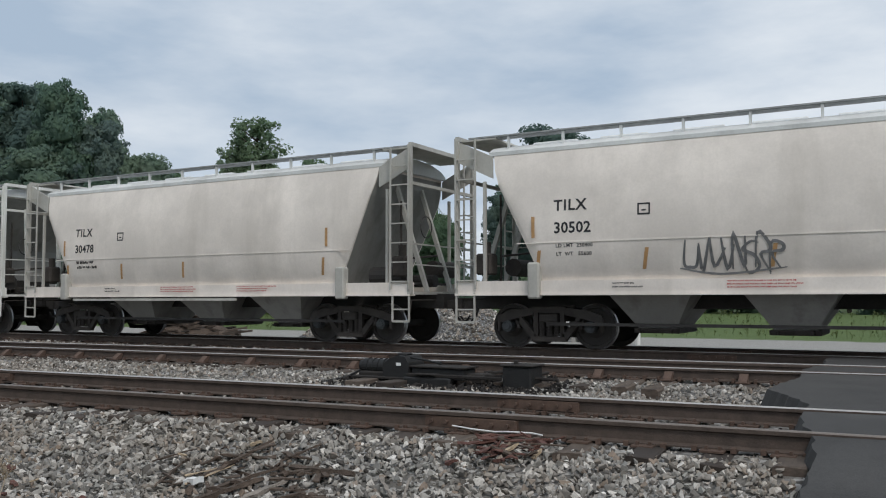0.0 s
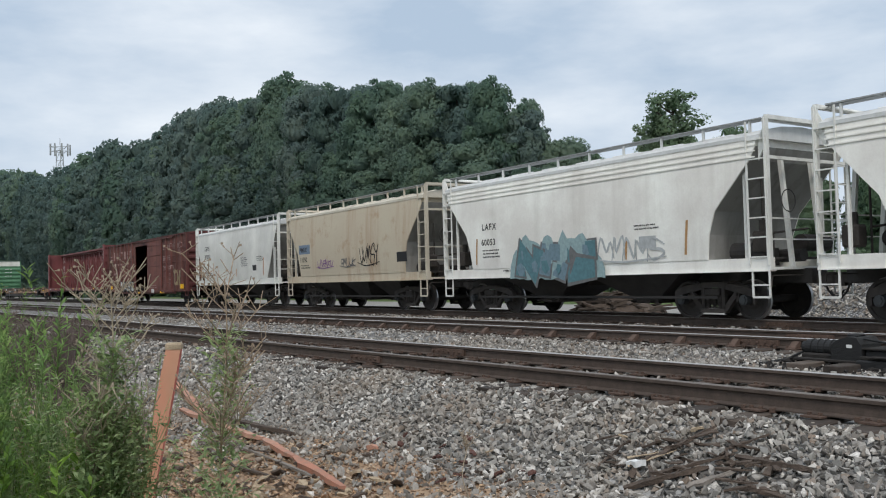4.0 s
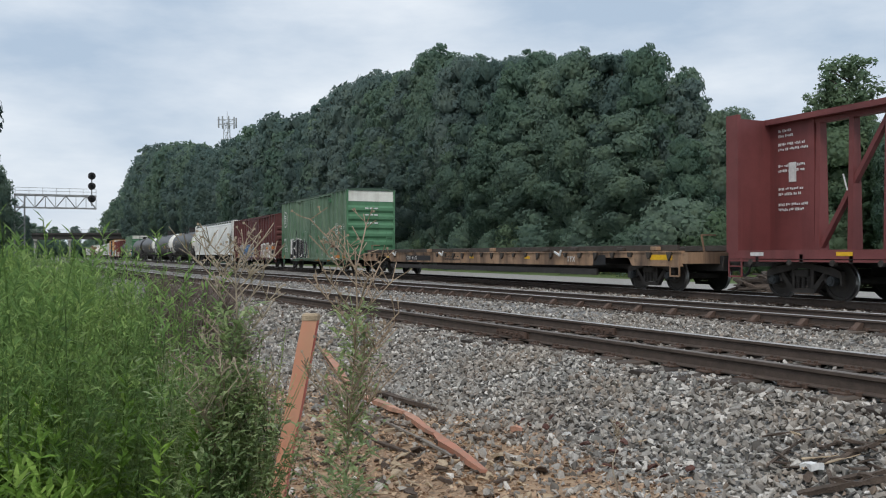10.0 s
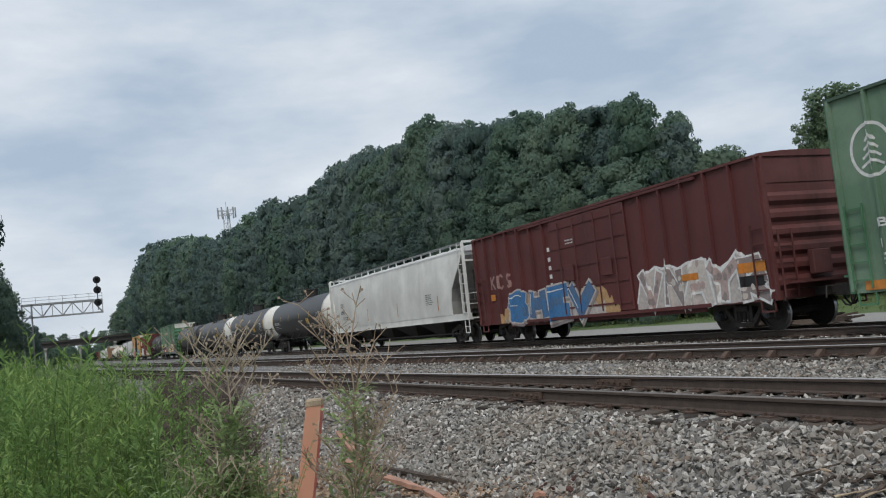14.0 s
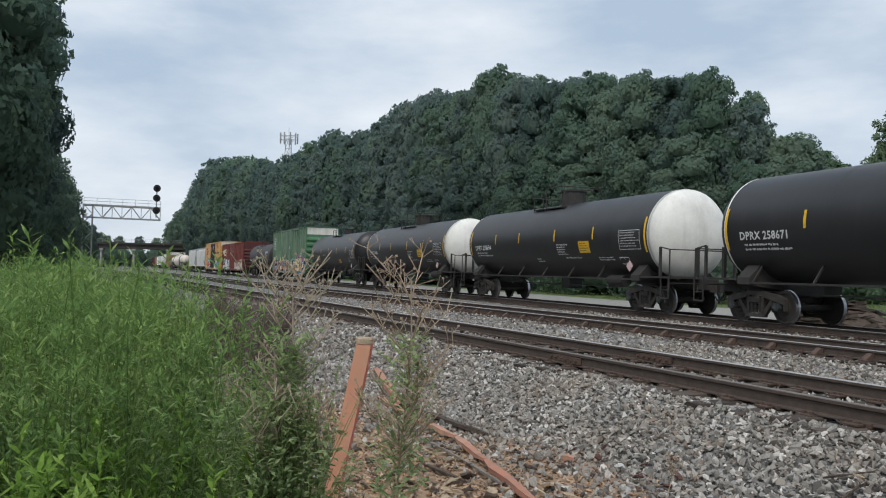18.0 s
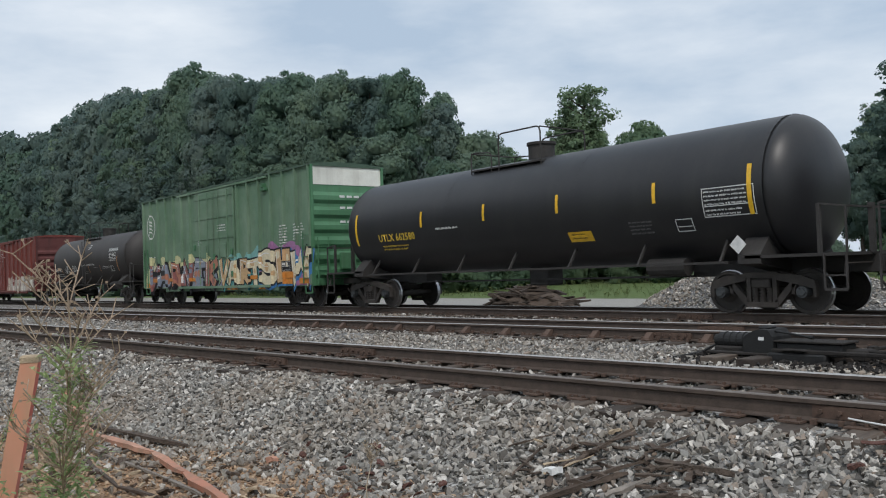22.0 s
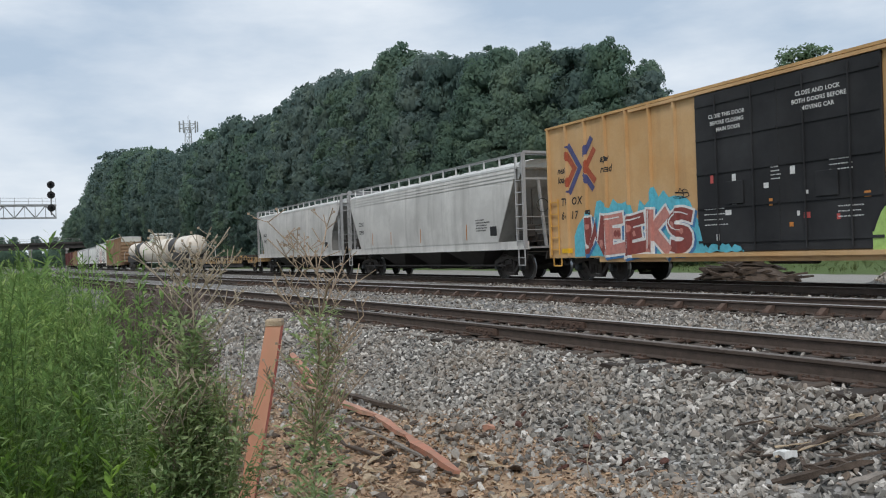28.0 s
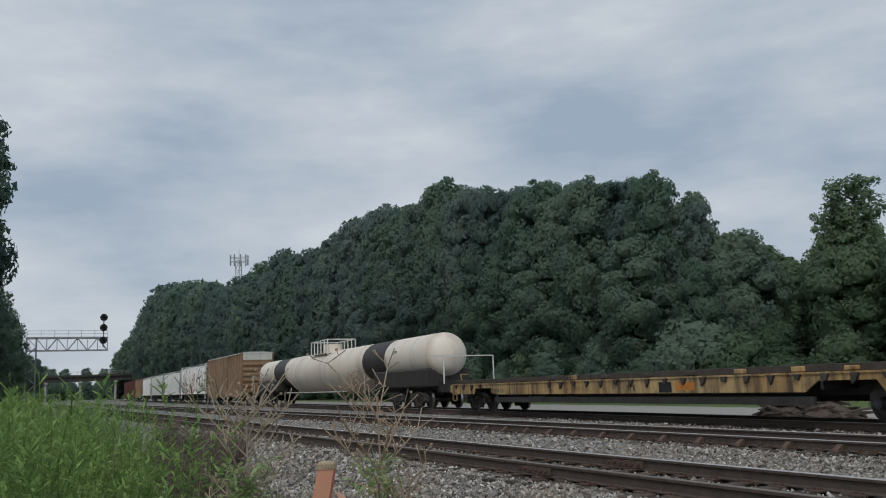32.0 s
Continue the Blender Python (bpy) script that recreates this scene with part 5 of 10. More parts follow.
    add_truck(car, -(hb - 1.75))
    add_truck(car, hb - 1.75)
    ends(car, half)
    MOVERS.append((car, (a + b) / 2))
    return car, surf, half


# ============ tank cars ============
def pipe_run(bm, pts, r, bend=0.14):
    """A round pipe along pts with its corners bent, not mitred."""
    pts = [Vector(q) for q in pts]
    path = [pts[0]]
    for a, b, c in zip(pts, pts[1:], pts[2:]):
        p, q = b + (a - b).normalized() * bend, b + (c - b).normalized() * bend
        path += [p, (p + q) * 0.25 + b * 0.5, q]
    path.append(pts[-1])
    for a, b in zip(path, path[1:]):
        cyl(bm, a, b, r, 6)


def tank_car(name, label, a, b, shell_mat, head_mat, R=1.53, zc=2.62, head_label="", band=None, dome=True, group="tank cars in the train", seams=6, trim=None, over=1.25, truck_in=1.95, side_ladder=True):
    L = b - a
    half = L / 2
    hl = half - over                      # half length over the heads
    car = empty(name, label, "freight car", group)
    trim = trim or BLACK_STEEL
    surf = lambda z: -math.sqrt(max(0.05, R * R - (z - zc) ** 2))
    seg = 48
    cyl_half = hl - R * 0.5
    bm = bmesh.new()

    def ring(x, r):
        return [(x, r * math.sin(2 * math.pi * k / seg), zc + r * math.cos(2 * math.pi * k / seg)) for k in range(seg)]
    xs = np.linspace(-cyl_half, cyl_half, 9)
    loft(bm, [ring(x, R) for x in xs], cap=False)
    shell = part("shell", bm, shell_mat, car, smooth=True)
    for s in (-1, 1):
        bm = bmesh.new()
        rows = [ring(s * (cyl_half + R * 0.5 * math.sin(q)), R * math.cos(q) if q < 1.5 else 0.03) for q in np.linspace(0, math.pi / 2 - 0.02, 9)]
        if s > 0:
            loft(bm, rows, cap=True)
        else:
            loft(bm, rows[::-1], cap=True)
        part("head", bm, head_mat if s > 0 else shell_mat, car, head_label if s > 0 else "", smooth=True)
        bm = bmesh.new()
        loft(bm, [ring(s * cyl_half - 0.03, R + 0.008), ring(s * cyl_half + 0.03, R + 0.008)], cap=False)
        part("head_seam", bm, band or shell_mat, car)
    for k in range(seams):
        x = -cyl_half + 2 * cyl_half * (k + 1) / (seams + 1)
        bm = bmesh.new()
        loft(bm, [ring(x - 0.02, R + 0.004), ring(x + 0.02, R + 0.004)], cap=False)
        part("weld_seam", bm, shell_mat, car)
    # top: manway, valve housing, platform rails
    bm = bmesh.new()
    mh, mr = (0.5, 0.5) if dome else (0.36, 0.36)
    cyl(bm, (0, 0, zc + R - 0.1), (0, 0, zc + R + mh), mr, 22)
    cyl(bm, (0, 0, zc + R + mh), (0, 0, zc + R + mh + 0.07), mr + 0.04, 22)
    part("manway", bm, trim, car)
    pl, ph, top = 0.8, 0.66 if dome else 0.72, zc + R
    for x0, x1, y, w in ((-1.95, pl, -0.74, 0.14), (-pl, pl, 0.74, 0.14)):
        bm = bmesh.new()
        box(bm, x0, x1, y - w, y + w, top - 0.2, top - 0.16)
        for x in (x0 + 0.06, (x0 + x1) / 2, x1 - 0.06):
            bar(bm, (x, y * 0.9, top - 0.3), (x, y, top - 0.17), 0.05)
        part("roof_walkway", bm, trim, car)
    for y in (-0.85, 0.85):
        bm = bmesh.new()
        pipe_run(bm, ((-pl, y, top - 0.3), (-pl, y, top + ph), (pl, y, top + ph), (pl, y, top - 0.3)), 0.021)
        part("guard_rail", bm, trim, car)
        bm = bmesh.new()
        pipe_run(bm, ((-1.95, y, top - 0.3), (-1.95, y, top + 0.34), (-pl - 0.3, y, top + 0.26), (-pl - 0.3, y, top - 0.3)), 0.02)
        part("low_rail", bm, trim, car)
    for x, z in ((pl, top + ph), (-1.95, top + 0.34)):
        bm = bmesh.new()
        cyl(bm, (x, -0.85, z - 0.02), (x, 0.85, z - 0.02), 0.02, 6)
        part("cross_rail", bm, trim, car)
    if side_ladder:
        ladder(car, trim, -0.22, 0.22, -R - 0.10, 1.0, zc + R * 0.75, 0.4)
    # stub sills, bolsters, side walk rails
    for s in (-1, 1):
        bm = bmesh.new()
        box(bm, min(s * (hl - 3.2), s * (half - 0.4)), max(s * (hl - 3.2), s * (half - 0.4)), -0.3, 0.3, 0.8, 1.16)
        for g in (-1, 1):
            solid(bm, [(g * 0.3, 0.85), (g * 1.45, 1.02), (g * 1.45, 1.2), (g * R * 0.72, zc - R * 0.66), (g * 0.3, zc - R + 0.06)], "x", s * (hl - truck_in) - 0.25, s * (hl - truck_in) + 0.25)
        part("bolster", bm, trim, car)
        bm = bmesh.new()
        xe = s * (half - 0.55)
        box(bm, min(xe, s * (hl - 1.2)), max(xe, s * (hl - 1.2)), -1.45, 1.45, 1.12, 1.18)
        part("end_platform", bm, trim, car)
        bm = bmesh.new()
        for g in (-1, 1):
            bar(bm, (xe, g * 1.42, 1.15), (xe, g * 1.42, 2.02), 0.035)
            bar(bm, (xe, g * 1.42, 2.02), (xe - s * 0.5, g * 1.42, 2.1), 0.035)
            bar(bm, (xe - s * 0.5, g * 1.42, 1.15), (xe - s * 0.5, g * 1.42, 2.1), 0.07)
        bar(bm, (xe, -1.42, 2.02), (xe, 1.42, 2.02), 0.035)
        bar(bm, (xe, -0.4, 1.15), (xe, -0.4, 2.1), 0.1)
        part("end_handrail", bm, trim, car)
        for g in (-1, 1):
            stirrup(car, trim, xe, xe - s * 0.42, g * 1.45, 0.5, 1.15)
    bm = bmesh.new()
    for s in (-1, 1):
        bar(bm, (-hl + 1.6, s * 1.38, 1.06), (hl - 1.6, s * 1.38, 1.06), 0.06, 0.05)
        for x in np.linspace(-hl + 1.8, hl - 1.8, 7):
            bar(bm, (x, s * 1.38, 1.06), (x, s * 1.05, zc - R * 0.68), 0.05)
    part("side_rail", bm, trim, car)
    bm = bmesh.new()
    cyl(bm, (hl - 3.9, -0.9, 1.0), (hl - 2.9, -0.9, 1.0), 0.2, 14)
    box(bm, -0.35, 0.35, -0.3, 0.3, 0.62, zc - R + 0.1, 0.03)
    bar(bm, (-hl + 2.4, -0.35, 0.78), (hl - 2.4, -0.35, 0.78), 0.045)
    part("bottom_outlet_and_brake_cylinder", bm, BLACK_STEEL, car)
    add_truck(car, -(hl - truck_in))
    add_truck(car, hl - truck_in)
    ends(car, half)
    MOVERS.append((car, (a + b) / 2))
    return car, surf, half


# ============ centre-beam and flat cars ============
def centerbeam_car(name, label, a, b, mat_, deck_mat):
    L = b - a
    half = L / 2
    hb = half - 0.95
    car = empty(name, label, "freight car")
    surf = lambda z: -1.50
    bm = bmesh.new()
    box(bm, -hb, hb, -1.46, 1.46, 1.06, 1.14)
    part("deck", bm, deck_mat, car)
    for s in (-1, 1):
        bm = bmesh.new()
        y = s * 1.50
        box(bm, -hb, hb, min(y, y - s * 0.08), max(y, y - s * 0.08), 0.95, 1.16)
        box(bm, -hb, hb, min(y, y - s * 0.2), max(y, y - s * 0.2), 0.88, 0.93)
        part("side_sill", bm, mat_, car)
    for s in (-1, 1):
        x = s * hb
        bm = bmesh.new()
        box(bm, x - 0.05, x + 0.05, -1.46, 1.46, 1.1, 4.55)
        part("bulkhead", bm, mat_, car)
        for g in (-1, 1):
            bm = bmesh.new()
            box(bm, min(x - s * 0.35, x + s * 0.06), max(x - s * 0.35, x + s * 0.06), g * 1.46 - 0.05, g * 1.46 + 0.05, 1.1, 4.6)
            part("bulkhead_post", bm, mat_, car)
        for z in np.linspace(1.5, 4.4, 6):
            bm = bmesh.new()
            box(bm, min(x, x + s * 0.14), max(x, x + s * 0.14), -1.42, 1.42, z - 0.06, z + 0.06)
            part("bulkhead_rib", bm, mat_, car)
        ladder(car, mat_, 0.9, 1.3, x + s * 0.2, 1.0, 3.2, 0.4, along="y", name="end_ladder")
        bm = bmesh.new()
        box(bm, min(x, x - s * 1.5), max(x, x - s * 1.5), -0.14, 0.14, 1.14, 4.5)
        part("gusset_panel", bm, mat_, car)
        for g in (-1, 1):
            stirrup(car, mat_, x, x - s * 0.45, g * 1.48, 0.5, 0.95)
    bm = bmesh.new()
    box(bm, -hb, hb, -0.33, 0.33, 4.42, 4.56)
    box(bm, -hb, hb, -0.12, 0.12, 4.30, 4.44)
    part("top_chord", bm, mat_, car)
    n = 20
    px = [-hb + 1.6 + (2 * hb - 3.2) * k / n for k in range(n + 1)]
    for x in px:
        bm = bmesh.new()
        loft(bm, [[(x - 0.075, -0.17, 1.14), (x + 0.075, -0.17, 1.14), (x + 0.075, 0.17, 1.14), (x - 0.075, 0.17, 1.14)],
                  [(x - 0.065, -0.1, 4.32), (x + 0.065, -0.1, 4.32), (x + 0.065, 0.1, 4.32), (x - 0.065, 0.1, 4.32)]])
        part("upright", bm, mat_, car)
    for k in range(0, n, 2):
        up = k < n / 2
        p, q = (px[k], px[k + 2]) if up else (px[k + 2], px[k])
        bm = bmesh.new()
        bar(bm, (p, -0.02, 1.2), (q, -0.02, 4.25), 0.14, 0.11)
        part("diagonal", bm, mat_, car)
    tag_m = STENCIL_WHITE
    for k in range(1, n, 2):
        strips(car, (px[k] - 0.06,), 2.55, 2.95, tag_m, lambda z: -0.33, 0.12, 0.05, "cable_tag")
    for k, x in enumerate(np.linspace(-hb + 1.0, hb - 1.0, 9)):
        patch("reflector_strip", [(x - 0.22, x + 0.22, 1.02, 1.11)], TAPE_YELLOW if k % 3 else STENCIL_WHITE, car, surf)
    bm = bmesh.new()
    box(bm, -half + 0.4, half - 0.4, -0.26, 0.26, 0.74, 1.07)
    for x in np.linspace(-hb + 1, hb - 1, 16):
        box(bm, x - 0.05, x + 0.05, -1.5, 1.5, 0.86, 1.06)
    part("underframe", bm, BLACK_STEEL, car)
    for x in np.linspace(-hb + 0.8, hb - 0.8, 18):
        bm = bmesh.new()
        cyl(bm, (x, -1.54, 0.86), (x, -1.42, 0.86), 0.07, 10)
        part("winch", bm, CAST, car)
    add_truck(car, -(hb - 2.0))
    add_truck(car, hb - 2.0)
    ends(car, half)
    MOVERS.append((car, (a + b) / 2))
    return car, surf, half


def flat_car(name, label, a, b, side_mat, deck_mat, group="long flat cars in the train"):
    L = b - a
    half = L / 2
    hb = half - 0.8
    car = empty(name, label, "freight car", group)
    surf = lambda z: -1.42
    bm = bmesh.new()
    box(bm, -hb, hb, -1.36, 1.36, 1.02, 1.10)
    for k in range(0, 90):
        x = -hb + 2 * hb * k / 90
        box(bm, x, x + 0.03, -1.3, 1.3, 1.10, 1.115)
    part("deck", bm, deck_mat, car)
    for s in (-1, 1):
        bm = bmesh.new()
        lo = [(-hb, 1.13), (-hb, 0.72), (-hb + 2.3, 0.72), (-hb + 2.5, 0.96), (-hb + 4.1, 0.96), (-hb + 4.5, 0.7), (hb - 4.5, 0.7), (hb - 4.1, 0.96), (hb - 2.5, 0.96), (hb - 2.3, 0.72), (hb, 0.72), (hb, 1.13)]
        y = s * 1.42
        solid(bm, lo, "y", min(y, y - s * 0.05), max(y, y - s * 0.05))
        box(bm, -hb, hb, min(y + s * 0.03, y - s * 0.12), max(y + s * 0.03, y - s * 0.12), 1.11, 1.16)
        bmesh.ops.recalc_face_normals(bm, faces=bm.faces)
        part("side_sill", bm, side_mat, car)
    # dark scallop shapes stand for the stain and shadow hanging below each pocket
    for x in np.linspace(-hb + 0.5, hb - 0.5, 30):
        if -8.8 < x < -4.0:
            continue
        bm = bmesh.new()
        solid(bm, [(x - 0.11, 1.12), (x - 0.05 + 0.04 * math.sin(x * 9), 0.93 + 0.06 * math.sin(x * 5)), (x + 0.05, 0.97), (x + 0.12, 1.12)], "y", -1.49, -1.42)
        part("stake_pocket", bm, deck_mat, car)
    r = random.Random(int(abs(a)))
    for x in np.linspace(-hb + 1.0, hb - 1.0, 13):
        bm = bmesh.new()
        xx = x + r.uniform(-0.3, 0.3)
        box(bm, xx - 0.16, xx + 0.16, -1.47, -1.2, 1.17, 1.27 + r.uniform(0, 0.07), 0.02)
        part("container_pedestal", bm, side_mat if r.random() < 0.25 else deck_mat, car)
    bm = bmesh.new()
    box(bm, -2.5, 2.5, -0.5, 0.5, 1.10, 1.22, 0.02)
    box(bm, hb - 3.4, hb - 2.2, -0.5, 0.5, 1.10, 1.28, 0.02)
    box(bm, -hb + 1.0, -hb + 2.1, -0.7, 0.7, 1.10, 1.27, 0.02)
    part("hitch", bm, CAST, car)
    bm = bmesh.new()
    for s in (-1, 1):
        box(bm, -hb + 0.3, hb - 0.3, s * 1.28 - 0.05, s * 1.28 + 0.05, 1.16, 1.33, 0.01)
    part("deck_edge", bm, deck_mat, car, "dark rub rail along the deck edge")
    bm = bmesh.new()
    for s in (-1, 1):
        box(bm, -hb + 4.3, hb - 4.3, s * 1.33 - 0.04, s * 1.33 + 0.04, 0.4, 0.6)
    part("lower_beam", bm, BLACK_STEEL, car)
    bm = bmesh.new()
    box(bm, -half + 0.4, half - 0.4, -0.3, 0.3, 0.6, 1.02)
    for x in np.linspace(-hb + 4, hb - 4, 12):
        box(bm, x - 0.04, x + 0.04, -1.4, 1.4, 0.76, 1.02)
    part("underframe", bm, BLACK_STEEL, car)
    for s in (-1, 1):
        bm = bmesh.new()
        x = s * hb
        box(bm, min(x, x + s * 0.25), max(x, x + s * 0.25), -1.4, 1.4, 0.8, 1.12)
        bar(bm, (x + s * 0.2, -0.8, 1.12), (x + s * 0.2, -0.9, 1.6), 0.04)
        bar(bm, (x + s * 0.2, -0.9, 1.6), (x + s * 0.2, -0.4, 1.6), 0.04)
        part("end_beam", bm, side_mat, car)
        stirrup(car, side_mat, x - s * 0.1, x - s * 0.5, -1.42, 0.45, 1.0)
    add_truck(car, -(hb - 1.9))
    add_truck(car, hb - 1.9)
    ends(car, half)
    MOVERS.append((car, (a + b) / 2))
    return car, surf, half
# ============ the train, car by car, from its head to its tail ============
HOP_CREAM = paint("hopper_cream", (0.72, 0.66, 0.6), (0.34, 0.3, 0.24), 0.35, 0.5, 1.2)
HOP_WHITE = paint("hopper_chalk_white", (0.815, 0.785, 0.73), (0.4, 0.36, 0.3), 0.3, 0.5, 1.8)
HOP_GREYED = paint("hopper_soot_streaked", (0.68, 0.65, 0.59), (0.3, 0.25, 0.19), 0.6, 0.55, 2.6)
HOP_TAN = paint("hopper_rust_tan", (0.56, 0.49, 0.375), (0.33, 0.16, 0.06), 0.75, 0.6, 1.3, (0.58, 0.52, 0.4), 0.8)
HOP_NEW = paint("hopper_clean_white", (0.70, 0.70, 0.66), (0.34, 0.3, 0.25), 0.2, 0.42, 1.5)
HOP_GREY = paint("hopper_light_grey", (0.57, 0.56, 0.535), (0.16, 0.15, 0.13), 0.5, 0.5, 2.0)
HOP_GREY2 = paint("hopper_pale_grey", (0.58, 0.565, 0.54), (0.15, 0.14, 0.12), 0.55, 0.5, 2.4)
ROOF_PALE = paint("pale_dusty_roof", (0.62, 0.63, 0.62), (0.3, 0.29, 0.27), 0.35, 0.6)
TRIM_CREAM = paint("cream_trim", (0.42, 0.41, 0.375), (0.10, 0.08, 0.06), 0.5, 0.6)
TRIM_WHITE = paint("white_trim", (0.7, 0.7, 0.66), (0.14, 0.12, 0.09), 0.45, 0.6)
TRIM_GREY = paint("grey_trim", (0.36, 0.36, 0.36), (0.1, 0.09, 0.08), 0.5, 0.6)
TRIM_BROWN = paint("rusty_brown_trim", (0.37, 0.33, 0.29), (0.07, 0.05, 0.04), 0.6, 0.75)
UNDER_GREY = paint("dirty_grey_bay", (0.32, 0.31, 0.29), (0.1, 0.09, 0.08), 0.7, 0.75)

SP_WHITE = flat_paint("spray_white", (0.78, 0.78, 0.76))
SP_BLACK = flat_paint("spray_black", (0.012, 0.012, 0.015))
SP_BLUE = flat_paint("spray_blue", (0.06, 0.2, 0.42))
SP_CYAN = flat_paint("spray_light_blue", (0.12, 0.5, 0.62))
SP_TEAL = flat_paint("spray_teal", (0.06, 0.3, 0.32))
SP_RED = flat_paint("spray_brick_red", (0.42, 0.07, 0.06))
SP_PURPLE = flat_paint("spray_purple", (0.26, 0.13, 0.3))
SP_LIME = flat_paint("spray_lime", (0.42, 0.62, 0.18))
SP_SILVER = flat_paint("spray_silver", (0.5, 0.52, 0.52), 0.4)
SP_GREYGREEN = flat_paint("spray_grey", (0.16, 0.16, 0.16))

# two short cream hoppers
for a, b, mark, number in ((-9.19, 4.9, "TILX", "30502"), (-23.3, -9.19, "TILX", "30478")):
    car, sf, half = covered_hopper("covered_hopper", "short cream covered hopper with rounded sides and corner ladders", a, b, HOP_CREAM, ROOF_PALE, TRIM_CREAM, "round", "slant", 3, 3.97, 1.05, pads=True, gap=1.42, top=4.36, under=UNDER_GREY, bay_half=0.85)
    lettering(mark, -4.25, 2.72, 0.30, STENCIL_BLACK, car, sf, 1.12)
    lettering(number, -4.25, 2.28, 0.30, STENCIL_BLACK, car, sf, 1.02)
    if number == "30502":
        lettering("LD LMT  230400", -4.22, 2.0, 0.1, STENCIL_BLACK, car, sf, 1.1)
        lettering("LT  WT   55600", -4.22, 1.84, 0.1, STENCIL_BLACK, car, sf, 1.1)
    else:
        fine_print(car, -4.2, 1.98, 0.85, 2, STENCIL_BLACK, sf, 4, 0.07, 0.13)
    bm = bmesh.new()
    for r4 in ((-2.58, -2.55, 2.56, 2.78), (-2.37, -2.34, 2.56, 2.78), (-2.58, -2.34, 2.56, 2.59), (-2.58, -2.34, 2.75, 2.78), (-2.5, -2.42, 2.63, 2.66)):
        sheet(bm, [(r4[0], r4[2]), (r4[1], r4[2]), (r4[1], r4[3]), (r4[0], r4[3])], sf)
    part("stencil_frame", bm, STENCIL_BLACK, car)
    strips(car, (-4.72, 4.3), 2.2, 2.62, TAPE_FADED, sf)
    strips(car, (-4.6, -2.45, -0.2, 4.2), 1.55, 1.95, TAPE_FADED, sf, -0.08)
    fine_print(car, -3.1, 1.28, 0.55, 2, STENCIL_BLACK, lambda z: -1.53, 3, 0.03, 0.07)
    fine_print(car, -1.0, 1.30, 1.3, 3, STENCIL_RED, lambda z: -1.53, 5, 0.026, 0.055)
    fine_print(car, 1.6, 1.30, 1.3, 3, STENCIL_RED, lambda z: -1.53, 6, 0.026, 0.055)
    bm = bmesh.new()
    bar(bm, (-half + 2.0, sf(2.1), 2.1), (half - 2.0, sf(2.1), 2.1), 0.02, 0.02)
    part("weld_seam", bm, HOP_CREAM, car)
    if number == "30502":
        tag_scrawl(car, -1.75, -0.1, 1.5, 2.02, sf, 3, SP_GREYGREEN, 0.06, 8)
    else:
        bm = bmesh.new()
        bar(bm, (-4.3, -1.56, 1.0), (1.6, -1.56, 1.0), 0.06)
        part("handrail_pipe", bm, TRIM_CREAM, car)

# ribbed white hopper
car, sf, half = covered_hopper("covered_hopper", "ribbed white covered hopper with flat sides and angled ends", -36.48, -23.3, HOP_WHITE, ROOF_PALE, TRIM_WHITE, "flat", "angled", 2, 4.12, 1.4, ribs=9, under=UNDER_GREY, gap=0.8, top=4.42)
lettering("CE  FX", -4.22, 2.48, 0.27, STENCIL_BLACK, car, sf, 1.05)
lettering("82  994", -4.2, 2.08, 0.27, STENCIL_BLACK, car, sf, 1.05)
fine_print(car, -4.2, 1.9, 1.2, 3, STENCIL_BLACK, sf, 11, 0.05, 0.1)
patch("data_panel", [(1.85, 2.35, 1.72, 1.92)], STENCIL_BLACK, car, sf)
fine_print(car, 0.2, 1.75, 1.0, 3, STENCIL_BLACK, sf, 12, 0.04, 0.09)
for spot in ((-4.2, -3.7, 1.42, 1.5), (-2.6, -2.1, 1.42, 1.5), (0.2, 0.8, 1.42, 1.5), (2.6, 3.3, 1.42, 1.62)):
    patch("reflector_strip", [spot], TAPE_PALE, car, sf)
patch("reporting_frame", [(-2.2, -2.0, 2.5, 2.75)], flat_paint("stencil_pale_grey", (0.4, 0.4, 0.38)), car, sf)

# sooty hopper, two smooth white ones, rusty tan one, clean white one
car, sf, half = covered_hopper("covered_hopper", "soot-streaked off-white covered hopper with sooty end frames", -49.86, -36.48, HOP_GREYED, ROOF_PALE, TRIM_BROWN, "soft", "curve", 2, 3.86, 1.15, under=UNDER_GREY, gap=0.86, top=4.36)
lettering("LAFX", -4.75, 2.45, 0.27, STENCIL_BLACK, car, sf, 1.05)
lettering("50521", -4.7, 2.02, 0.27, STENCIL_BLACK, car, sf, 1.02)
strips(car, (4.2, 1.0, -2.6, -4.9), 1.6, 2.2, TAPE_FADED, sf, -0.1)
patch("data_panel", [(2.35, 2.85, 1.75, 2.05)], SP_GREYGREEN, car, sf)
fine_print(car, -4.7, 1.85, 1.0, 3, STENCIL_BLACK, sf, 14, 0.045, 0.1)
fine_print(car, 3.0, 2.1, 0.9, 3, STENCIL_BLACK, sf, 15, 0.04, 0.1)

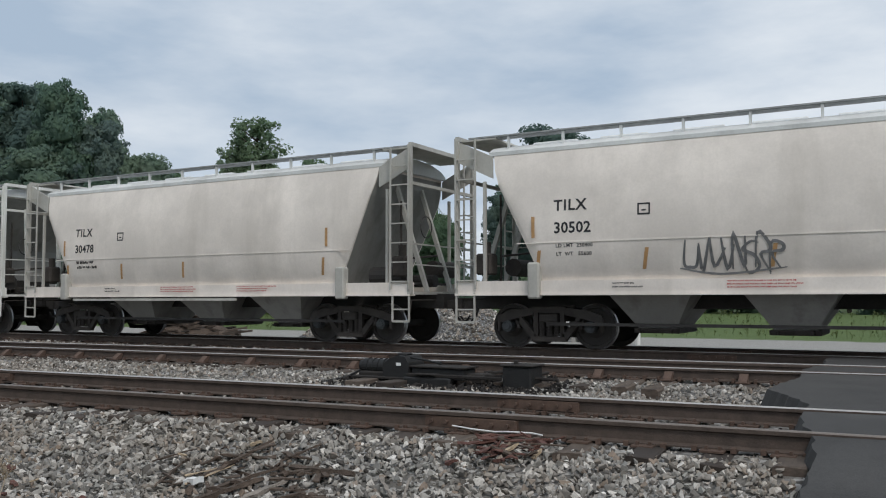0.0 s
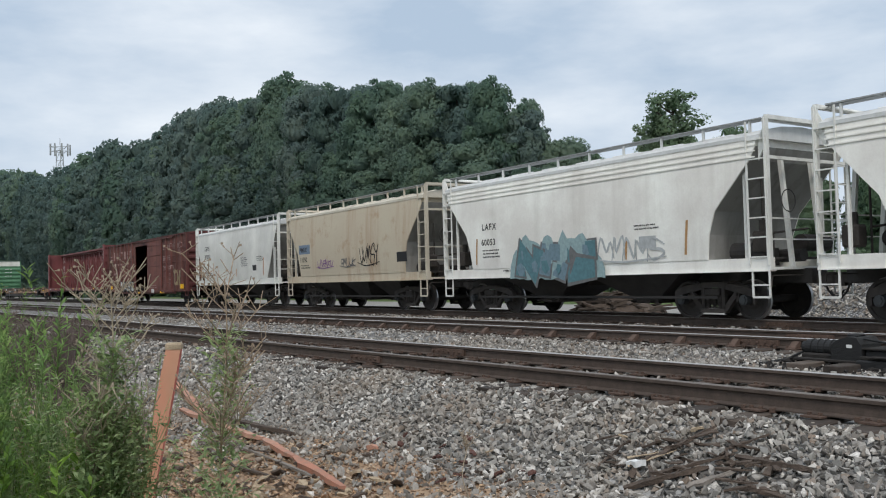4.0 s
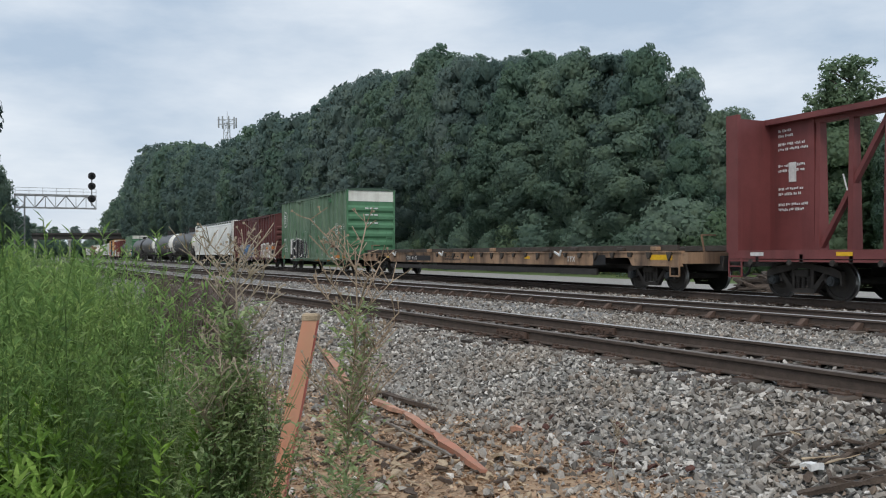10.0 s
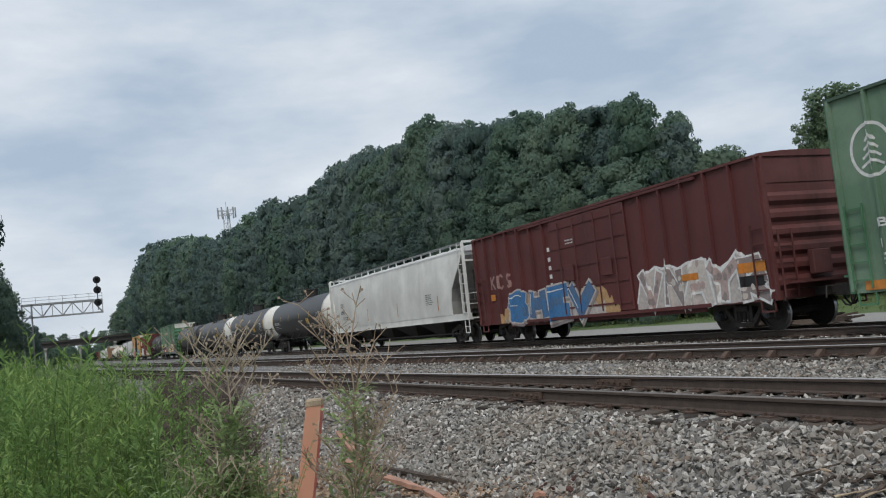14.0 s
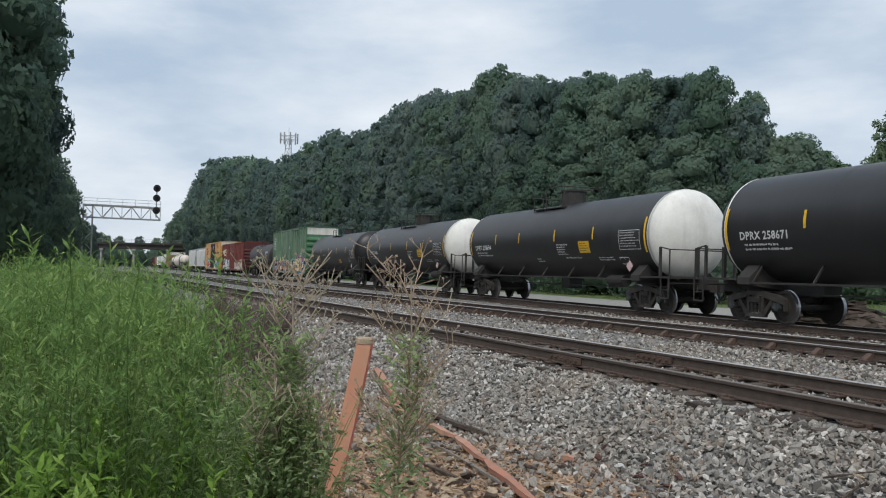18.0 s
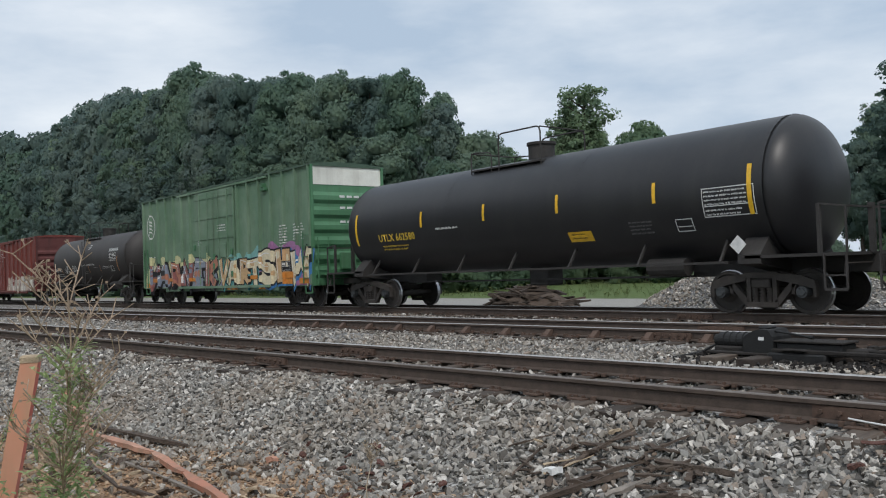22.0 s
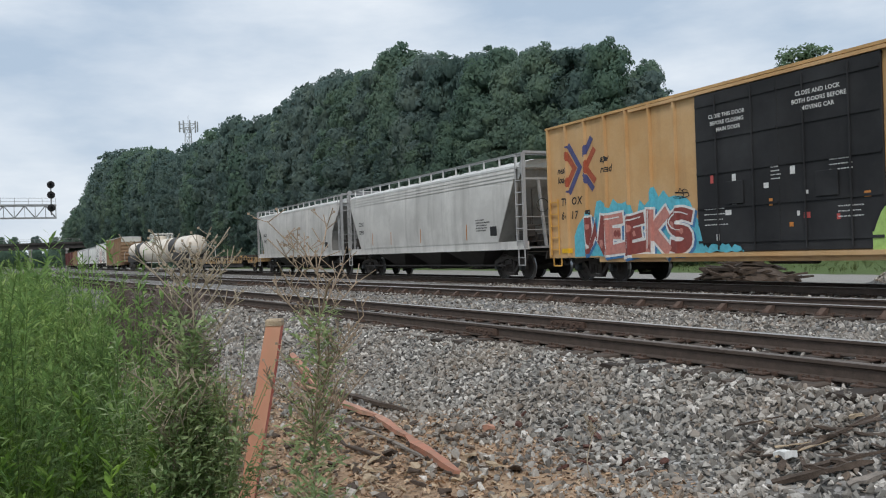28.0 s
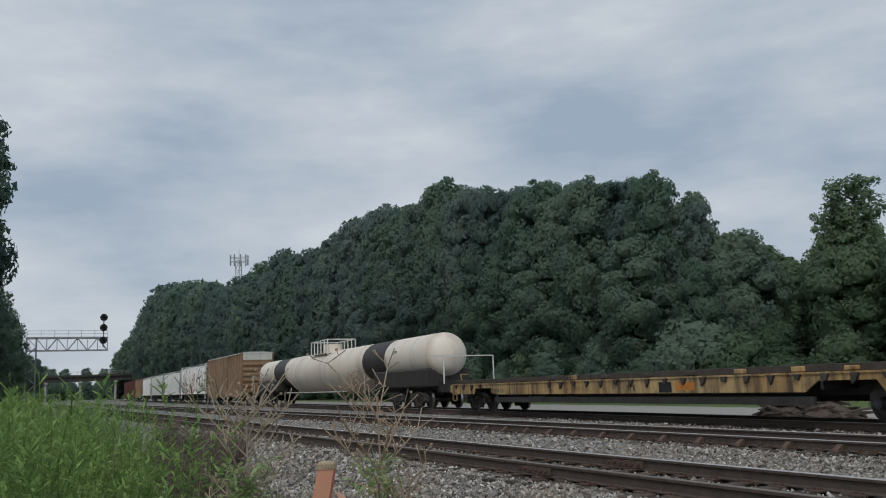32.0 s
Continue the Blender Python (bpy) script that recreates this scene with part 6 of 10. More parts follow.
for a, b, number in ((-63.22, -49.86, "60006"), (-76.77, -63.22, "60053")):
    car, sf, half = covered_hopper("covered_hopper", "smooth chalk-white covered hopper with ridged eaves and spray tags", a, b, HOP_WHITE, ROOF_PALE, TRIM_WHITE, "soft", "curve", 2, 3.95, 1.35, ridge=3, gap=0.82, top=4.36)
    lettering("LAFX", -4.0, 2.55, 0.27, STENCIL_BLACK, car, sf, 1.25)
    lettering(number, -4.05, 2.08, 0.27, STENCIL_BLACK, car, sf, 1.1)
    fine_print(car, -4.0, 1.9, 0.9, 3, STENCIL_BLACK, sf, 17, 0.045, 0.1)
    strips(car, (-4.3, 4.05), 1.5, 2.3, TAPE_FADED, sf, -0.1)
    strips(car, (-1.9, 0.2, 2.1), 1.45, 1.95, TAPE_FADED, sf, -0.08)
    patch("data_panel", [(2.55, 3.1, 1.7, 2.0)], SP_SILVER, car, sf)
    fine_print(car, 2.4, 2.25, 0.8, 2, STENCIL_BLACK, sf, 18, 0.04, 0.08)
    fine_print(car, -3.0, 1.25, 1.6, 1, STENCIL_BLACK, lambda z: -1.53, 19, 0.06, 0.1)
    if number == "60006":
        tag_scrawl(car, -2.5, -0.5, 1.5, 1.98, sf, 8, SP_RED, 0.055, 5)
        tag_scrawl(car, 3.2, 3.9, 1.6, 2.1, sf, 9, SP_SILVER, 0.05, 4)
    else:
        graffiti(car, -2.3, 1.0, 1.0, 1.95, lambda z: sf(z) if z > 1.37 else -1.56, 5, "NRE", (flat_paint("faded_teal_spray", (0.10, 0.22, 0.25)), flat_paint("faded_blue_spray", (0.17, 0.26, 0.31))), SP_GREYGREEN, cloud=(flat_paint("pale_teal_haze", (0.3, 0.42, 0.43)),), fat=0.42, base=0.006)
        tag_scrawl(car, 1.1, 3.2, 1.45, 1.95, sf, 12, SP_SILVER, 0.07, 5)

car, sf, half = covered_hopper("covered_hopper", "rust-stained tan covered hopper with an old blue mark panel", -89.77, -76.77, HOP_TAN, paint("dusty_tan_roof", (0.6, 0.56, 0.47), (0.3, 0.2, 0.12), 0.4), paint("tan_trim", (0.52, 0.47, 0.38), (0.16, 0.1, 0.06), 0.6), "soft", "curve", 3, 3.95, 1.2, gap=0.8, top=4.38)
patch("mark_panel", [(-4.55, -3.4, 2.32, 2.72)], flat_paint("faded_blue_panel", (0.2, 0.27, 0.36)), car, sf)
lettering("PMRX", -4.45, 2.4, 0.29, STENCIL_BLACK, car, lambda z: sf(z) - 0.004, 1.02)
lettering("11592", -4.45, 1.98, 0.29, STENCIL_BLACK, car, sf, 1.02)
tag_scrawl(car, 1.1, 2.6, 1.75, 2.4, sf, 21, SP_BLACK, 0.06, 5)
tag_scrawl(car, -2.7, -1.2, 1.7, 2.0, sf, 22, SP_PURPLE, 0.05, 6)
tag_scrawl(car, -0.5, 0.7, 1.7, 2.0, sf, 23, SP_GREYGREEN, 0.05, 5)
patch("data_panel", [(4.0, 4.7, 1.75, 2.1)], STENCIL_BLACK, car, sf)
fine_print(car, -4.4, 1.8, 0.9, 2, STENCIL_BLACK, sf, 24, 0.05, 0.1)

car, sf, half = covered_hopper("covered_hopper", "clean white covered hopper with black stencilled number", -103.04, -89.77, HOP_NEW, ROOF_PALE, TRIM_WHITE, "soft", "slant", 2, 3.92, 1.2, gap=0.75, top=4.36)
lettering("CBFX", -4.4, 3.0, 0.32, STENCIL_BLACK, car, sf, 1.05)
lettering("303831", -4.4, 2.55, 0.32, STENCIL_BLACK, car, sf, 1.05)
strips(car, (-5.0, 4.35), 1.5, 2.35, TAPE_ORANGE, sf, -0.12)
strips(car, (-2.1, 0.6), 1.5, 1.9, TAPE_ORANGE, sf, -0.1)
fine_print(car, -4.2, 1.7, 1.1, 2, STENCIL_BLACK, sf, 27, 0.05, 0.11)
fine_print(car, 1.3, 2.4, 1.0, 5, STENCIL_BLACK, sf, 28, 0.04, 0.1)
patch("data_panel", [(2.9, 3.4, 1.75, 2.02)], STENCIL_BLACK, car, sf)
fine_print(car, 3.5, 2.4, 0.8, 3, STENCIL_BLACK, sf, 29, 0.04, 0.09)

# maroon box car with its door slid open
MAROON = paint("maroon_boxcar", (0.14, 0.046, 0.038), (0.04, 0.026, 0.022), 0.85, 0.7, 2.0, (0.22, 0.09, 0.072), 0.95, 0.46)
MAROON_DARK = paint("maroon_end", (0.11, 0.03, 0.027), (0.025, 0.015, 0.012), 0.7, 0.7)
DOOR_RED = paint("brick_red_door", (0.185, 0.055, 0.042), (0.03, 0.018, 0.015), 0.9, 0.65, 1.4, (0.22, 0.075, 0.058), 0.9)
car, sf, half = boxcar("box_car", "long maroon box car with one door open on a dark interior", -124.9, -103.2, MAROON, MAROON_DARK, MAROON_DARK, 4.34, 1.05, door=(1.35, 4.65), door_mat=DOOR_RED, open_gap=(-2.05, 1.35), cush=0.95, plug=False, group="maroon box cars in the train", door_label="brick-red sliding door pushed open")
GHOST = flat_paint("faded_white_lettering", (0.4, 0.27, 0.25))
for x0, step, z, hh, n in ((-9.0, 0.78, 3.14, 0.58, 8), (4.85, 0.44, 3.45, 0.34, 8)):
    for k in range(n):
        x, w = x0 + step * k, step * 0.62
        bars = [(x, x + w * 0.26, z, z + hh)] if k % 4 != 2 else [(x + w * 0.36, x + w * 0.62, z, z + hh)]
        bars += [(x + w * 0.28, x + w, z + hh * 0.82, z + hh), (x + w * 0.74, x + w, z, z + hh * 0.8)] if k % 3 else [(x + w * 0.28, x + w, z, z + hh * 0.18), (x + w * 0.28, x + w * 0.9, z + hh * 0.42, z + hh * 0.58)]
        patch("faded_letter_block", bars, GHOST, car, sf, 0.004)
lettering("GIVES A GREEN LIGHT TO INNOVATIONS", -9.0, 2.72, 0.215, GHOST, car, sf, 1.12)
lettering("56 63 75", -7.9, 2.0, 0.44, GHOST, car, sf, 1.25)
lettering("SERVES", 4.85, 2.75, 0.4, GHOST, car, sf, 1.5)
lettering("THE SOUTH", 4.85, 2.15, 0.36, GHOST, car, sf, 1.25)
for z in (1.28, 1.72, 2.06, 2.58, 2.98, 3.42, 3.78):
    for xa, xb in ((-9.85, -2.15), (4.75, 9.85)):
        bm = bmesh.new()
        solid(bm, [(-1.519, z - 0.03), (-1.545, z - 0.012), (-1.545, z + 0.012), (-1.519, z + 0.03)], "x", xa, xb)
        bmesh.ops.recalc_face_normals(bm, faces=bm.faces)
        part("panel_seam", bm, MAROON, car)
patch("stencil_frame", [(6.1, 6.65, 1.85, 1.88), (6.1, 6.65, 1.22, 1.25), (6.1, 6.13, 1.255, 1.845), (6.62, 6.65, 1.255, 1.845), (6.16, 6.6, 1.5, 1.53)], GHOST, car, sf)
bm = bmesh.new()
ringp = [(8.6 + 0.45 * math.cos(q), 3.4 + 0.42 * math.sin(q)) for q in np.linspace(0, 6.2, 18)]
stroke(bm, ringp, 0.04, sf, 0.006)
stroke(bm, [(8.3, 3.1), (8.6, 3.75), (8.85, 3.15), (8.25, 3.45), (8.95, 3.5)], 0.035, sf, 0.009)
drape(bm, car)
part("chalk_mark", bm, GHOST, car)
FADED_CREAM = flat_paint("faded_cream_spray", (0.3, 0.23, 0.14))
graffiti(car, 7.1, 8.5, 1.1, 2.15, sf, 33, "YN", (FADED_CREAM, flat_paint("faded_sand_spray", (0.36, 0.29, 0.18))), MAROON, fat=0.36)
graffiti(car, -5.9, -2.4, 0.78, 1.5, sf, 34, "NSUEA", (SP_SILVER, SP_GREYGREEN), SP_BLACK, fat=0.3, shine=SP_WHITE)
patch("reflector_plate", [(-9.2, -8.6, 0.95, 1.2), (8.35, 9.15, 0.92, 1.2), (-2.9, -2.3, 0.95, 1.15)], TAPE_YELLOW, car, lambda z: -1.54)
patch("reflector_plate", [(-1.0, -0.5, 0.62, 0.74), (4.6, 5.3, 0.64, 0.78)], TAPE_YELLOW, car, lambda z: -1.6)
patch("placard", [(2.5, 3.1, 0.66, 0.92)], STENCIL_WHITE, car, sf, 0.05)
fine_print(car, 2.0, 1.12, 1.6, 2, GHOST, sf, 35, 0.07, 0.14)

# empty maroon centre-beam car
BEAM_RED = paint("centerbeam_oxide_red", (0.16, 0.043, 0.042), (0.05, 0.02, 0.02), 0.6, 0.6, 2.0, (0.21, 0.06, 0.058))
car, sf, half = centerbeam_car("centerbeam_car", "empty oxide-red centre-beam lumber car with bulkhead ends", -149.7, -124.9, BEAM_RED, MAROON_DARK)
hb = half - 0.95
for z, n in ((4.2, 0.5), (3.85, 0.9), (3.3, 0.8), (2.7, 0.9), (2.3, 0.8)):
    fine_print(car, -hb + 0.35, z, n, 2, STENCIL_WHITE, lambda z: -0.15, int(z * 10), 0.07, 0.13)
    fine_print(car, hb - 1.3, z, n, 2, STENCIL_WHITE, lambda z: -0.15, int(z * 12), 0.07, 0.13)
patch("stencil_arrow", [(-hb + 0.7, -hb + 0.95, 2.9, 3.4)], STENCIL_WHITE, car, lambda z: -0.152)
for k, ch in enumerate("FOBEX"):
    lettering(ch, hb - 0.22, 4.15 - 0.24 * k, 0.2, STENCIL_WHITE, car, lambda z: -1.51)

# long yellow flat car
FLAT_YELLOW = paint("flatcar_worn_yellow", (0.36, 0.225, 0.135), (0.05, 0.036, 0.03), 0.95, 0.75, 1.6, (0.42, 0.27, 0.17), 1.0, 0.4)
FLAT_YELLOW2 = paint("flatcar_bright_yellow", (0.5, 0.31, 0.12), (0.05, 0.035, 0.028), 0.98, 0.7, 3.8, (0.56, 0.4, 0.2), 1.0, 0.4)
DECK = plain("dark_flatcar_deck", (0.06, 0.05, 0.042), 0.85, 0.0, 0.4, 3)
car, sf, half = flat_car("flat_car", "empty long flat car with worn yellow side sills", -179.5, -149.9, FLAT_YELLOW, DECK)
patch("mark_panel", [(-7.3, -4.1, 0.78, 1.02)], STENCIL_BLACK, car, sf, 0.002)
lettering("TTX  41175", -7.15, 0.82, 0.22, STENCIL_WHITE, car, lambda z: -1.426, 1.25)
lettering("TTX", 8.0, 0.82, 0.24, STENCIL_WHITE, car, sf, 1.2)
patch("data_panel", [(9.6, 10.3, 0.72, 1.04)], STENCIL_BLACK, car, sf)
fine_print(car, -2.4, 0.95, 1.8, 2, STENCIL_BLACK, sf, 41, 0.06, 0.12)
for spot in ((-10.2, -9.8, 0.9, 1.0), (0.2, 0.6, 0.9, 1.0), (5, 5.4, 0.9, 1.0), (12.6, 13.6, 0.9, 1.05)):
    patch("reflector_strip", [spot], TAPE_YELLOW, car, sf)
for x in (-9.0, -2.9, 7.3):
    bm = bmesh.new()
    bar(bm, (x, -1.5, 1.15), (x + 0.35, -1.5, 1.02), 0.06)
    bar(bm, (x + 0.35, -1.5, 1.02), (x + 0.42, -1.5, 1.2), 0.05)
    part("tie_down_arm", bm, STENCIL_WHITE, car)

# green box car, first of two
GREEN = paint("boxcar_green", (0.118, 0.208, 0.132), (0.07, 0.075, 0.052), 0.6, 0.6, 2.4, (0.19, 0.28, 0.195))
GREEN_END = paint("boxcar_green_end", (0.06, 0.175, 0.085), (0.04, 0.06, 0.03), 0.45, 0.5)
WHITE_BAND = paint("white_end_band", (0.66, 0.66, 0.6), (0.25, 0.2, 0.14), 0.35)


def tree_emblem(car, sf, x, z, r):
    bm = bmesh.new()
    ring_ = [(x + r * math.cos(q), z + r * 1.12 * math.sin(q)) for q in np.linspace(0, 2 * math.pi, 25)]
    stroke(bm, ring_, 0.07, sf, 0.004)
    stroke(bm, [(x, z - r * 0.85), (x, z + r * 0.85)], 0.05, sf, 0.006)
    for k in range(4):
        zz = z + r * (0.66 - 0.36 * k)
        w = r * (0.26 + 0.1 * k)
        stroke(bm, [(x - w, zz - r * 0.28), (x - 0.02, zz)], 0.055, sf, 0.0075 + 0.0003 * k)
        stroke(bm, [(x + w, zz - r * 0.28), (x + 0.02, zz)], 0.055, sf, 0.009 + 0.0003 * k)
    drape(bm, car)
    part("round_tree_emblem", bm, STENCIL_WHITE, car)


def green_boxcar(a, b, label):
    car, sf, half = boxcar("box_car", label, a, b, GREEN, GREEN_END, plain("dull_green_roof", (0.05, 0.09, 0.06), 0.6), 5.06, 0.93, door=(-1.75, 2.1), band=WHITE_BAND, cush=(b - a) / 2 - 8.1, group="green box cars in the train", door_mat=GREEN)
    tree_emblem(car, sf, -7.15, 3.72, 0.5)
    lettering("IB  T", -7.25, 2.1, 0.26, STENCIL_WHITE, car, lambda z: -1.545, 1.25)
    lettering("18", -7.2, 1.66, 0.26, STENCIL_WHITE, car, lambda z: -1.545, 1.1)
    fine_print(car, -7.15, 1.5, 0.5, 3, STENCIL_WHITE, sf, 51, 0.05, 0.1)
    for k, (x, w) in enumerate(((5.75, 0.24), (6.15, 0.14), (6.8, 0.34), (7.35, 0.18))):
        fine_print(car, x, 2.95, w, 8 if k < 2 else 6, STENCIL_WHITE, sf, 52 + k, 0.05, 0.105)
    fine_print(car, 5.8, 2.0, 0.42, 6, STENCIL_WHITE, sf, 59, 0.02, 0.055)
    patch("data_panel", [(5.9, 6.6, 1.3, 1.68)], STENCIL_BLACK, car, lambda z: -1.55)
    patch("data_frame", [(5.94, 6.56, 1.335, 1.35), (5.94, 6.56, 1.63, 1.645), (5.94, 5.955, 1.355, 1.625), (6.545, 6.56, 1.355, 1.625), (6.0, 6.5, 1.48, 1.5), (6.1, 6.2, 1.54, 1.6), (6.32, 6.42, 1.54, 1.6)], STENCIL_WHITE, car, lambda z: -1.553)
    fine_print(car, 0.55, 3.3, 0.85, 3, STENCIL_WHITE, sf, 55, 0.05, 0.11)
    fine_print(car, -1.45, 2.75, 0.25, 3, STENCIL_WHITE, sf, 56, 0.04, 0.08)
    for spot in ((-7.75, -7.2, 0.8, 1.0), (5.95, 6.7, 0.84, 1.04), (7.2, 8.0, 0.84, 1.04)):
        patch("reflector_strip", [spot], TAPE_ORANGE, car, lambda z: -1.55)
    for spot in ((-2.6, -2.0, 0.66, 0.76), (1.4, 2.2, 0.66, 0.76), (4.0, 4.6, 0.66, 0.76)):
        patch("reflector_strip", [spot], TAPE_ORANGE, car, sf, 0.01)
    # door furniture: vertical bars, latches and a roof-line hanger
    for x in (-1.2, 0.15, 1.55):
        bm = bmesh.new()
        box(bm, x - 0.025, x + 0.025, -1.635, -1.6, 0.9, 4.75, 0.006)
        part("door_bar", bm, GREEN, car)
    for x, z in ((-1.72, 2.5), (0.25, 2.05), (0.25, 1.65), (1.95, 2.2), (1.95, 1.3)):
        bm = bmesh.new()
        box(bm, x - 0.07, x + 0.07, -1.67, -1.61, z - 0.12, z + 0.12, 0.012)
        part("door_latch", bm, GREEN_END, car)
    bm = bmesh.new()
    box(bm, 4.55, 4.95, -1.66, -1.52, 4.38, 4.5, 0.01)
    box(bm, 4.7, 4.82, -1.7, -1.52, 4.5, 4.66, 0.01)
    part("side_bracket", bm, GREEN_END, car)
    for z in (3.85, 3.45, 2.95):
        bm = bmesh.new()
        for k in range(3):
            y = -0.4 + 0.3 * k
            bm.faces.new([bm.verts.new(p) for p in ((half - (half - 8.1) + 0.105, y, z), (half - (half - 8.1) + 0.105, y + 0.22, z), (half - (half - 8.1) + 0.105, y + 0.22, z + 0.08), (half - (half - 8.1) + 0.105, y, z + 0.08))])
        part("end_stencil", bm, STENCIL_WHITE, car)
    return car, sf, half


car, sf, half = green_boxcar(-199.3, -180.1, "tall green box car with a white end band and outline graffiti")
PEACH = flat_paint("spray_faded_peach", (0.5, 0.36, 0.24))
backing(car, -5.75, -0.15, 0.78, 1.95, sf, 60, PEACH, 0.006, 0.3)
graffiti(car, -5.5, -0.7, 0.78, 2.2, sf, 61, "UKNUMO", (SP_BLACK,), SP_WHITE, fat=0.38, shine=SP_WHITE, shadow=SP_BLACK, base=0.01)
bm = bmesh.new()
hooks = [(2.45, 1.35), (2.62, 1.12), (2.85, 1.05), (2.95, 1.55), (3.05, 2.05), (3.3, 2.2), (3.62, 2.15), (3.72, 1.6), (3.78, 1.0)]
stroke(bm, curve_through(hooks, 4), 0.045, sf, 0.006, True)
stroke(bm, curve_through([(3.68, 2.0), (3.9, 2.25), (4.2, 2.2), (4.25, 1.4), (4.3, 0.95)], 4), 0.045, sf, 0.008, True)
stroke(bm, curve_through([(4.2, 1.9), (4.45, 2.3), (4.7, 2.2), (4.75, 1.5), (4.65, 1.35), (4.95, 1.3)], 4), 0.045, sf, 0.01, True)
stroke(bm, curve_through([(5.0, 1.5), (4.98, 2.05), (5.25, 2.25), (5.5, 2.15), (5.55, 1.5), (5.4, 1.38), (5.75, 1.35)], 4), 0.045, sf, 0.006, True)
stroke(bm, curve_through([(5.55, 2.15), (5.85, 2.45), (6.1, 2.3), (6.0, 1.7), (6.3, 1.4), (6.75, 1.12), (6.85, 0.98)], 4), 0.05, sf, 0.008, True)
stroke(bm, curve_through([(6.15, 1.75), (6.2, 1.45), (6.6, 1.2)], 4), 0.05, sf, 0.01, True)
stroke(bm, curve_through([(4.3, 2.5), (4.45, 2.44), (4.6, 2.52), (4.48, 2.6), (4.3, 2.5)], 4), 0.05, sf, 0.012, True)
drape(bm, car)
part("spray_outline", bm, SP_SILVER, car, "loose white spray outline of letters")
patch("rust_patch", [(5.05, 5.6, 1.5, 1.85)], flat_paint("primer_brown", (0.12, 0.05, 0.035)), car, sf, 0.014)
patch("teal_patch", [(6.4, 6.95, 0.78, 0.95)], flat_paint("spray_mint", (0.2, 0.42, 0.32)), car, sf, 0.005)
tag_scrawl(car, 5.0, 6.3, 0.78, 0.98, sf, 64, SP_WHITE, 0.035, 6, 0.008)
tag_scrawl(car, -4.2, -3.7, 2.4, 2.75, sf, 65, SP_BLACK, 0.03, 3)

# maroon box car with pale graffiti along the foot
OX_RED = paint("oxblood_boxcar", (0.1, 0.026, 0.025), (0.035, 0.015, 0.013), 0.45, 0.6, 1.8, (0.125, 0.033, 0.03))
car, sf, half = boxcar("box_car", "oxblood box car with pale graffiti along the foot", -217.4, -199.3, OX_RED, MAROON_DARK, MAROON_DARK, 4.36, 0.95, door=(-1.9, 2.6), cush=0.75, group="maroon box cars in the train")
BOLD = {"K": (((0.0, 0.0), (0.0, 1.0)), ((0.0, 0.45), (0.62, 1.0)), ((0.16, 0.55), (0.66, 0.0))),
        "C": (((0.66, 0.8), (0.5, 0.97), (0.2, 0.97), (0.0, 0.75), (0.0, 0.25), (0.2, 0.03), (0.5, 0.03), (0.66, 0.2)),),
        "S": (((0.64, 0.82), (0.45, 0.98), (0.15, 0.98), (0.0, 0.76), (0.15, 0.56), (0.5, 0.46), (0.66, 0.26), (0.5, 0.02), (0.18, 0.02), (0.0, 0.18)),)}


def bold_initials(car, sf, places, z, w, h, thick, material):
    for x, ch in places:
        bm = bmesh.new()
        for k, line in enumerate(BOLD[ch]):
            line = curve_through(line, 3) if ch in "CS" else line
            stroke(bm, [(x + w * u, z + h * v) for u, v in line], thick, sf, 0.005 + 0.002 * k)
        drape(bm, car)
        part("bold_initial", bm, material, car)


bold_initials(car, sf, ((-7.0, "K"), (-6.3, "C"), (-5.6, "S")), 2.15, 0.5, 0.52, 0.1, flat_paint("dusty_pink_stencil", (0.36, 0.22, 0.2)))
FLAME, ASH, SMOKE = flat_paint("spray_flame_tan", (0.52, 0.33, 0.16)), flat_paint("spray_ash_white", (0.55, 0.5, 0.46)), flat_paint("spray_smoke_grey", (0.3, 0.25, 0.24))
backing(car, -6.3, 1.9, 0.78, 1.72, sf, 70, FLAME, 0.004, 0.34, 0.13)
backing(car, -6.1, 1.1, 0.78, 1.55, sf, 75, ASH, 0.006, 0.3, 0.2)
graffiti(car, -5.6, 0.5, 0.78, 1.9, sf, 71, "SHEV", (SP_BLUE, flat_paint("spray_slate_blue", (0.09, 0.17, 0.3))), ASH, fat=0.3, shine=SP_WHITE, shadow=SMOKE, base=0.009)
backing(car, 2.7, 8.2, 0.78, 1.95, sf, 72, ASH, 0.004, 0.42, 0.34, SP_WHITE)
graffiti(car, 3.0, 8.1, 0.8, 1.95, sf, 73, "VNAYR", (flat_paint("spray_dusty_rose", (0.48, 0.37, 0.34)), SMOKE, flat_paint("spray_bone", (0.62, 0.57, 0.52))), SP_WHITE, fat=0.27, base=0.008, wild=0.12, flecks=7)
fine_print(car, -0.9, 3.35, 0.7, 3, STENCIL_WHITE, sf, 73, 0.05, 0.1)
for z in (1.9, 2.2, 2.5, 2.8, 3.15):
    patch("chalk_square", [(-2.3, -2.12, z, z + 0.14)], STENCIL_WHITE, car, sf)
patch("reflector_plate", [(-7.1, -6.7, 1.7, 1.95), (4.9, 5.6, 1.5, 1.68), (7.2, 8.1, 1.5, 1.75)], TAPE_ORANGE, car, sf, 0.03)
patch("data_panel", [(7.25, 8.0, 1.15, 1.42)], STENCIL_BLACK, car, sf, 0.03)

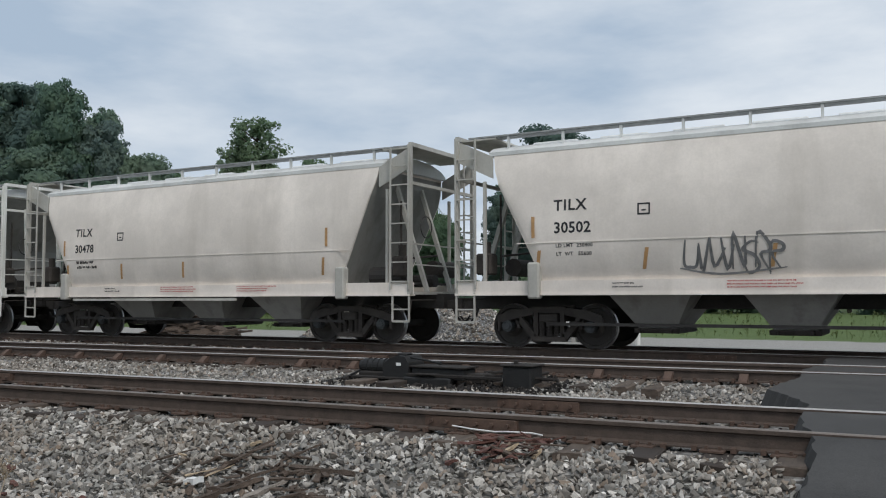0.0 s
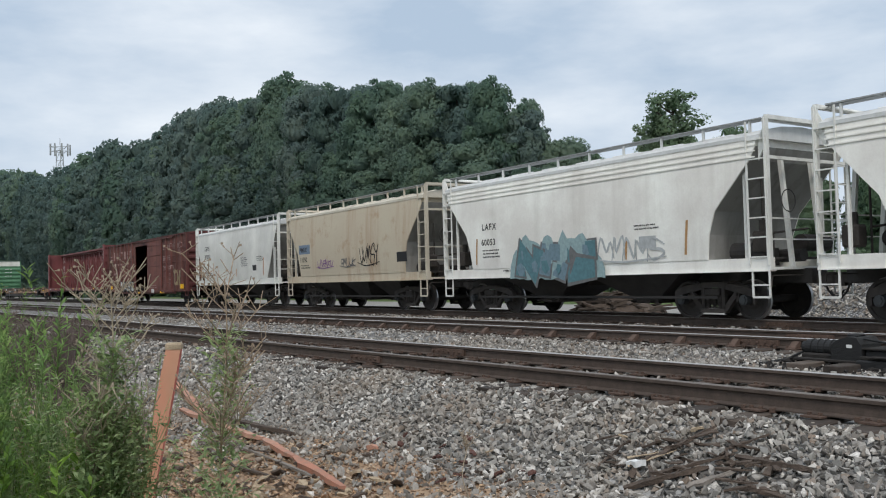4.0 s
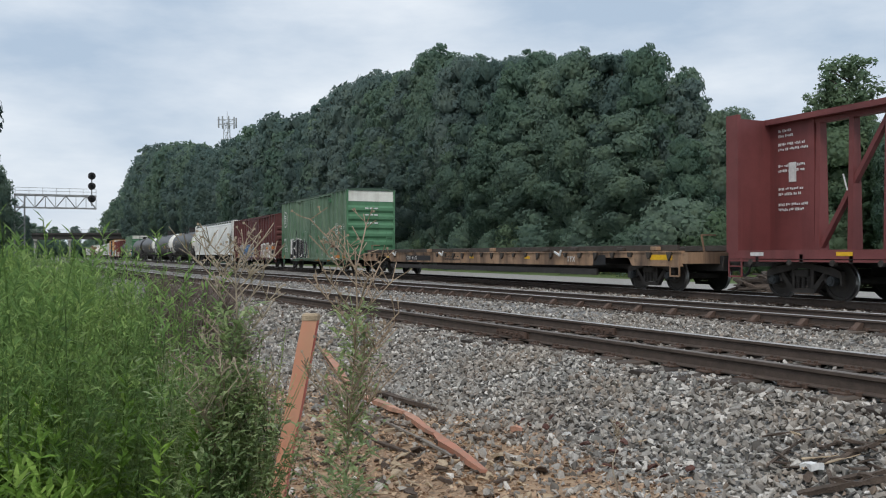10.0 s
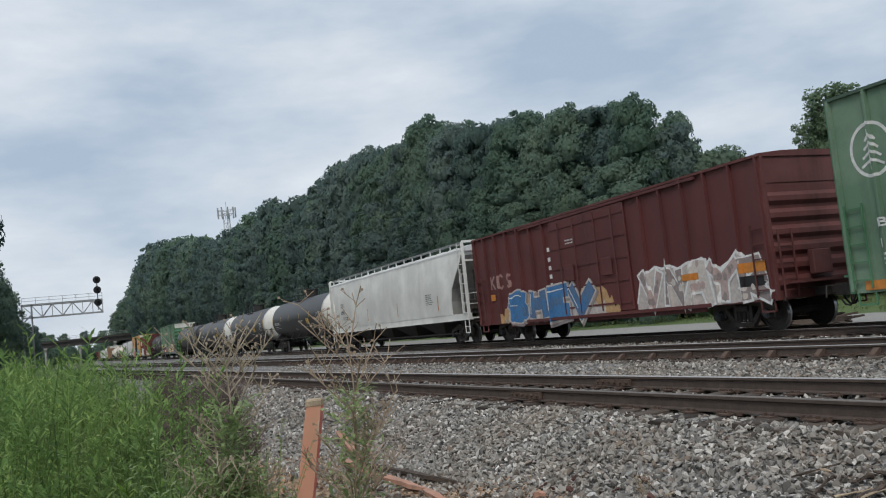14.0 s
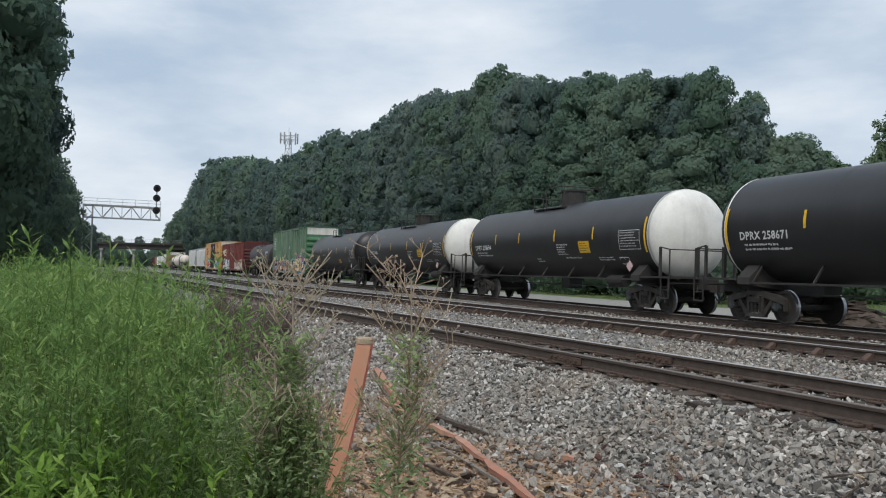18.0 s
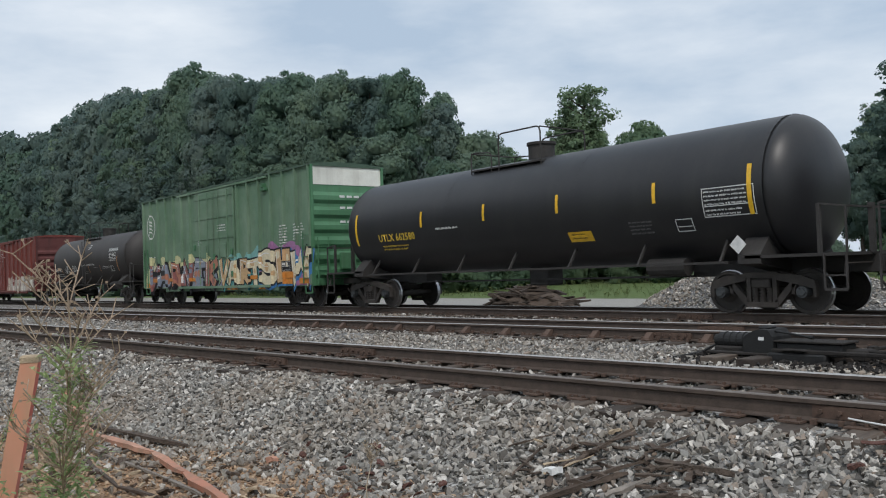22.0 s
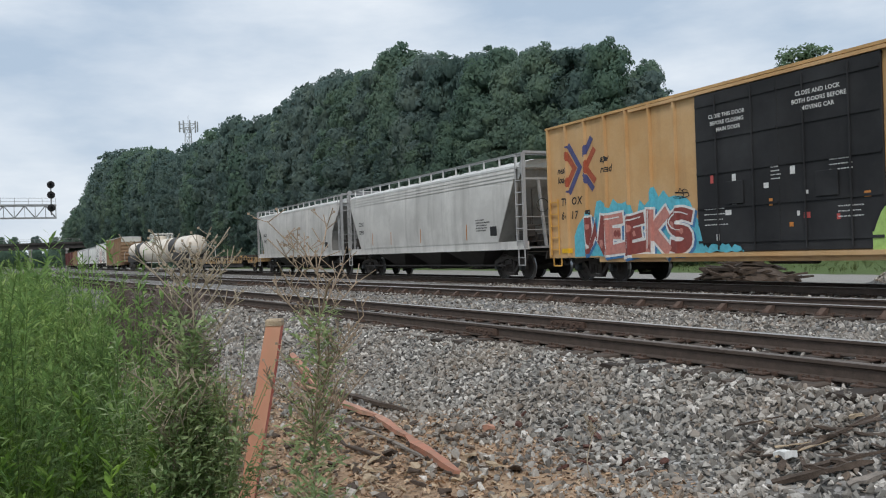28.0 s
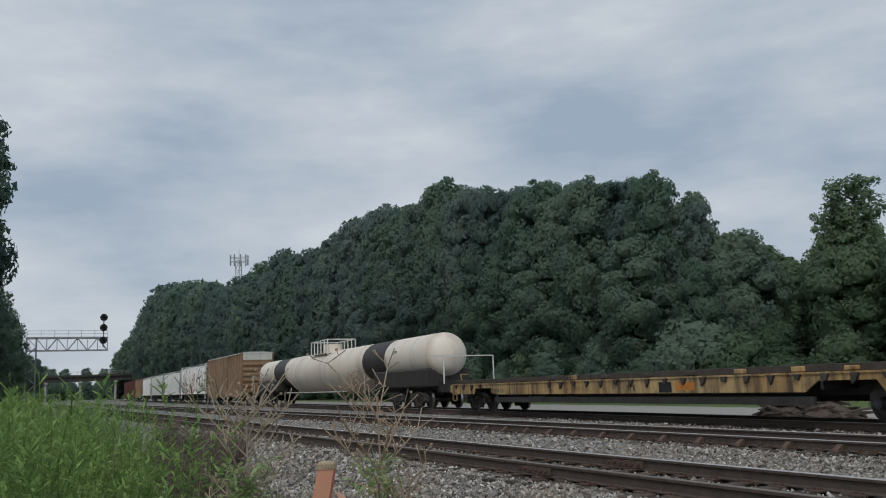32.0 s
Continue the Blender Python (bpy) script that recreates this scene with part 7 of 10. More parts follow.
# long white plastics hopper
car, sf, half = covered_hopper("covered_hopper", "long clean white covered hopper", -239.75, -217.4, HOP_NEW, ROOF_PALE, TRIM_WHITE, "soft", "curve", 4, 4.08, 1.5, gap=0.75, top=4.46, group="long hoppers in the train")
lettering("TILX", -8.3, 2.62, 0.32, STENCIL_BLACK, car, sf, 1.02)
lettering("620431", -8.3, 2.2, 0.32, STENCIL_BLACK, car, sf, 1.02)
fine_print(car, -7.95, 1.95, 1.1, 2, STENCIL_BLACK, sf, 81, 0.06, 0.12)
strips(car, (-8.7, -3.0, 2.0, 7.5), 1.6, 2.3, TAPE_ORANGE, sf, -0.1)
fine_print(car, 6.0, 2.4, 0.9, 6, STENCIL_BLACK, sf, 82, 0.04, 0.09)

# three black tank cars with white heads
TANK_BLACK = paint("tank_black", (0.014, 0.014, 0.016), (0.045, 0.042, 0.038), 0.35, 0.42, 1.4, (0.02, 0.02, 0.022))
HEAD_WHITE = paint("tank_head_white", (0.70, 0.69, 0.64), (0.25, 0.21, 0.16), 0.3, 0.45)
TANK_SOOT = paint("tank_sooty_brown_black", (0.026, 0.022, 0.021), (0.06, 0.05, 0.042), 0.5, 0.6, 1.6, (0.036, 0.03, 0.028))


def tank_marks(car, sf, half, mark, colour, size=0.3, x0=-7.0, R=1.5, yellow=True, tape=True):
    lettering(mark, x0, 2.22, size, colour, car, sf, 1.08)
    fine_print(car, x0 + 0.15, 2.05, 1.7, 2, colour, sf, 91, 0.06, 0.12)
    cap = 7.6
    if tape:
        strips(car, (-cap, cap - 0.06), 1.95, 3.1, TAPE_YELLOW, sf, 0, 0.1)
        strips(car, (-4.6, -2.1, 1.2, 4.2), 2.45, 2.9, TAPE_YELLOW, sf, 0, 0.09)
    if yellow:
        patch("yellow_panel", [(3.15, 3.95, 1.98, 2.4)], TAPE_YELLOW, car, sf, label="yellow warning panel")
        fine_print(car, 3.22, 2.31, 0.62, 4, SP_BLACK, sf, 92, 0.03, 0.09, 0.012)
    fine_print(car, 1.4, 2.28, 0.8, 5, STENCIL_WHITE, sf, 93, 0.045, 0.09)
    fine_print(car, -0.6, 1.75, 0.4, 2, STENCIL_WHITE, sf, 94, 0.045, 0.09)
    fine_print(car, 1.9, 1.78, 1.2, 1, STENCIL_WHITE, sf, 95, 0.05, 0.09)
    fine_print(car, 4.4, 1.78, 1.2, 2, STENCIL_WHITE, sf, 96, 0.04, 0.08)
    fine_print(car, 6.08, 2.6, 1.15, 6, STENCIL_WHITE, sf, 98, 0.035, 0.09)
    patch("data_table", [(6.0, 7.3, 2.05, 2.07), (6.0, 7.3, 2.68, 2.7), (6.0, 6.02, 2.075, 2.675), (7.28, 7.3, 2.075, 2.675)], STENCIL_WHITE, car, sf, 0.009)
    bm = bmesh.new()
    for r4 in ((5.75, 6.35, 1.56, 1.59), (5.75, 6.35, 1.78, 1.81), (5.75, 5.78, 1.56, 1.81), (6.32, 6.35, 1.56, 1.81), (6.04, 6.07, 1.56, 1.81)):
        sheet(bm, [(r4[0], r4[2]), (r4[1], r4[2]), (r4[1], r4[3]), (r4[0], r4[3])], sf)
    part("stencil_frame", bm, STENCIL_WHITE, car)
    bm = bmesh.new()
    for x in (6.75,):
        bm.faces.new([bm.verts.new(p) for p in ((x, -1.5, 1.3), (x + 0.2, -1.5, 1.5), (x, -1.5, 1.7), (x - 0.2, -1.5, 1.5))])
    part("hazard_placard", bm, flat_paint("placard_pale_red", (0.72, 0.5, 0.5)), car, "diamond hazard placard")


for a, b, number, over in ((-258.9, -239.75, "258671", 1.22), (-278.0, -259.1, "258694", 0.95), (-297.5, -278.0, "258636", 1.25)):
    car, sf, half = tank_car("tank_car", "black tank car with a white head and yellow reflector strips", a, b, TANK_BLACK, HEAD_WHITE, 1.5, 2.56, "white-painted tank head", HEAD_WHITE, group="black tank cars with white heads", over=over, truck_in=1.5, side_ladder=False, seams=3)
    tank_marks(car, sf, half, "DPRX " + number, STENCIL_WHITE)
car, sf, half = tank_car("tank_car", "plain black tank car with yellow lettering and round manway", -316.0, -297.0, TANK_BLACK, TANK_BLACK, 1.5, 2.56, dome=False, over=1.4, truck_in=1.1, side_ladder=False, seams=2)
lettering("UTLX 662580", -5.8, 2.08, 0.3, STENCIL_YELLOW, car, sf, 1.08)
fine_print(car, -5.7, 1.9, 1.6, 2, STENCIL_YELLOW, sf, 91, 0.05, 0.1)
strips(car, (-7.05, 7.05), 2.0, 3.0, TAPE_YELLOW, sf, 0, 0.1)
strips(car, (-3.6, -0.85, 1.85, 4.75), 2.4, 2.85, TAPE_YELLOW, sf, 0, 0.09)
patch("yellow_panel", [(2.1, 2.85, 1.68, 1.92)], TAPE_YELLOW, car, sf, label="yellow warning panel")
fine_print(car, 2.2, 1.84, 0.5, 2, SP_BLACK, sf, 92, 0.025, 0.09, 0.012)
fine_print(car, -2.9, 2.28, 0.8, 1, STENCIL_WHITE, sf, 93, 0.06, 0.1)
fine_print(car, 4.0, 2.0, 0.6, 4, SP_GREYGREEN, sf, 94, 0.04, 0.08)
fine_print(car, 6.05, 2.5, 1.15, 4, STENCIL_WHITE, sf, 96, 0.035, 0.085)
fine_print(car, 6.05, 2.12, 1.1, 2, STENCIL_WHITE, sf, 97, 0.035, 0.085)
for x0, x1, z0, z1 in ((6.0, 7.2, 2.0, 2.6), (5.25, 5.68, 1.75, 2.02)):
    patch("stencil_frame", [(x0, x1, z0, z0 + 0.02), (x0, x1, z1 - 0.02, z1), (x0, x0 + 0.02, z0 + 0.025, z1 - 0.025), (x1 - 0.02, x1, z0 + 0.025, z1 - 0.025), (x0 + 0.04, x1 - 0.04, z0 + (z1 - z0) * 0.36, z0 + (z1 - z0) * 0.36 + 0.02)], STENCIL_WHITE, car, sf)
bm = bmesh.new()
bm.faces.new([bm.verts.new(p) for p in ((6.8, -1.5, 1.22), (6.99, -1.5, 1.41), (6.8, -1.5, 1.6), (6.61, -1.5, 1.41))])
part("hazard_placard", bm, STENCIL_WHITE, car, "white diamond hazard placard")

# green box car, second, with a burner of graffiti along it
car, sf, half = green_boxcar(-333.9, -314.9, "tall green box car with bright graffiti along its lower half")
BURN_RED, BURN_SLATE, BURN_RUST = flat_paint("spray_dusty_red", (0.3, 0.12, 0.11)), flat_paint("spray_slate", (0.24, 0.27, 0.33)), flat_paint("spray_rust_orange", (0.46, 0.2, 0.13))
BURN_TAN, BURN_PALE = flat_paint("spray_tan", (0.58, 0.38, 0.2)), flat_paint("spray_pale_cream", (0.7, 0.62, 0.44))
PALE_TEAL, MAUVE = flat_paint("spray_pale_teal", (0.2, 0.42, 0.4)), flat_paint("spray_mauve", (0.36, 0.17, 0.33))
backing(car, -7.95, 0.9, 0.78, 2.12, sf, 101, flat_paint("spray_straw", (0.62, 0.6, 0.34)), 0.004, 0.4, 0.3)
backing(car, -7.6, 0.9, 0.78, 1.7, sf, 102, BURN_SLATE, 0.006, 0.3, 0.25, SP_BLACK)
graffiti(car, -7.5, 0.5, 0.78, 2.0, sf, 103, "VARNEK", (BURN_RED, BURN_SLATE, BURN_RUST), SP_BLACK, fat=0.3, shine=SP_WHITE, shadow=SP_BLACK, base=0.008, wild=0.14, flecks=9)
for k, x in enumerate((-7.0, -5.6, -3.9, -2.3, -0.6)):
    bm = bmesh.new()
    bm.faces.new([bm.verts.new((x + 0.34 * math.cos(q) * (1 + 0.3 * math.sin(3 * q + k)), sf(0) - 0.034, 2.05 + 0.2 * math.sin(q))) for q in [2 * math.pi * j_ / 14 for j_ in range(14)]])
    drape(bm, car)
    part("paint_blob", bm, flat_paint("spray_straw", (0.62, 0.6, 0.34)), car)
lettering("18  406", -6.9, 1.66, 0.27, STENCIL_WHITE, car, lambda z: -1.56, 1.1)
patch("data_panel", [(-6.9, -6.4, 1.32, 1.56), (-5.95, -5.4, 1.36, 1.6)], STENCIL_BLACK, car, lambda z: -1.56)
for spot in ((-6.9, -6.35, 1.05, 1.22), (-4.9, -4.3, 1.08, 1.22), (-2.4, -1.8, 1.05, 1.2), (3.4, 4.0, 1.05, 1.2), (6.1, 6.8, 1.05, 1.28)):
    patch("reflector_strip", [spot], TAPE_ORANGE, car, lambda z: -1.565)
backing(car, 1.2, 4.6, 0.78, 2.2, sf, 105, PALE_TEAL, 0.004, 0.3, 0.3)
backing(car, 4.2, 8.05, 0.78, 2.35, sf, 106, MAUVE, 0.006, 0.3, 0.35)
graffiti(car, 0.7, 4.2, 0.78, 1.95, sf, 104, "VART", (BURN_TAN, BURN_PALE), SP_BLACK, fat=0.36, shine=SP_WHITE, shadow=SP_TEAL, base=0.01, wild=0.07, flecks=4)
graffiti(car, 4.2, 7.9, 0.78, 2.15, sf, 107, "SHW", (BURN_PALE, BURN_TAN), SP_BLACK, fat=0.32, shine=SP_WHITE, shadow=SP_BLUE, base=0.01, wild=0.07, flecks=4)

# sooty tank car
car, sf, half = tank_car("tank_car", "sooty brown-black tank car with white stencils", -350.6, -333.9, TANK_SOOT, TANK_SOOT, 1.42, 2.5, dome=False, truck_in=1.25)
lettering("ARIX 1362", -6.3, 1.92, 0.3, STENCIL_WHITE, car, sf, 0.98)
fine_print(car, -6.2, 1.72, 1.3, 2, STENCIL_WHITE, sf, 191, 0.05, 0.1)
lettering("REGULATING VALVES VENTING NORMAL", -0.9, 2.16, 0.12, STENCIL_WHITE, car, sf, 1.1)
fine_print(car, 1.3, 2.02, 0.9, 1, STENCIL_WHITE, sf, 192, 0.03, 0.08)
fine_print(car, 2.7, 2.02, 1.2, 2, STENCIL_WHITE, sf, 193, 0.035, 0.08)
fine_print(car, -0.7, 1.8, 0.7, 2, STENCIL_WHITE, sf, 194, 0.03, 0.08)
patch("table_heading", [(3.95, 5.35, 2.83, 3.0)], flat_paint("stencil_grey_band", (0.32, 0.33, 0.33)), car, sf, 0.004)
lettering("CARBON DIOXIDE REFRIGERATED LIQUID", 4.0, 2.87, 0.075, STENCIL_WHITE, car, lambda z: sf(z) - 0.006, 1.05)
patch("data_table", [(4.1, 5.2, 2.32, 2.34), (4.1, 5.2, 2.72, 2.74), (4.1, 4.12, 2.345, 2.715), (5.18, 5.2, 2.345, 2.715)] + [(4.14 + 0.21 * k, 4.3 + 0.21 * k, 2.38 + 0.085 * r_, 2.43 + 0.085 * r_) for k in range(5) for r_ in range(4) if (k * 3 + r_) % 5], STENCIL_WHITE, car, sf, 0.008)
patch("stencil_frame", [(3.95, 4.5, 1.76, 1.79), (3.95, 4.5, 2.02, 2.05), (3.95, 3.98, 1.795, 2.015), (4.47, 4.5, 1.795, 2.015), (4.1, 4.16, 1.82, 1.98)], STENCIL_WHITE, car, sf)
patch("placard", [(-3.4, -2.7, 1.66, 1.86)], SP_SILVER, car, sf)
strips(car, (-4.9, -2.75, 0.35, 2.35), 1.75, 2.15, TAPE_ORANGE, sf, -0.12, 0.05)
strips(car, (5.35,), 1.75, 2.55, TAPE_ORANGE, sf, -0.25, 0.08)
tag_scrawl(car, -4.3, -3.5, 1.85, 2.15, sf, 195, SP_WHITE, 0.04, 4)
tag_scrawl(car, -2.7, -1.9, 1.92, 2.2, sf, 196, SP_WHITE, 0.04, 4)
fine_print(car, 0.2, 3.3, 0.35, 3, STENCIL_WHITE, sf, 197, 0.05, 0.1)

# brown box car with big white initials drawn as blocks
BROWN_RED = paint("red_brown_boxcar", (0.17, 0.035, 0.026), (0.05, 0.02, 0.015), 0.5, 0.6, 1.9, (0.2, 0.045, 0.033))
car, sf, half = boxcar("box_car", "red-brown box car with bold white initials and pale graffiti", -373.3, -351.2, BROWN_RED, MAROON_DARK, BROWN_RED, 4.46, 1.15, door=(-2.1, 1.6), cush=1.15, group="maroon box cars in the train")
bold_initials(car, sf, ((-8.8, "K"), (-7.55, "C"), (-6.35, "S")), 2.75, 0.75, 0.85, 0.2, flat_paint("stencil_old_cream", (0.66, 0.58, 0.48)))
patch("number_ground", [(-8.95, -8.05, 1.98, 2.36), (-7.75, -6.85, 1.98, 2.36), (-6.55, -5.6, 1.98, 2.36)], STENCIL_BLACK, car, sf, 0.03)
for txt, x in (("12", -8.8), ("62", -7.6), ("76", -6.4)):
    lettering(txt, x, 2.05, 0.36, STENCIL_WHITE, car, lambda z: -1.555, 1.2)
patch("load_panel", [(-8.75, -8.1, 1.35, 1.9), (-7.5, -6.9, 1.35, 1.9)], flat_paint("maroon_panel", (0.12, 0.03, 0.03)), car, sf, 0.03)
for k, x in enumerate((-8.7, -7.45)):
    fine_print(car, x, 1.75, 0.5, 2, STENCIL_WHITE, lambda z: -1.555, 115 + k, 0.08, 0.18)
CHALK, ICE, WASH = flat_paint("spray_chalk", (0.6, 0.58, 0.53)), flat_paint("spray_ice_blue", (0.42, 0.54, 0.56)), flat_paint("spray_pink_wash", (0.42, 0.3, 0.27))
backing(car, -9.5, -1.6, 0.78, 1.75, sf, 110, WASH, 0.003, 0.3, 0.22)
backing(car, -9.0, -2.0, 0.78, 1.9, sf, 109, CHALK, 0.005, 0.25, 0.2)
graffiti(car, -7.9, -2.2, 0.8, 2.1, sf, 111, "RYAMUN", (ICE, CHALK, SP_WHITE), SP_SILVER, fat=0.3, shine=SP_BLUE, shadow=SP_TEAL, base=0.008, wild=0.1, flecks=6)
backing(car, 2.0, 9.6, 0.78, 1.65, sf, 112, flat_paint("spray_bone_drip", (0.52, 0.45, 0.38)), 0.003, 0.45, 0.12)
graffiti(car, 2.6, 9.2, 0.8, 1.75, sf, 113, "NUVEMA", (flat_paint("spray_bone_drip", (0.52, 0.45, 0.38)), CHALK), WASH, fat=0.27, base=0.007, wild=0.14)
patch("stencil_frame", [(6.9, 7.5, 1.3, 1.36), (6.9, 7.5, 2.0, 2.06), (6.9, 6.96, 1.365, 1.995), (7.44, 7.5, 1.365, 1.995), (7.1, 7.3, 1.5, 1.8)], STENCIL_BLACK, car, sf, 0.03)
for spot in ((-9.55, -9.42, 0.95, 1.9), (-2.6, -2.45, 1.2, 1.9), (-6.1, -5.9, 1.3, 1.8)):
    patch("reflector_strip", [spot], TAPE_ORANGE, car, sf, 0.03)
tag_scrawl(car, -1.6, 0.4, 3.0, 3.6, sf, 113, WASH, 0.04, 4)
fine_print(car, 0.6, 3.5, 0.9, 3, STENCIL_WHITE, sf, 114, 0.06, 0.12)
patch("stencil_frame", [(-4.9, -4.5, 3.1, 3.13), (-4.9, -4.5, 3.5, 3.53), (-4.9, -4.87, 3.135, 3.495), (-4.53, -4.5, 3.135, 3.495), (-4.75, -4.65, 3.25, 3.38)], flat_paint("stencil_old_cream", (0.66, 0.58, 0.48)), car, sf)
for k in range(5):
    patch("paper_tag", [(-1.9 + 0.7 * k, -1.7 + 0.7 * k, 1.9 + 0.35 * ((k * 7) % 5), 2.0 + 0.35 * ((k * 7) % 5))], STENCIL_WHITE, car, sf)

# yellow box car with black double doors
YELLOW = paint("boxcar_yellow", (0.56, 0.335, 0.145), (0.24, 0.14, 0.07), 0.4, 0.55, 1.8, (0.62, 0.41, 0.21))
DOOR_BLACK = paint("black_plug_door", (0.009, 0.01, 0.012), (0.03, 0.027, 0.025), 0.3, 0.8)
car, sf, half = boxcar("box_car", "tall yellow box car with black double doors and bright graffiti", -395.4, -373.6, YELLOW, paint("boxcar_yellow_end", (0.6, 0.33, 0.07), (0.2, 0.1, 0.04), 0.4), paint("yellow_roof", (0.5, 0.3, 0.12), (0.2, 0.12, 0.06), 0.4), 5.03, 1.0, door=(-2.75, 2.6), door_mat=DOOR_BLACK, band=WHITE_BAND, cush=1.15, door_label="black plug door", group="box cars in the train")
X_RED, X_BLUE = flat_paint("emblem_red", (0.42, 0.1, 0.05)), flat_paint("emblem_blue", (0.08, 0.09, 0.22))
for m_, w_, o_, lines in ((X_RED, 0.2, 0.004, (((-8.72, 4.05), (-8.28, 3.55), (-8.72, 3.05)), ((-7.2, 4.05), (-7.68, 3.52), (-7.2, 3.05)))),
                          (X_BLUE, 0.19, 0.008, (((-8.6, 4.32), (-7.98, 3.55), (-8.6, 2.78)), ((-7.32, 4.4), (-7.75, 3.9)), ((-7.3, 2.82), (-7.8, 3.35))))):
    bm = bmesh.new()
    for k, pts in enumerate(lines):
        stroke(bm, list(pts), w_, sf, o_ + 0.002 * k)
    drape(bm, car)
    part("crossed_emblem", bm, m_, car)
for txt, x, z in (("next", -9.25, 3.45), ("load", -9.25, 3.15), ("any", -6.95, 3.6), ("road", -6.95, 3.28)):
    lettering(txt, x, z, 0.3, STENCIL_BLACK, car, sf, 1.0, slant=0.25)
lettering("TB OX", -9.1, 2.42, 0.34, STENCIL_BLACK, car, sf, 1.2, slant=0.15)
lettering("66 17  19", -9.1, 1.98, 0.34, STENCIL_BLACK, car, sf, 1.2, slant=0.15)
lettering("Railcar Pooling Experts", 3.55, 3.15, 0.44, STENCIL_BLACK, car, sf, 1.06)
bm = bmesh.new()
EMB = ([(5.0, 4.35), (7.0, 4.35)], [(5.3, 4.35), (5.3, 3.75)], [(6.0, 4.35), (6.0, 3.75)], [(6.45, 4.55), (7.15, 3.85)], [(6.45, 3.85), (7.2, 4.6)], [(5.1, 4.62), (6.0, 4.62)])
for k, pts in enumerate(EMB):
    stroke(bm, pts, 0.15, sf, 0.005 + 0.002 * k)
drape(bm, car)
part("painted_emblem", bm, X_RED, car)
for txt, x, z in (("CLOSE THIS DOOR", -2.2, 4.15), ("BEFORE CLOSING", -2.15, 3.98), ("MAIN DOOR", -1.95, 3.81), ("CLOSE AND LOCK", 0.5, 4.25), ("BOTH DOORS BEFORE", 0.4, 4.08), ("MOVING CAR", 0.65, 3.91)):
    lettering(txt, x, z, 0.135, STENCIL_WHITE, car, lambda z: sf(z) - 0.05, 1.05)
for k in range(14):
    r_ = random.Random(300 + k)
    x, z = r_.uniform(-2.4, 2.3), r_.uniform(1.1, 2.6)
    patch("door_decal", [(x, x + r_.uniform(0.08, 0.22), z, z + r_.uniform(0.06, 0.2))], (STENCIL_WHITE, STENCIL_WHITE, TAPE_ORANGE, STENCIL_RED)[k % 4], car, sf)
fine_print(car, -2.5, 1.9, 0.9, 4, STENCIL_WHITE, sf, 121, 0.028, 0.13)
fine_print(car, -0.3, 2.75, 0.2, 4, STENCIL_WHITE, sf, 128, 0.03, 0.09)
fine_print(car, 1.5, 1.75, 0.7, 3, STENCIL_WHITE, sf, 129, 0.028, 0.11)
fine_print(car, 1.3, 2.75, 0.6, 3, STENCIL_WHITE, sf, 122, 0.028, 0.11)
LILAC, BRICK = flat_paint("spray_lilac", (0.3, 0.22, 0.42)), flat_paint("spray_brick", (0.27, 0.07, 0.06))
backing(car, 2.3, 9.4, 0.78, 2.0, sf, 122, SP_LIME, 0.004, 0.28, 0.09, SP_BLACK, True)
graffiti(car, 3.0, 8.8, 0.8, 2.05, sf, 123, "HAST", (flat_paint("spray_turquoise", (0.1, 0.42, 0.46)), LILAC), SP_WHITE, fat=0.31, shine=SP_WHITE, shadow=SP_BLACK, base=0.01, wild=0.04, flecks=7)
backing(car, -8.4, -2.5, 0.78, 2.38, sf, 125, SP_CYAN, 0.004, 0.45, 0.2)
graffiti(car, -7.7, -3.0, 0.8, 2.05, sf, 124, "WEEKS", (BRICK, flat_paint("spray_salmon", (0.55, 0.24, 0.2))), SP_WHITE, fat=0.34, shine=SP_WHITE, shadow=SP_BLUE, base=0.01, wild=0.06, flecks=2)
backing(car, -2.7, -1.2, 0.84, 1.05, sf, 126, SP_CYAN, 0.006, 0.1, 0.1)
tag_scrawl(car, -3.6, -3.2, 2.3, 2.5, sf, 127, SP_BLACK, 0.03, 2)
patch("yellow_plate", [(-9.1, -8.5, 0.9, 1.05)], TAPE_YELLOW, car, sf, 0.02)

# two long grey hoppers
car, sf, half = covered_hopper("covered_hopper", "long light-grey covered hopper with ridged eaves", -414.7, -395.4, HOP_GREY, ROOF_PALE, TRIM_GREY, "soft", "slant", 3, 3.98, 1.4, ridge=3, gap=1.05, top=4.45, group="long hoppers in the train")
lettering("CSYX", -7.3, 2.5, 0.28, STENCIL_BLACK, car, sf, 1.05)
lettering("12990", -7.3, 2.1, 0.28, STENCIL_BLACK, car, sf, 1.05)
strips(car, (-5.4, -3.0, 0.4, 4.8), 1.5, 2.1, TAPE_ORANGE, sf, -0.08)
fine_print(car, 5.6, 2.2, 0.9, 5, STENCIL_BLACK, sf, 131, 0.05, 0.1)
patch("data_panel", [(6.7, 7.2, 1.6, 1.95)], STENCIL_BLACK, car, sf)
car, sf, half = covered_hopper("covered_hopper", "pale grey covered hopper with dark bays", -434.3, -414.7, HOP_GREY2, ROOF_PALE, TRIM_GREY, "soft", "curve", 3, 3.98, 1.5, gap=0.8, top=4.42, group="long hoppers in the train")
lettering("BNGX", -7.3, 2.55, 0.3, STENCIL_BLACK, car, sf, 1.05)
lettering("31453", -7.3, 2.12, 0.3, STENCIL_BLACK, car, sf, 1.05)
strips(car, (-5.0, -2.2, 0.9, 4.0, 6.6), 1.5, 2.2, STENCIL_BLACK, sf, -0.05, 0.04)
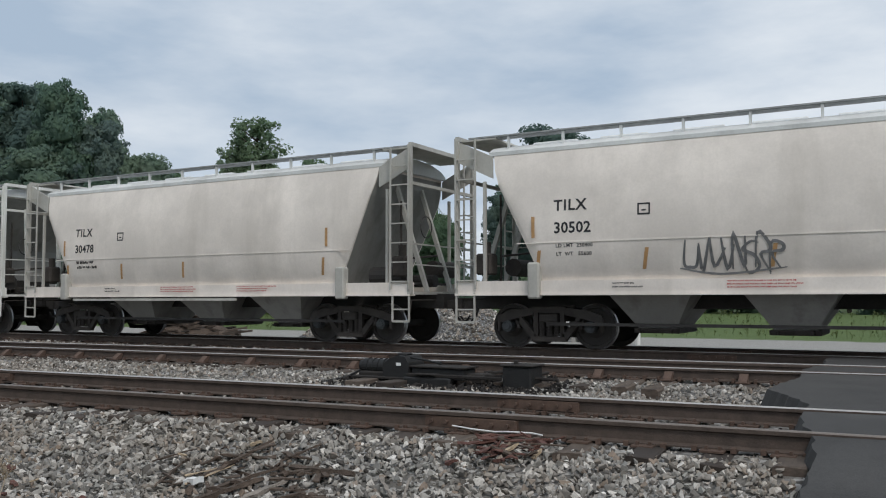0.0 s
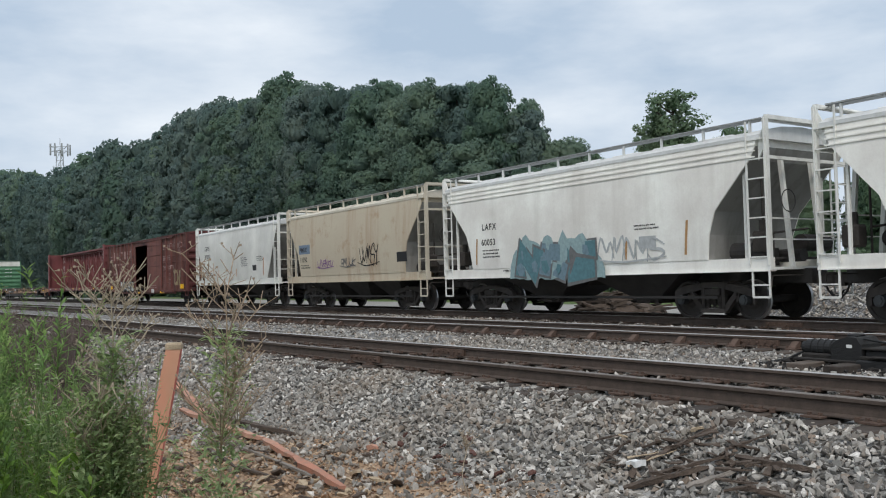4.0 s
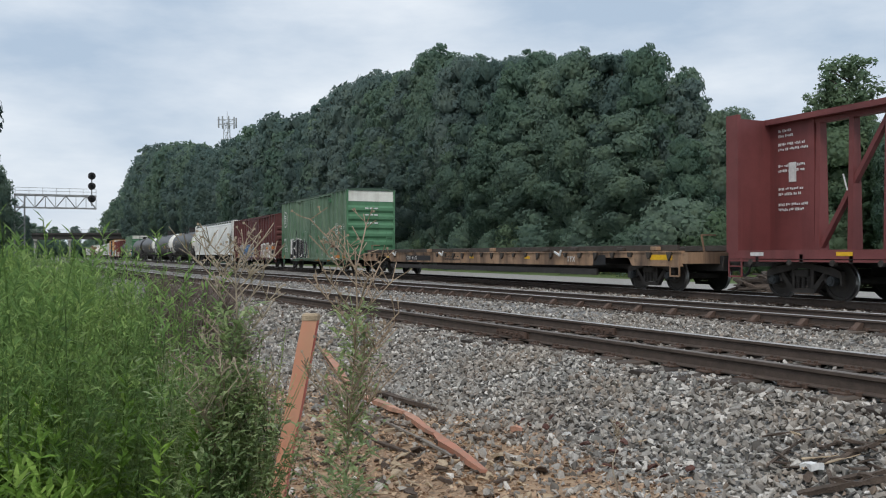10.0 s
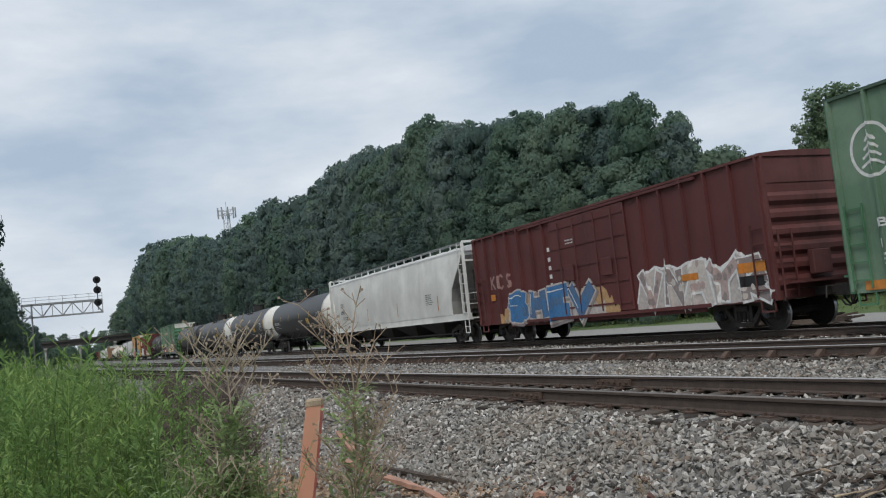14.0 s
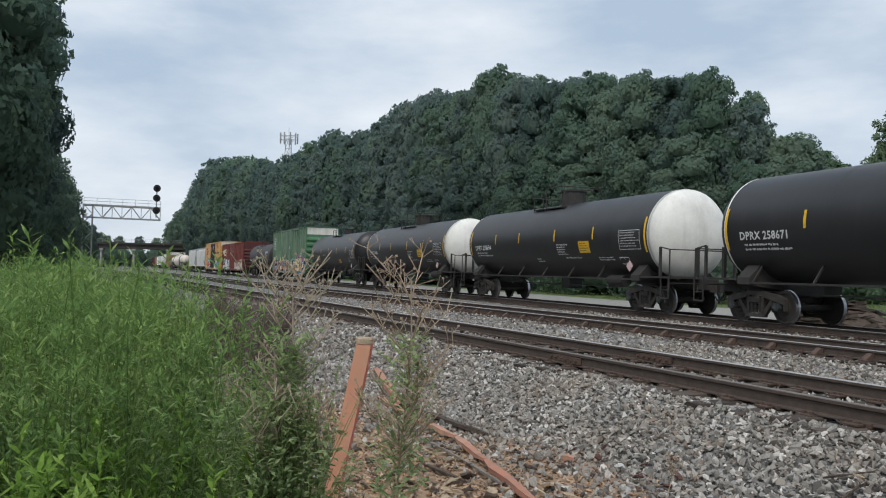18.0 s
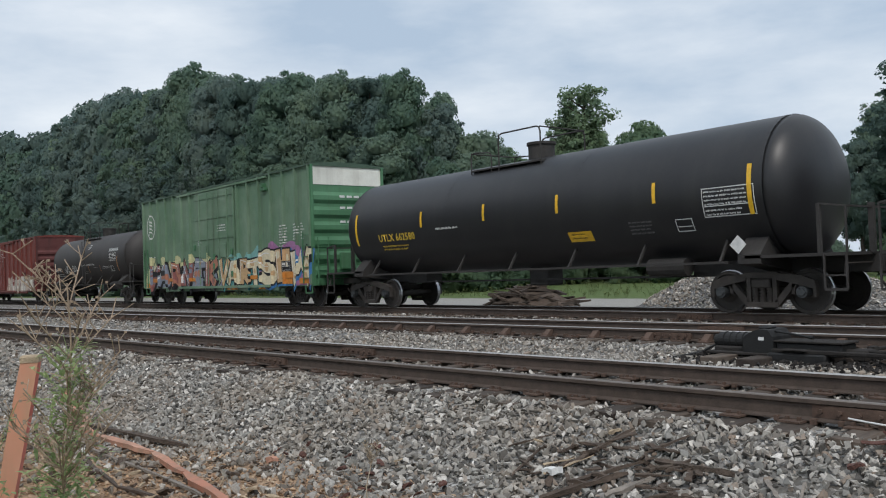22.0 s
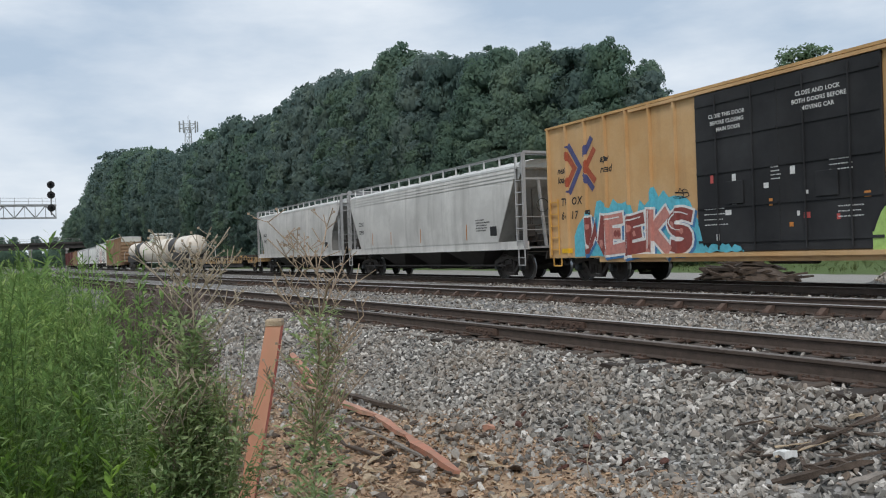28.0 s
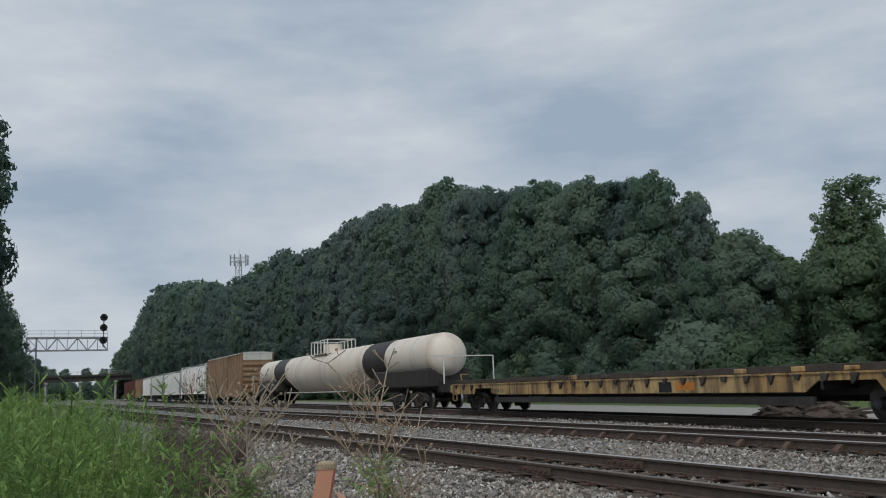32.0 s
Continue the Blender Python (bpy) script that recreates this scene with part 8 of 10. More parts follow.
patch("patched_paint", [(-1.8, -0.9, 2.05, 2.3), (-1.2, 0.2, 2.0, 2.2)], flat_paint("fresh_grey_patch", (0.58, 0.58, 0.57)), car, sf)
patch("data_panel", [(6.4, 6.9, 1.55, 1.85)], STENCIL_BLACK, car, sf)

# second flat car, bright yellow sills
car, sf, half = flat_car("flat_car", "empty long flat car with bright yellow side sills", -461.2, -434.3, FLAT_YELLOW2, DECK)
patch("mark_panel", [(-8.6, -5.8, 0.74, 0.96)], FLAT_YELLOW2, car, sf, 0.002)
lettering("TTX 41 31", -8.5, 0.78, 0.2, STENCIL_BLACK, car, lambda z: -1.426, 1.2)
patch("data_panel", [(2.6, 3.2, 0.72, 1.02)], STENCIL_BLACK, car, sf)
for spot in ((3.4, 4.2, 0.78, 1.0), (11.0, 11.6, 0.85, 1.1)):
    patch("reflector_strip", [spot], TAPE_ORANGE, car, sf)
lettering("TTX", 1.0, 0.78, 0.22, STENCIL_BLACK, car, sf, 1.1)

# very long white tank car with a deep middle
WHALE = paint("cream_tank_paint", (0.8, 0.71, 0.6), (0.3, 0.22, 0.15), 0.6, 0.55, 0.9, (0.8, 0.75, 0.67))


def whale_tank(a, b):
    half = (b - a) / 2
    car = empty("tank_car", "very long white tank car with a deep middle and dark bands", "freight car")
    seg = 40
    hl = half - 2.4

    def ring(x):
        u = min(1.0, max(0.0, (abs(x) - 7.0) / 3.5))
        u = u * u * (3 - 2 * u)
        top, bot = 3.80, 0.92 + 0.62 * u
        R, zc = (top - bot) / 2, (top + bot) / 2
        e = max(0.0, (abs(x) - (hl - 0.9)) / 0.9)
        R *= math.sqrt(max(0.0004, 1 - min(e, 0.9999) ** 2))
        return [(x, R * math.sin(2 * math.pi * k / seg), zc + R * math.cos(2 * math.pi * k / seg)) for k in range(seg)]
    bm = bmesh.new()
    xs = list(np.linspace(-hl, -hl + 0.9, 8)) + list(np.linspace(-hl + 1.4, hl - 1.4, 30)) + list(np.linspace(hl - 0.9, hl, 8))
    loft(bm, [ring(x) for x in xs])
    part("shell", bm, WHALE, car, smooth=True)
    for x in (-hl + 8.9, hl - 8.9):
        bm = bmesh.new()
        rr = [[(p[0], p[1] * 1.006, 2.4 + (p[2] - 2.4) * 1.006) for p in ring(q)] for q in (x - 2.0, x, x + 2.0)]
        loft(bm, rr, cap=False)
        part("painted_band", bm, TANK_SOOT, car, "dark band round the tank", smooth=True)
    bm = bmesh.new()
    for s in (-1, 1):
        for x in np.linspace(-2.2, 2.2, 6):
            bar(bm, (x, s * 1.0, 3.45), (x, s * 1.0, 4.55), 0.06)
        bar(bm, (-2.2, s * 1.0, 4.55), (2.2, s * 1.0, 4.55), 0.06)
        box(bm, -2.2, 2.2, s * 0.9 - 0.2, s * 0.9 + 0.2, 3.6, 3.64)
    for x in (-2.2, 2.2):
        bar(bm, (x, -1.0, 4.55), (x, 1.0, 4.55), 0.06)
    part("platform_rail", bm, TRIM_WHITE, car)
    bm = bmesh.new()
    cyl(bm, (0, 0, 3.7), (0, 0, 4.3), 0.7, 18)
    part("manway", bm, WHALE, car)
    for s in (-1, 1):
        bm = bmesh.new()
        box(bm, min(s * (hl - 9), s * (half - 0.4)), max(s * (hl - 9), s * (half - 0.4)), -0.5, 0.5, 0.8, 1.35)
        box(bm, min(s * (hl - 8.5), s * (hl - 0.6)), max(s * (hl - 8.5), s * (hl - 0.6)), -1.22, 1.22, 1.05, 2.0, 0.08)
        part("span_bolster", bm, BLACK_STEEL, car)
        bm = bmesh.new()
        xe = s * (half - 0.5)
        bar(bm, (xe, -1.3, 1.2), (xe, -1.3, 2.5), 0.05)
        bar(bm, (xe, -1.3, 2.5), (xe - s * 1.6, -1.35, 2.6), 0.05)
        bar(bm, (xe, 1.3, 1.2), (xe, 1.3, 2.5), 0.05)
        bar(bm, (xe, -1.3, 2.5), (xe, 1.3, 2.5), 0.05)
        part("end_handrail", bm, TRIM_WHITE, car)
        for d in (2.0, 5.2):
            add_truck(car, s * (hl - d))
    bm = bmesh.new()
    bar(bm, (-8, -1.45, 0.95), (8, -1.45, 0.95), 0.06)
    part("side_rail", bm, TRIM_WHITE, car)
    ends(car, half)
    MOVERS.append((car, (a + b) / 2))


whale_tank(-508.5, -461.4)

# the tail, as far as it comes into view
BROWN_BOX = paint("rust_brown_boxcar", (0.27, 0.165, 0.09), (0.1, 0.065, 0.045), 0.7, 0.65, 1.2, (0.36, 0.26, 0.17))
car, sf, half = boxcar("box_car", "rust-brown box car with a white end band", -531.5, -510.0, BROWN_BOX, BROWN_BOX, ROOF_PALE, 5.0, 1.1, door=(-2.0, 2.0), band=WHITE_BAND, cush=1.2)
car, sf, half = covered_hopper("covered_hopper", "white covered hopper covered with dark scrawls", -551.5, -531.5, HOP_WHITE, ROOF_PALE, TRIM_WHITE, "soft", "slant", 3, 4.3, 1.2, top=4.7)
for k, (x0, x1) in enumerate(((-8.0, -3.5), (-2.8, 2.0), (2.8, 7.6))):
    tag_scrawl(car, x0, x1, 1.5, 3.9, sf, 140 + k, SP_RED if k == 1 else SP_BLACK, 0.22, 4)
for a, b, m_, lab in ((-571.0, -551.5, HOP_NEW, "white covered hopper"), (-590.0, -571.0, HOP_GREY, "grey covered hopper"), (-609.0, -590.0, HOP_WHITE, "dull white covered hopper")):
    covered_hopper("covered_hopper", lab + " far back in the train", a, b, m_, ROOF_PALE, TRIM_GREY, "soft", "slant", 3, 3.95, 1.2, top=4.4)
for a, b, m_, lab in ((-628.5, -609.0, BROWN_BOX, "rust-brown box car"), (-648.0, -628.5, MAROON_DARK, "dark maroon box car"), (-668.0, -648.0, MAROON_DARK, "dark maroon box car")):
    boxcar("box_car", lab + " far back in the train", a, b, m_, MAROON_DARK, MAROON_DARK, 4.5, 1.3, door=(-1.6, 1.6), cush=1.1)
# ============ trees ============


def leaf_mat(name, dark, light, tip=None, trans=0.25, patch_size=0.35, relief=0.5):
    m, nt, b = node_mat(name)
    g = nt.nodes.new("ShaderNodeNewGeometry")
    o = nt.nodes.new("ShaderNodeObjectInfo")
    a = ramp_node(nt, g.outputs["Random Per Island"], ((0.0, dark), (0.7, light), (1.0, tip or light)))
    c = mix_node(nt, ramp_node(nt, o.outputs["Random"], ((0.0, (0, 0, 0)), (1.0, (0.95, 0.95, 0.95)))), a, mix_node(nt, 1.0, a, (0.64, 0.74, 0.72), "MULTIPLY"))
    n = noise_node(nt, patch_size, 3)
    c = mix_node(nt, ramp_node(nt, n.outputs["Fac"], ((0.4, (0, 0, 0)), (0.7, (0.5, 0.5, 0.5)))), c, mix_node(nt, 1.0, c, (1.35, 1.2, 0.9), "MULTIPLY"))
    fine = noise_node(nt, 5.5, 5, 0.7)
    c = mix_node(nt, ramp_node(nt, fine.outputs["Fac"], ((0.36, (0.4, 0.4, 0.4)), (0.56, (0, 0, 0)))), c, mix_node(nt, 1.0, c, (0.6, 0.62, 0.62), "MULTIPLY"))
    if relief:
        bump_node(nt, fine.outputs["Fac"], b, relief, 0.25)
    nt.links.new(c, b.inputs["Base Color"])
    b.inputs["Roughness"].default_value = 0.85
    b.inputs["Specular IOR Level"].default_value = 0.1
    if trans:
        t = nt.nodes.new("ShaderNodeBsdfTranslucent")
        nt.links.new(c, t.inputs["Color"])
        mx = nt.nodes.new("ShaderNodeMixShader")
        mx.inputs[0].default_value = trans
        nt.links.new(b.outputs[0], mx.inputs[1])
        nt.links.new(t.outputs[0], mx.inputs[2])
        nt.links.new(mx.outputs[0], nt.nodes["Material Output"].inputs["Surface"])
    return m


# distance haze is put into the pine and oak colours: pale and bluish
PINE = leaf_mat("haze_tinted_pine_needles", (0.155, 0.214, 0.204), (0.176, 0.242, 0.226), (0.198, 0.268, 0.244), 0.55, relief=0)
OAK = leaf_mat("haze_tinted_oak_leaves", (0.17, 0.24, 0.2), (0.196, 0.278, 0.222), (0.222, 0.312, 0.242), 0.55, relief=0)
LIGHT = leaf_mat("fresh_green_leaves", (0.155, 0.222, 0.152), (0.182, 0.262, 0.172), (0.215, 0.3, 0.19), 0.55, relief=0)
FEATHER = leaf_mat("pale_green_leaves", (0.2, 0.28, 0.19), (0.25, 0.34, 0.22), (0.31, 0.41, 0.27), 0.55, relief=0)
BARK = plain("grey_brown_bark", (0.075, 0.06, 0.05), 0.9, 0, 0.4, 5, 0.6)


PHI = (1 + 5 ** 0.5) / 2
ICO = np.array([(-1, PHI, 0), (1, PHI, 0), (-1, -PHI, 0), (1, -PHI, 0), (0, -1, PHI), (0, 1, PHI), (0, -1, -PHI), (0, 1, -PHI), (PHI, 0, -1), (PHI, 0, 1), (-PHI, 0, -1), (-PHI, 0, 1)]) / math.sqrt(1 + PHI * PHI)
ICO_FACES = np.array([(0, 11, 5), (0, 5, 1), (0, 1, 7), (0, 7, 10), (0, 10, 11), (1, 5, 9), (5, 11, 4), (11, 10, 2), (10, 7, 6), (7, 1, 8),
                      (3, 9, 4), (3, 4, 2), (3, 2, 6), (3, 6, 8), (3, 8, 9), (4, 9, 5), (2, 4, 11), (6, 2, 10), (8, 6, 7), (9, 8, 1)])


BIG_LOBES = 36


def leaf_cloud(rng, blobs, count, size, middle):
    """Lumpy clumps of foliage with small leaf sprays over them; sprays are lit as the clump that they belong to."""
    c = np.array([b[:3] for b in blobs])
    r = np.array([b[3] for b in blobs])
    n = len(blobs)
    core = c[:, None] + ICO[None] * (r[:, None, None] * rng.uniform(0.3, 0.55, (n, 12, 1))) * np.array((1, 1, 0.82))
    core_n = np.repeat(ICO[None], n, 0).reshape(-1, 3)
    core_f = (ICO_FACES[None] + (np.arange(n) * 12)[:, None, None]).reshape(-1, 3)
    w = r ** 2 / (r ** 2).sum()
    k = rng.choice(n, count, p=w)
    d = rng.normal(0, 1, (count, 3))
    d[:, 2] = d[:, 2] * 0.9 + 0.2
    d /= np.linalg.norm(d, axis=1)[:, None]
    p = c[k] + d * (r[k] * np.where(rng.random(count) < 0.22, rng.uniform(1.0, 1.38, count), rng.uniform(0.75, 1.05, count)))[:, None] * np.array((1, 1, 0.85))
    nrm = d + rng.normal(0, 0.55, (count, 3))
    nrm /= np.linalg.norm(nrm, axis=1)[:, None]
    u = np.cross(nrm, rng.normal(0, 1, (count, 3)))
    u /= np.linalg.norm(u, axis=1)[:, None]
    v = np.cross(nrm, u)
    s = (size * rng.uniform(0.55, 1.4, count))[:, None]
    tri = np.stack((p - u * s * 0.8 - v * s * 0.5, p + u * s * 0.8 - v * s * rng.uniform(0.1, 0.6, (count, 1)), p + v * s), 1).reshape(-1, 3)
    out = p - np.array(middle)
    out /= np.linalg.norm(out, axis=1)[:, None]
    ln = d * 0.5 + out * 0.6 + np.array((0, 0, 0.15)) + rng.normal(0, 0.22, (count, 3))
    V = np.concatenate((core.reshape(-1, 3), tri))
    F = np.concatenate((core_f, np.arange(count * 3).reshape(-1, 3) + n * 12))
    co = core.reshape(-1, 3) - np.array(middle)
    co /= np.linalg.norm(co, axis=1)[:, None]
    N = np.concatenate((core_n * 0.7 + co * 0.5, np.repeat(ln, 3, 0)))
    return V, F, N / np.linalg.norm(N, axis=1)[:, None]


def crown_width(shape, f):
    if shape == "pine":
        return (0.6 + 0.4 * min(1, f / 0.3)) * max(0.0, 1 - f ** 4.0) ** 0.5
    if shape == "bush":
        return math.sqrt(max(0.0, 1 - f * f))
    return (0.65 + 0.35 * math.sin(math.pi * min(1, f / 0.7) / 2)) * max(0.0, 1 - f ** 3.6) ** 0.5


def crown_cloud(rng, h, spread, bottom, lean, count, size, shape, seed):
    """A crown of many billows over a dark inner mass, each billow coated in small leaf sprays and lit as its own swelling."""
    def wide(f, a):
        q = Vector((math.cos(a) * 1.3, math.sin(a) * 1.3, f * (h - bottom) / spread * 1.5 + seed * 3.7))
        return spread * crown_width(shape, f) * (0.95 + 0.5 * noise.noise(q))

    def point(f, a, k):
        w = wide(f, a) * k
        return (lean * f + w * math.cos(a), w * math.sin(a), bottom + (h - bottom) * f * (0.9 + 0.1 * k))
    mid = np.array((lean * 0.4, 0, bottom + (h - bottom) * 0.4))
    # lobes of foliage spread over the outline, smaller towards the top
    C, R = [], []
    for n, r0, r1 in ((BIG_LOBES, 0.36, 0.5), (70, 0.13, 0.22)):
        for k in range(n):
            f = ((k + 0.5) / n) ** 0.8 * 0.95
            p = point(f, k * 2.39996 + rng.uniform(-0.6, 0.6), rng.uniform(0.5, 0.62) if n == BIG_LOBES else rng.uniform(0.78, 0.96))
            C.append((p[0], p[1], p[2] + rng.uniform(-0.5, 0.5)))
            R.append(spread * rng.uniform(r0, r1) * (1.15 - 0.35 * f))
    C, R = np.array(C), np.array(R)
    flat = np.array((1, 1, 0.8))
    out = C - mid
    out /= np.linalg.norm(out, axis=1)[:, None]
    V, F, N, base = [], [], [], 0
    for k in range(len(C)):
        if k >= BIG_LOBES and k % 2:
            continue
        V.append(C[k] + ICO * (R[k] * (rng.uniform(0.7, 0.9, (12, 1)) if k < BIG_LOBES else 0.42)) * flat)
        N.append(ICO * 0.75 + out[k] * 0.45)
        F.append(ICO_FACES + base)
        base += 12
    # leaf sprays lying over the lobes, only where they can be seen
    m = int(count * 2.6)
    k = rng.choice(len(C), m, p=R ** 2 / (R ** 2).sum())
    d = rng.normal(0, 1, (m, 3))
    d /= np.linalg.norm(d, axis=1)[:, None]
    dot = (d * out[k]).sum(1)
    d = np.where((dot < -0.2)[:, None], d - 2 * dot[:, None] * out[k], d)
    P = C[k] + d * (R[k] * np.where(k < BIG_LOBES, rng.uniform(0.8, 1.07, m), rng.uniform(0.5, 1.12, m)))[:, None] * flat
    free = np.ones(m, bool)
    for q in range(len(C)):
        free &= (((P - C[q]) / flat) ** 2).sum(1) > (R[q] * (0.78 if q < BIG_LOBES else 0.42)) ** 2
    pick = np.nonzero(free)[0][:count]
    P, d, k, m = P[pick], d[pick], k[pick], len(pick)
    nrm = d + rng.normal(0, 0.34, (m, 3))
    nrm /= np.linalg.norm(nrm, axis=1)[:, None]
    u = np.cross(nrm, rng.normal(0, 1, (m, 3)))
    u /= np.linalg.norm(u, axis=1)[:, None]
    v = np.cross(nrm, u)
    s = (size * rng.uniform(0.6, 1.35, m))[:, None]
    V.append(np.stack((P - u * s * 0.8 - v * s * 0.5, P + u * s * 0.8 - v * s * rng.uniform(0.1, 0.6, (m, 1)), P + v * s), 1).reshape(-1, 3))
    F.append(np.arange(m * 3).reshape(-1, 3) + base)
    N.append(np.repeat(d * 0.7 + out[k] * 0.4 + nrm * 0.2 + rng.normal(0, 0.1, (m, 3)), 3, 0))
    V, F, N = np.concatenate(V), np.concatenate(F), np.concatenate(N)
    V[:, 2] = bottom + (V[:, 2] - bottom) * (h - bottom) / (np.percentile(V[:, 2], 99.7) - bottom)
    return V, F, N / np.linalg.norm(N, axis=1)[:, None]


def tree_kind(name, label, leaf, seed, h, spread, bottom, count, size, blobs_n, shape="round"):
    """A tapered trunk with limbs and an uneven crown of many leaf sprays."""
    rng = np.random.default_rng(seed)
    r = random.Random(seed)
    tree = empty(name, label, "tree", "trees along the line")
    limbs = bmesh.new()
    rad = 0.014 * h + 0.05
    lean = r.uniform(-0.02, 0.02) * h
    cyl(limbs, (0, 0, -0.4), (lean * 0.4, 0, h * 0.45), rad * 1.25, 8, rad * 0.8)
    cyl(limbs, (lean * 0.4, 0, h * 0.45), (lean, 0, h * 0.93), rad * 0.8, 7, rad * 0.15)
    blobs = []
    for k in range(blobs_n):
        f = (k + r.random()) / blobs_n
        z = bottom + (h - bottom) * f
        w = spread * float(np.interp(f, (0, 0.4, 0.6, 0.7, 0.86, 1), (1, 1.05, 0.5, 0.36, 0.8, 0.45))) * r.uniform(0.15, 1.0)
        br = spread * r.uniform(0.12, 0.24)
        a = k * 2.399 + r.uniform(-0.5, 0.5)
        x, y = lean * f + w * math.cos(a), w * math.sin(a)
        blobs.append((x, y, min(z, h - br * 0.8), br))
        if k % 4 == 0:
            z0 = max(0.3, z - w * 0.55 - 0.3)
            cyl(limbs, (lean * z0 / h, 0, z0), (x, y, min(z, h - br)), rad * 0.34, 5, rad * 0.08)
    if shape == "twig":
        V, F, N = leaf_cloud(rng, blobs, count, size, (lean * 0.5, 0, bottom + (h - bottom) * 0.4))
    else:
        V, F, N = crown_cloud(rng, h, spread, bottom, lean, count, size, shape, seed)
    part("trunk", limbs, BARK, tree)
    crown = new("crown", lit_as(np_mesh("crown", V, F, (leaf,), smooth=True), N))
    crown.parent = tree
    return tree


KINDS = {
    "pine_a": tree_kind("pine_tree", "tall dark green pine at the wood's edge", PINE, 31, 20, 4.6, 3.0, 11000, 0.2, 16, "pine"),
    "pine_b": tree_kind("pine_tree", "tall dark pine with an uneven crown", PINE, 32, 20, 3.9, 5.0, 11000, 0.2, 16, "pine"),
    "oak_a": tree_kind("oak_tree", "broad dark green broadleaf tree in full leaf", OAK, 33, 16, 4.6, 1.8, 11000, 0.2, 16),
    "oak_b": tree_kind("oak_tree", "tall dark green broadleaf tree in the wood", OAK, 34, 18, 4.0, 2.5, 11000, 0.2, 16),
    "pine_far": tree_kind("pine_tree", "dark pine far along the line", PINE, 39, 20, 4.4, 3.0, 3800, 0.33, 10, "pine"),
    "oak_far": tree_kind("oak_tree", "dark broadleaf tree far along the line", OAK, 40, 17, 4.4, 2.0, 3800, 0.32, 10),
    "light_a": tree_kind("maple_tree", "fresh green broadleaf tree in full leaf", LIGHT, 35, 10, 3.0, 0.8, 8200, 0.15, 14),
    "light_b": tree_kind("young_tree", "slender green tree with open, feathery branches", FEATHER, 36, 13, 2.2, 3.2, 9000, 0.11, 120, "twig"),
    "bush": tree_kind("bush", "dense green bush at the wood's edge", OAK, 37, 3.2, 2.0, 0.3, 1700, 0.12, 6, "bush"),
    "light_bush": tree_kind("bush", "light green bush at the wood's edge", LIGHT, 38, 3.0, 1.9, 0.3, 1700, 0.12, 6, "bush"),
}
SIZE = {"pine_a": 20, "pine_b": 20, "oak_a": 16, "oak_b": 18, "pine_far": 20, "oak_far": 17, "light_a": 10, "light_b": 13, "bush": 3.2, "light_bush": 3.0}
for k in ("bush", "light_bush"):
    tagged(KINDS[k], category="bush", group="bushes at the wood's edge")
USED = set()
TREE_RNG = random.Random(77)


def plant_tree(kind, x, y, h, wide=1.0):
    z = gz(x, y) - 0.05
    s = (h - z) / SIZE[kind]
    w = s * wide
    m = pose(x, y, z, 0, 0, TREE_RNG.uniform(0, 360)) @ Matrix.Diagonal((w, w * TREE_RNG.uniform(0.9, 1.1), s, 1))
    if kind in USED:
        return copy_thing(KINDS[kind], m @ Matrix.Diagonal([1 / v for v in KINDS[kind].scale] + [1]))
    USED.add(kind)
    KINDS[kind].matrix_basis = m
    return KINDS[kind]


# treetop heights in degrees over the eye, against the bearing round from straight across the line
BEARING = (-30, 0, 18.4, 20.8, 23.3, 25.6, 26.9, 28.3, 32.7, 33.6, 35.4, 36.9, 39.3, 42.8, 44, 45.6, 46.7, 47.9, 49.4, 50.5, 52.1, 53.2, 55, 56.6, 58.7, 60.3, 63.3, 67.1, 69.1, 72.1, 74, 76.3, 77.2, 78.1, 79.9, 81.4, 83.5, 84.8, 86, 86.8, 87.9)
RISE = (7, 9, 10, 11.6, 10.9, 7.9, 8.8, 7, 5, 6.8, 7.5, 8.9, 9.3, 9.3, 8.8, 6.9, 7.2, 9.0, 9.1, 11.2, 11.8, 12.8, 13.3, 13.1, 13.5, 13.2, 13.35, 13.1, 12.75, 11.6, 9.9, 8.6, 9.2, 8.5, 7.4, 6.8, 7.0, 6.7, 5.4, 3.8, 2.1)


def edge_distance(az):
    if az > 46:
        y = float(np.interp(az, (46, 50, 75, 79, 90), (44, 38, 34, 29, 27)))
        return min(y / math.cos(radians(az)), 430)
    return float(np.interp(az, (-30, 18, 38, 41, 46), (52, 54, 56, 62, 63)))


def wood_row(extra, spacing, lower, rng, kinds_dark, kinds_light, wide=1.0, uneven=0.12):
    az = -26.0
    while az < 87.6:
        d = edge_distance(az) + extra + rng.uniform(-1.5, 1.5)
        el = float(np.interp(az, BEARING, RISE)) - lower
        h = 1.05 + d * math.tan(radians(el)) * (1 + rng.uniform(-uneven, 0.02))
        light = 29 < az < 49
        kind = rng.choice(kinds_light if light else kinds_dark(az))
        if d > 105:
            kind = "pine_far" if kind.startswith("pine") else "oak_far"
        if h > 1.8:
            plant_tree(kind, -d * math.sin(radians(az)), d * math.cos(radians(az)), h, wide * (1.25 if light else 1.0) * rng.uniform(0.85, 1.15))
        face = max(math.cos(radians(az)), 0.12) if az > 46 else 1.0
        az += math.degrees(spacing * (1 + max(0, d - 80) / 160) * face / d)


def dark_kinds(az):
    return ("oak_a", "oak_b", "oak_b", "pine_b") if az < 62 else ("pine_a", "pine_b", "oak_b")


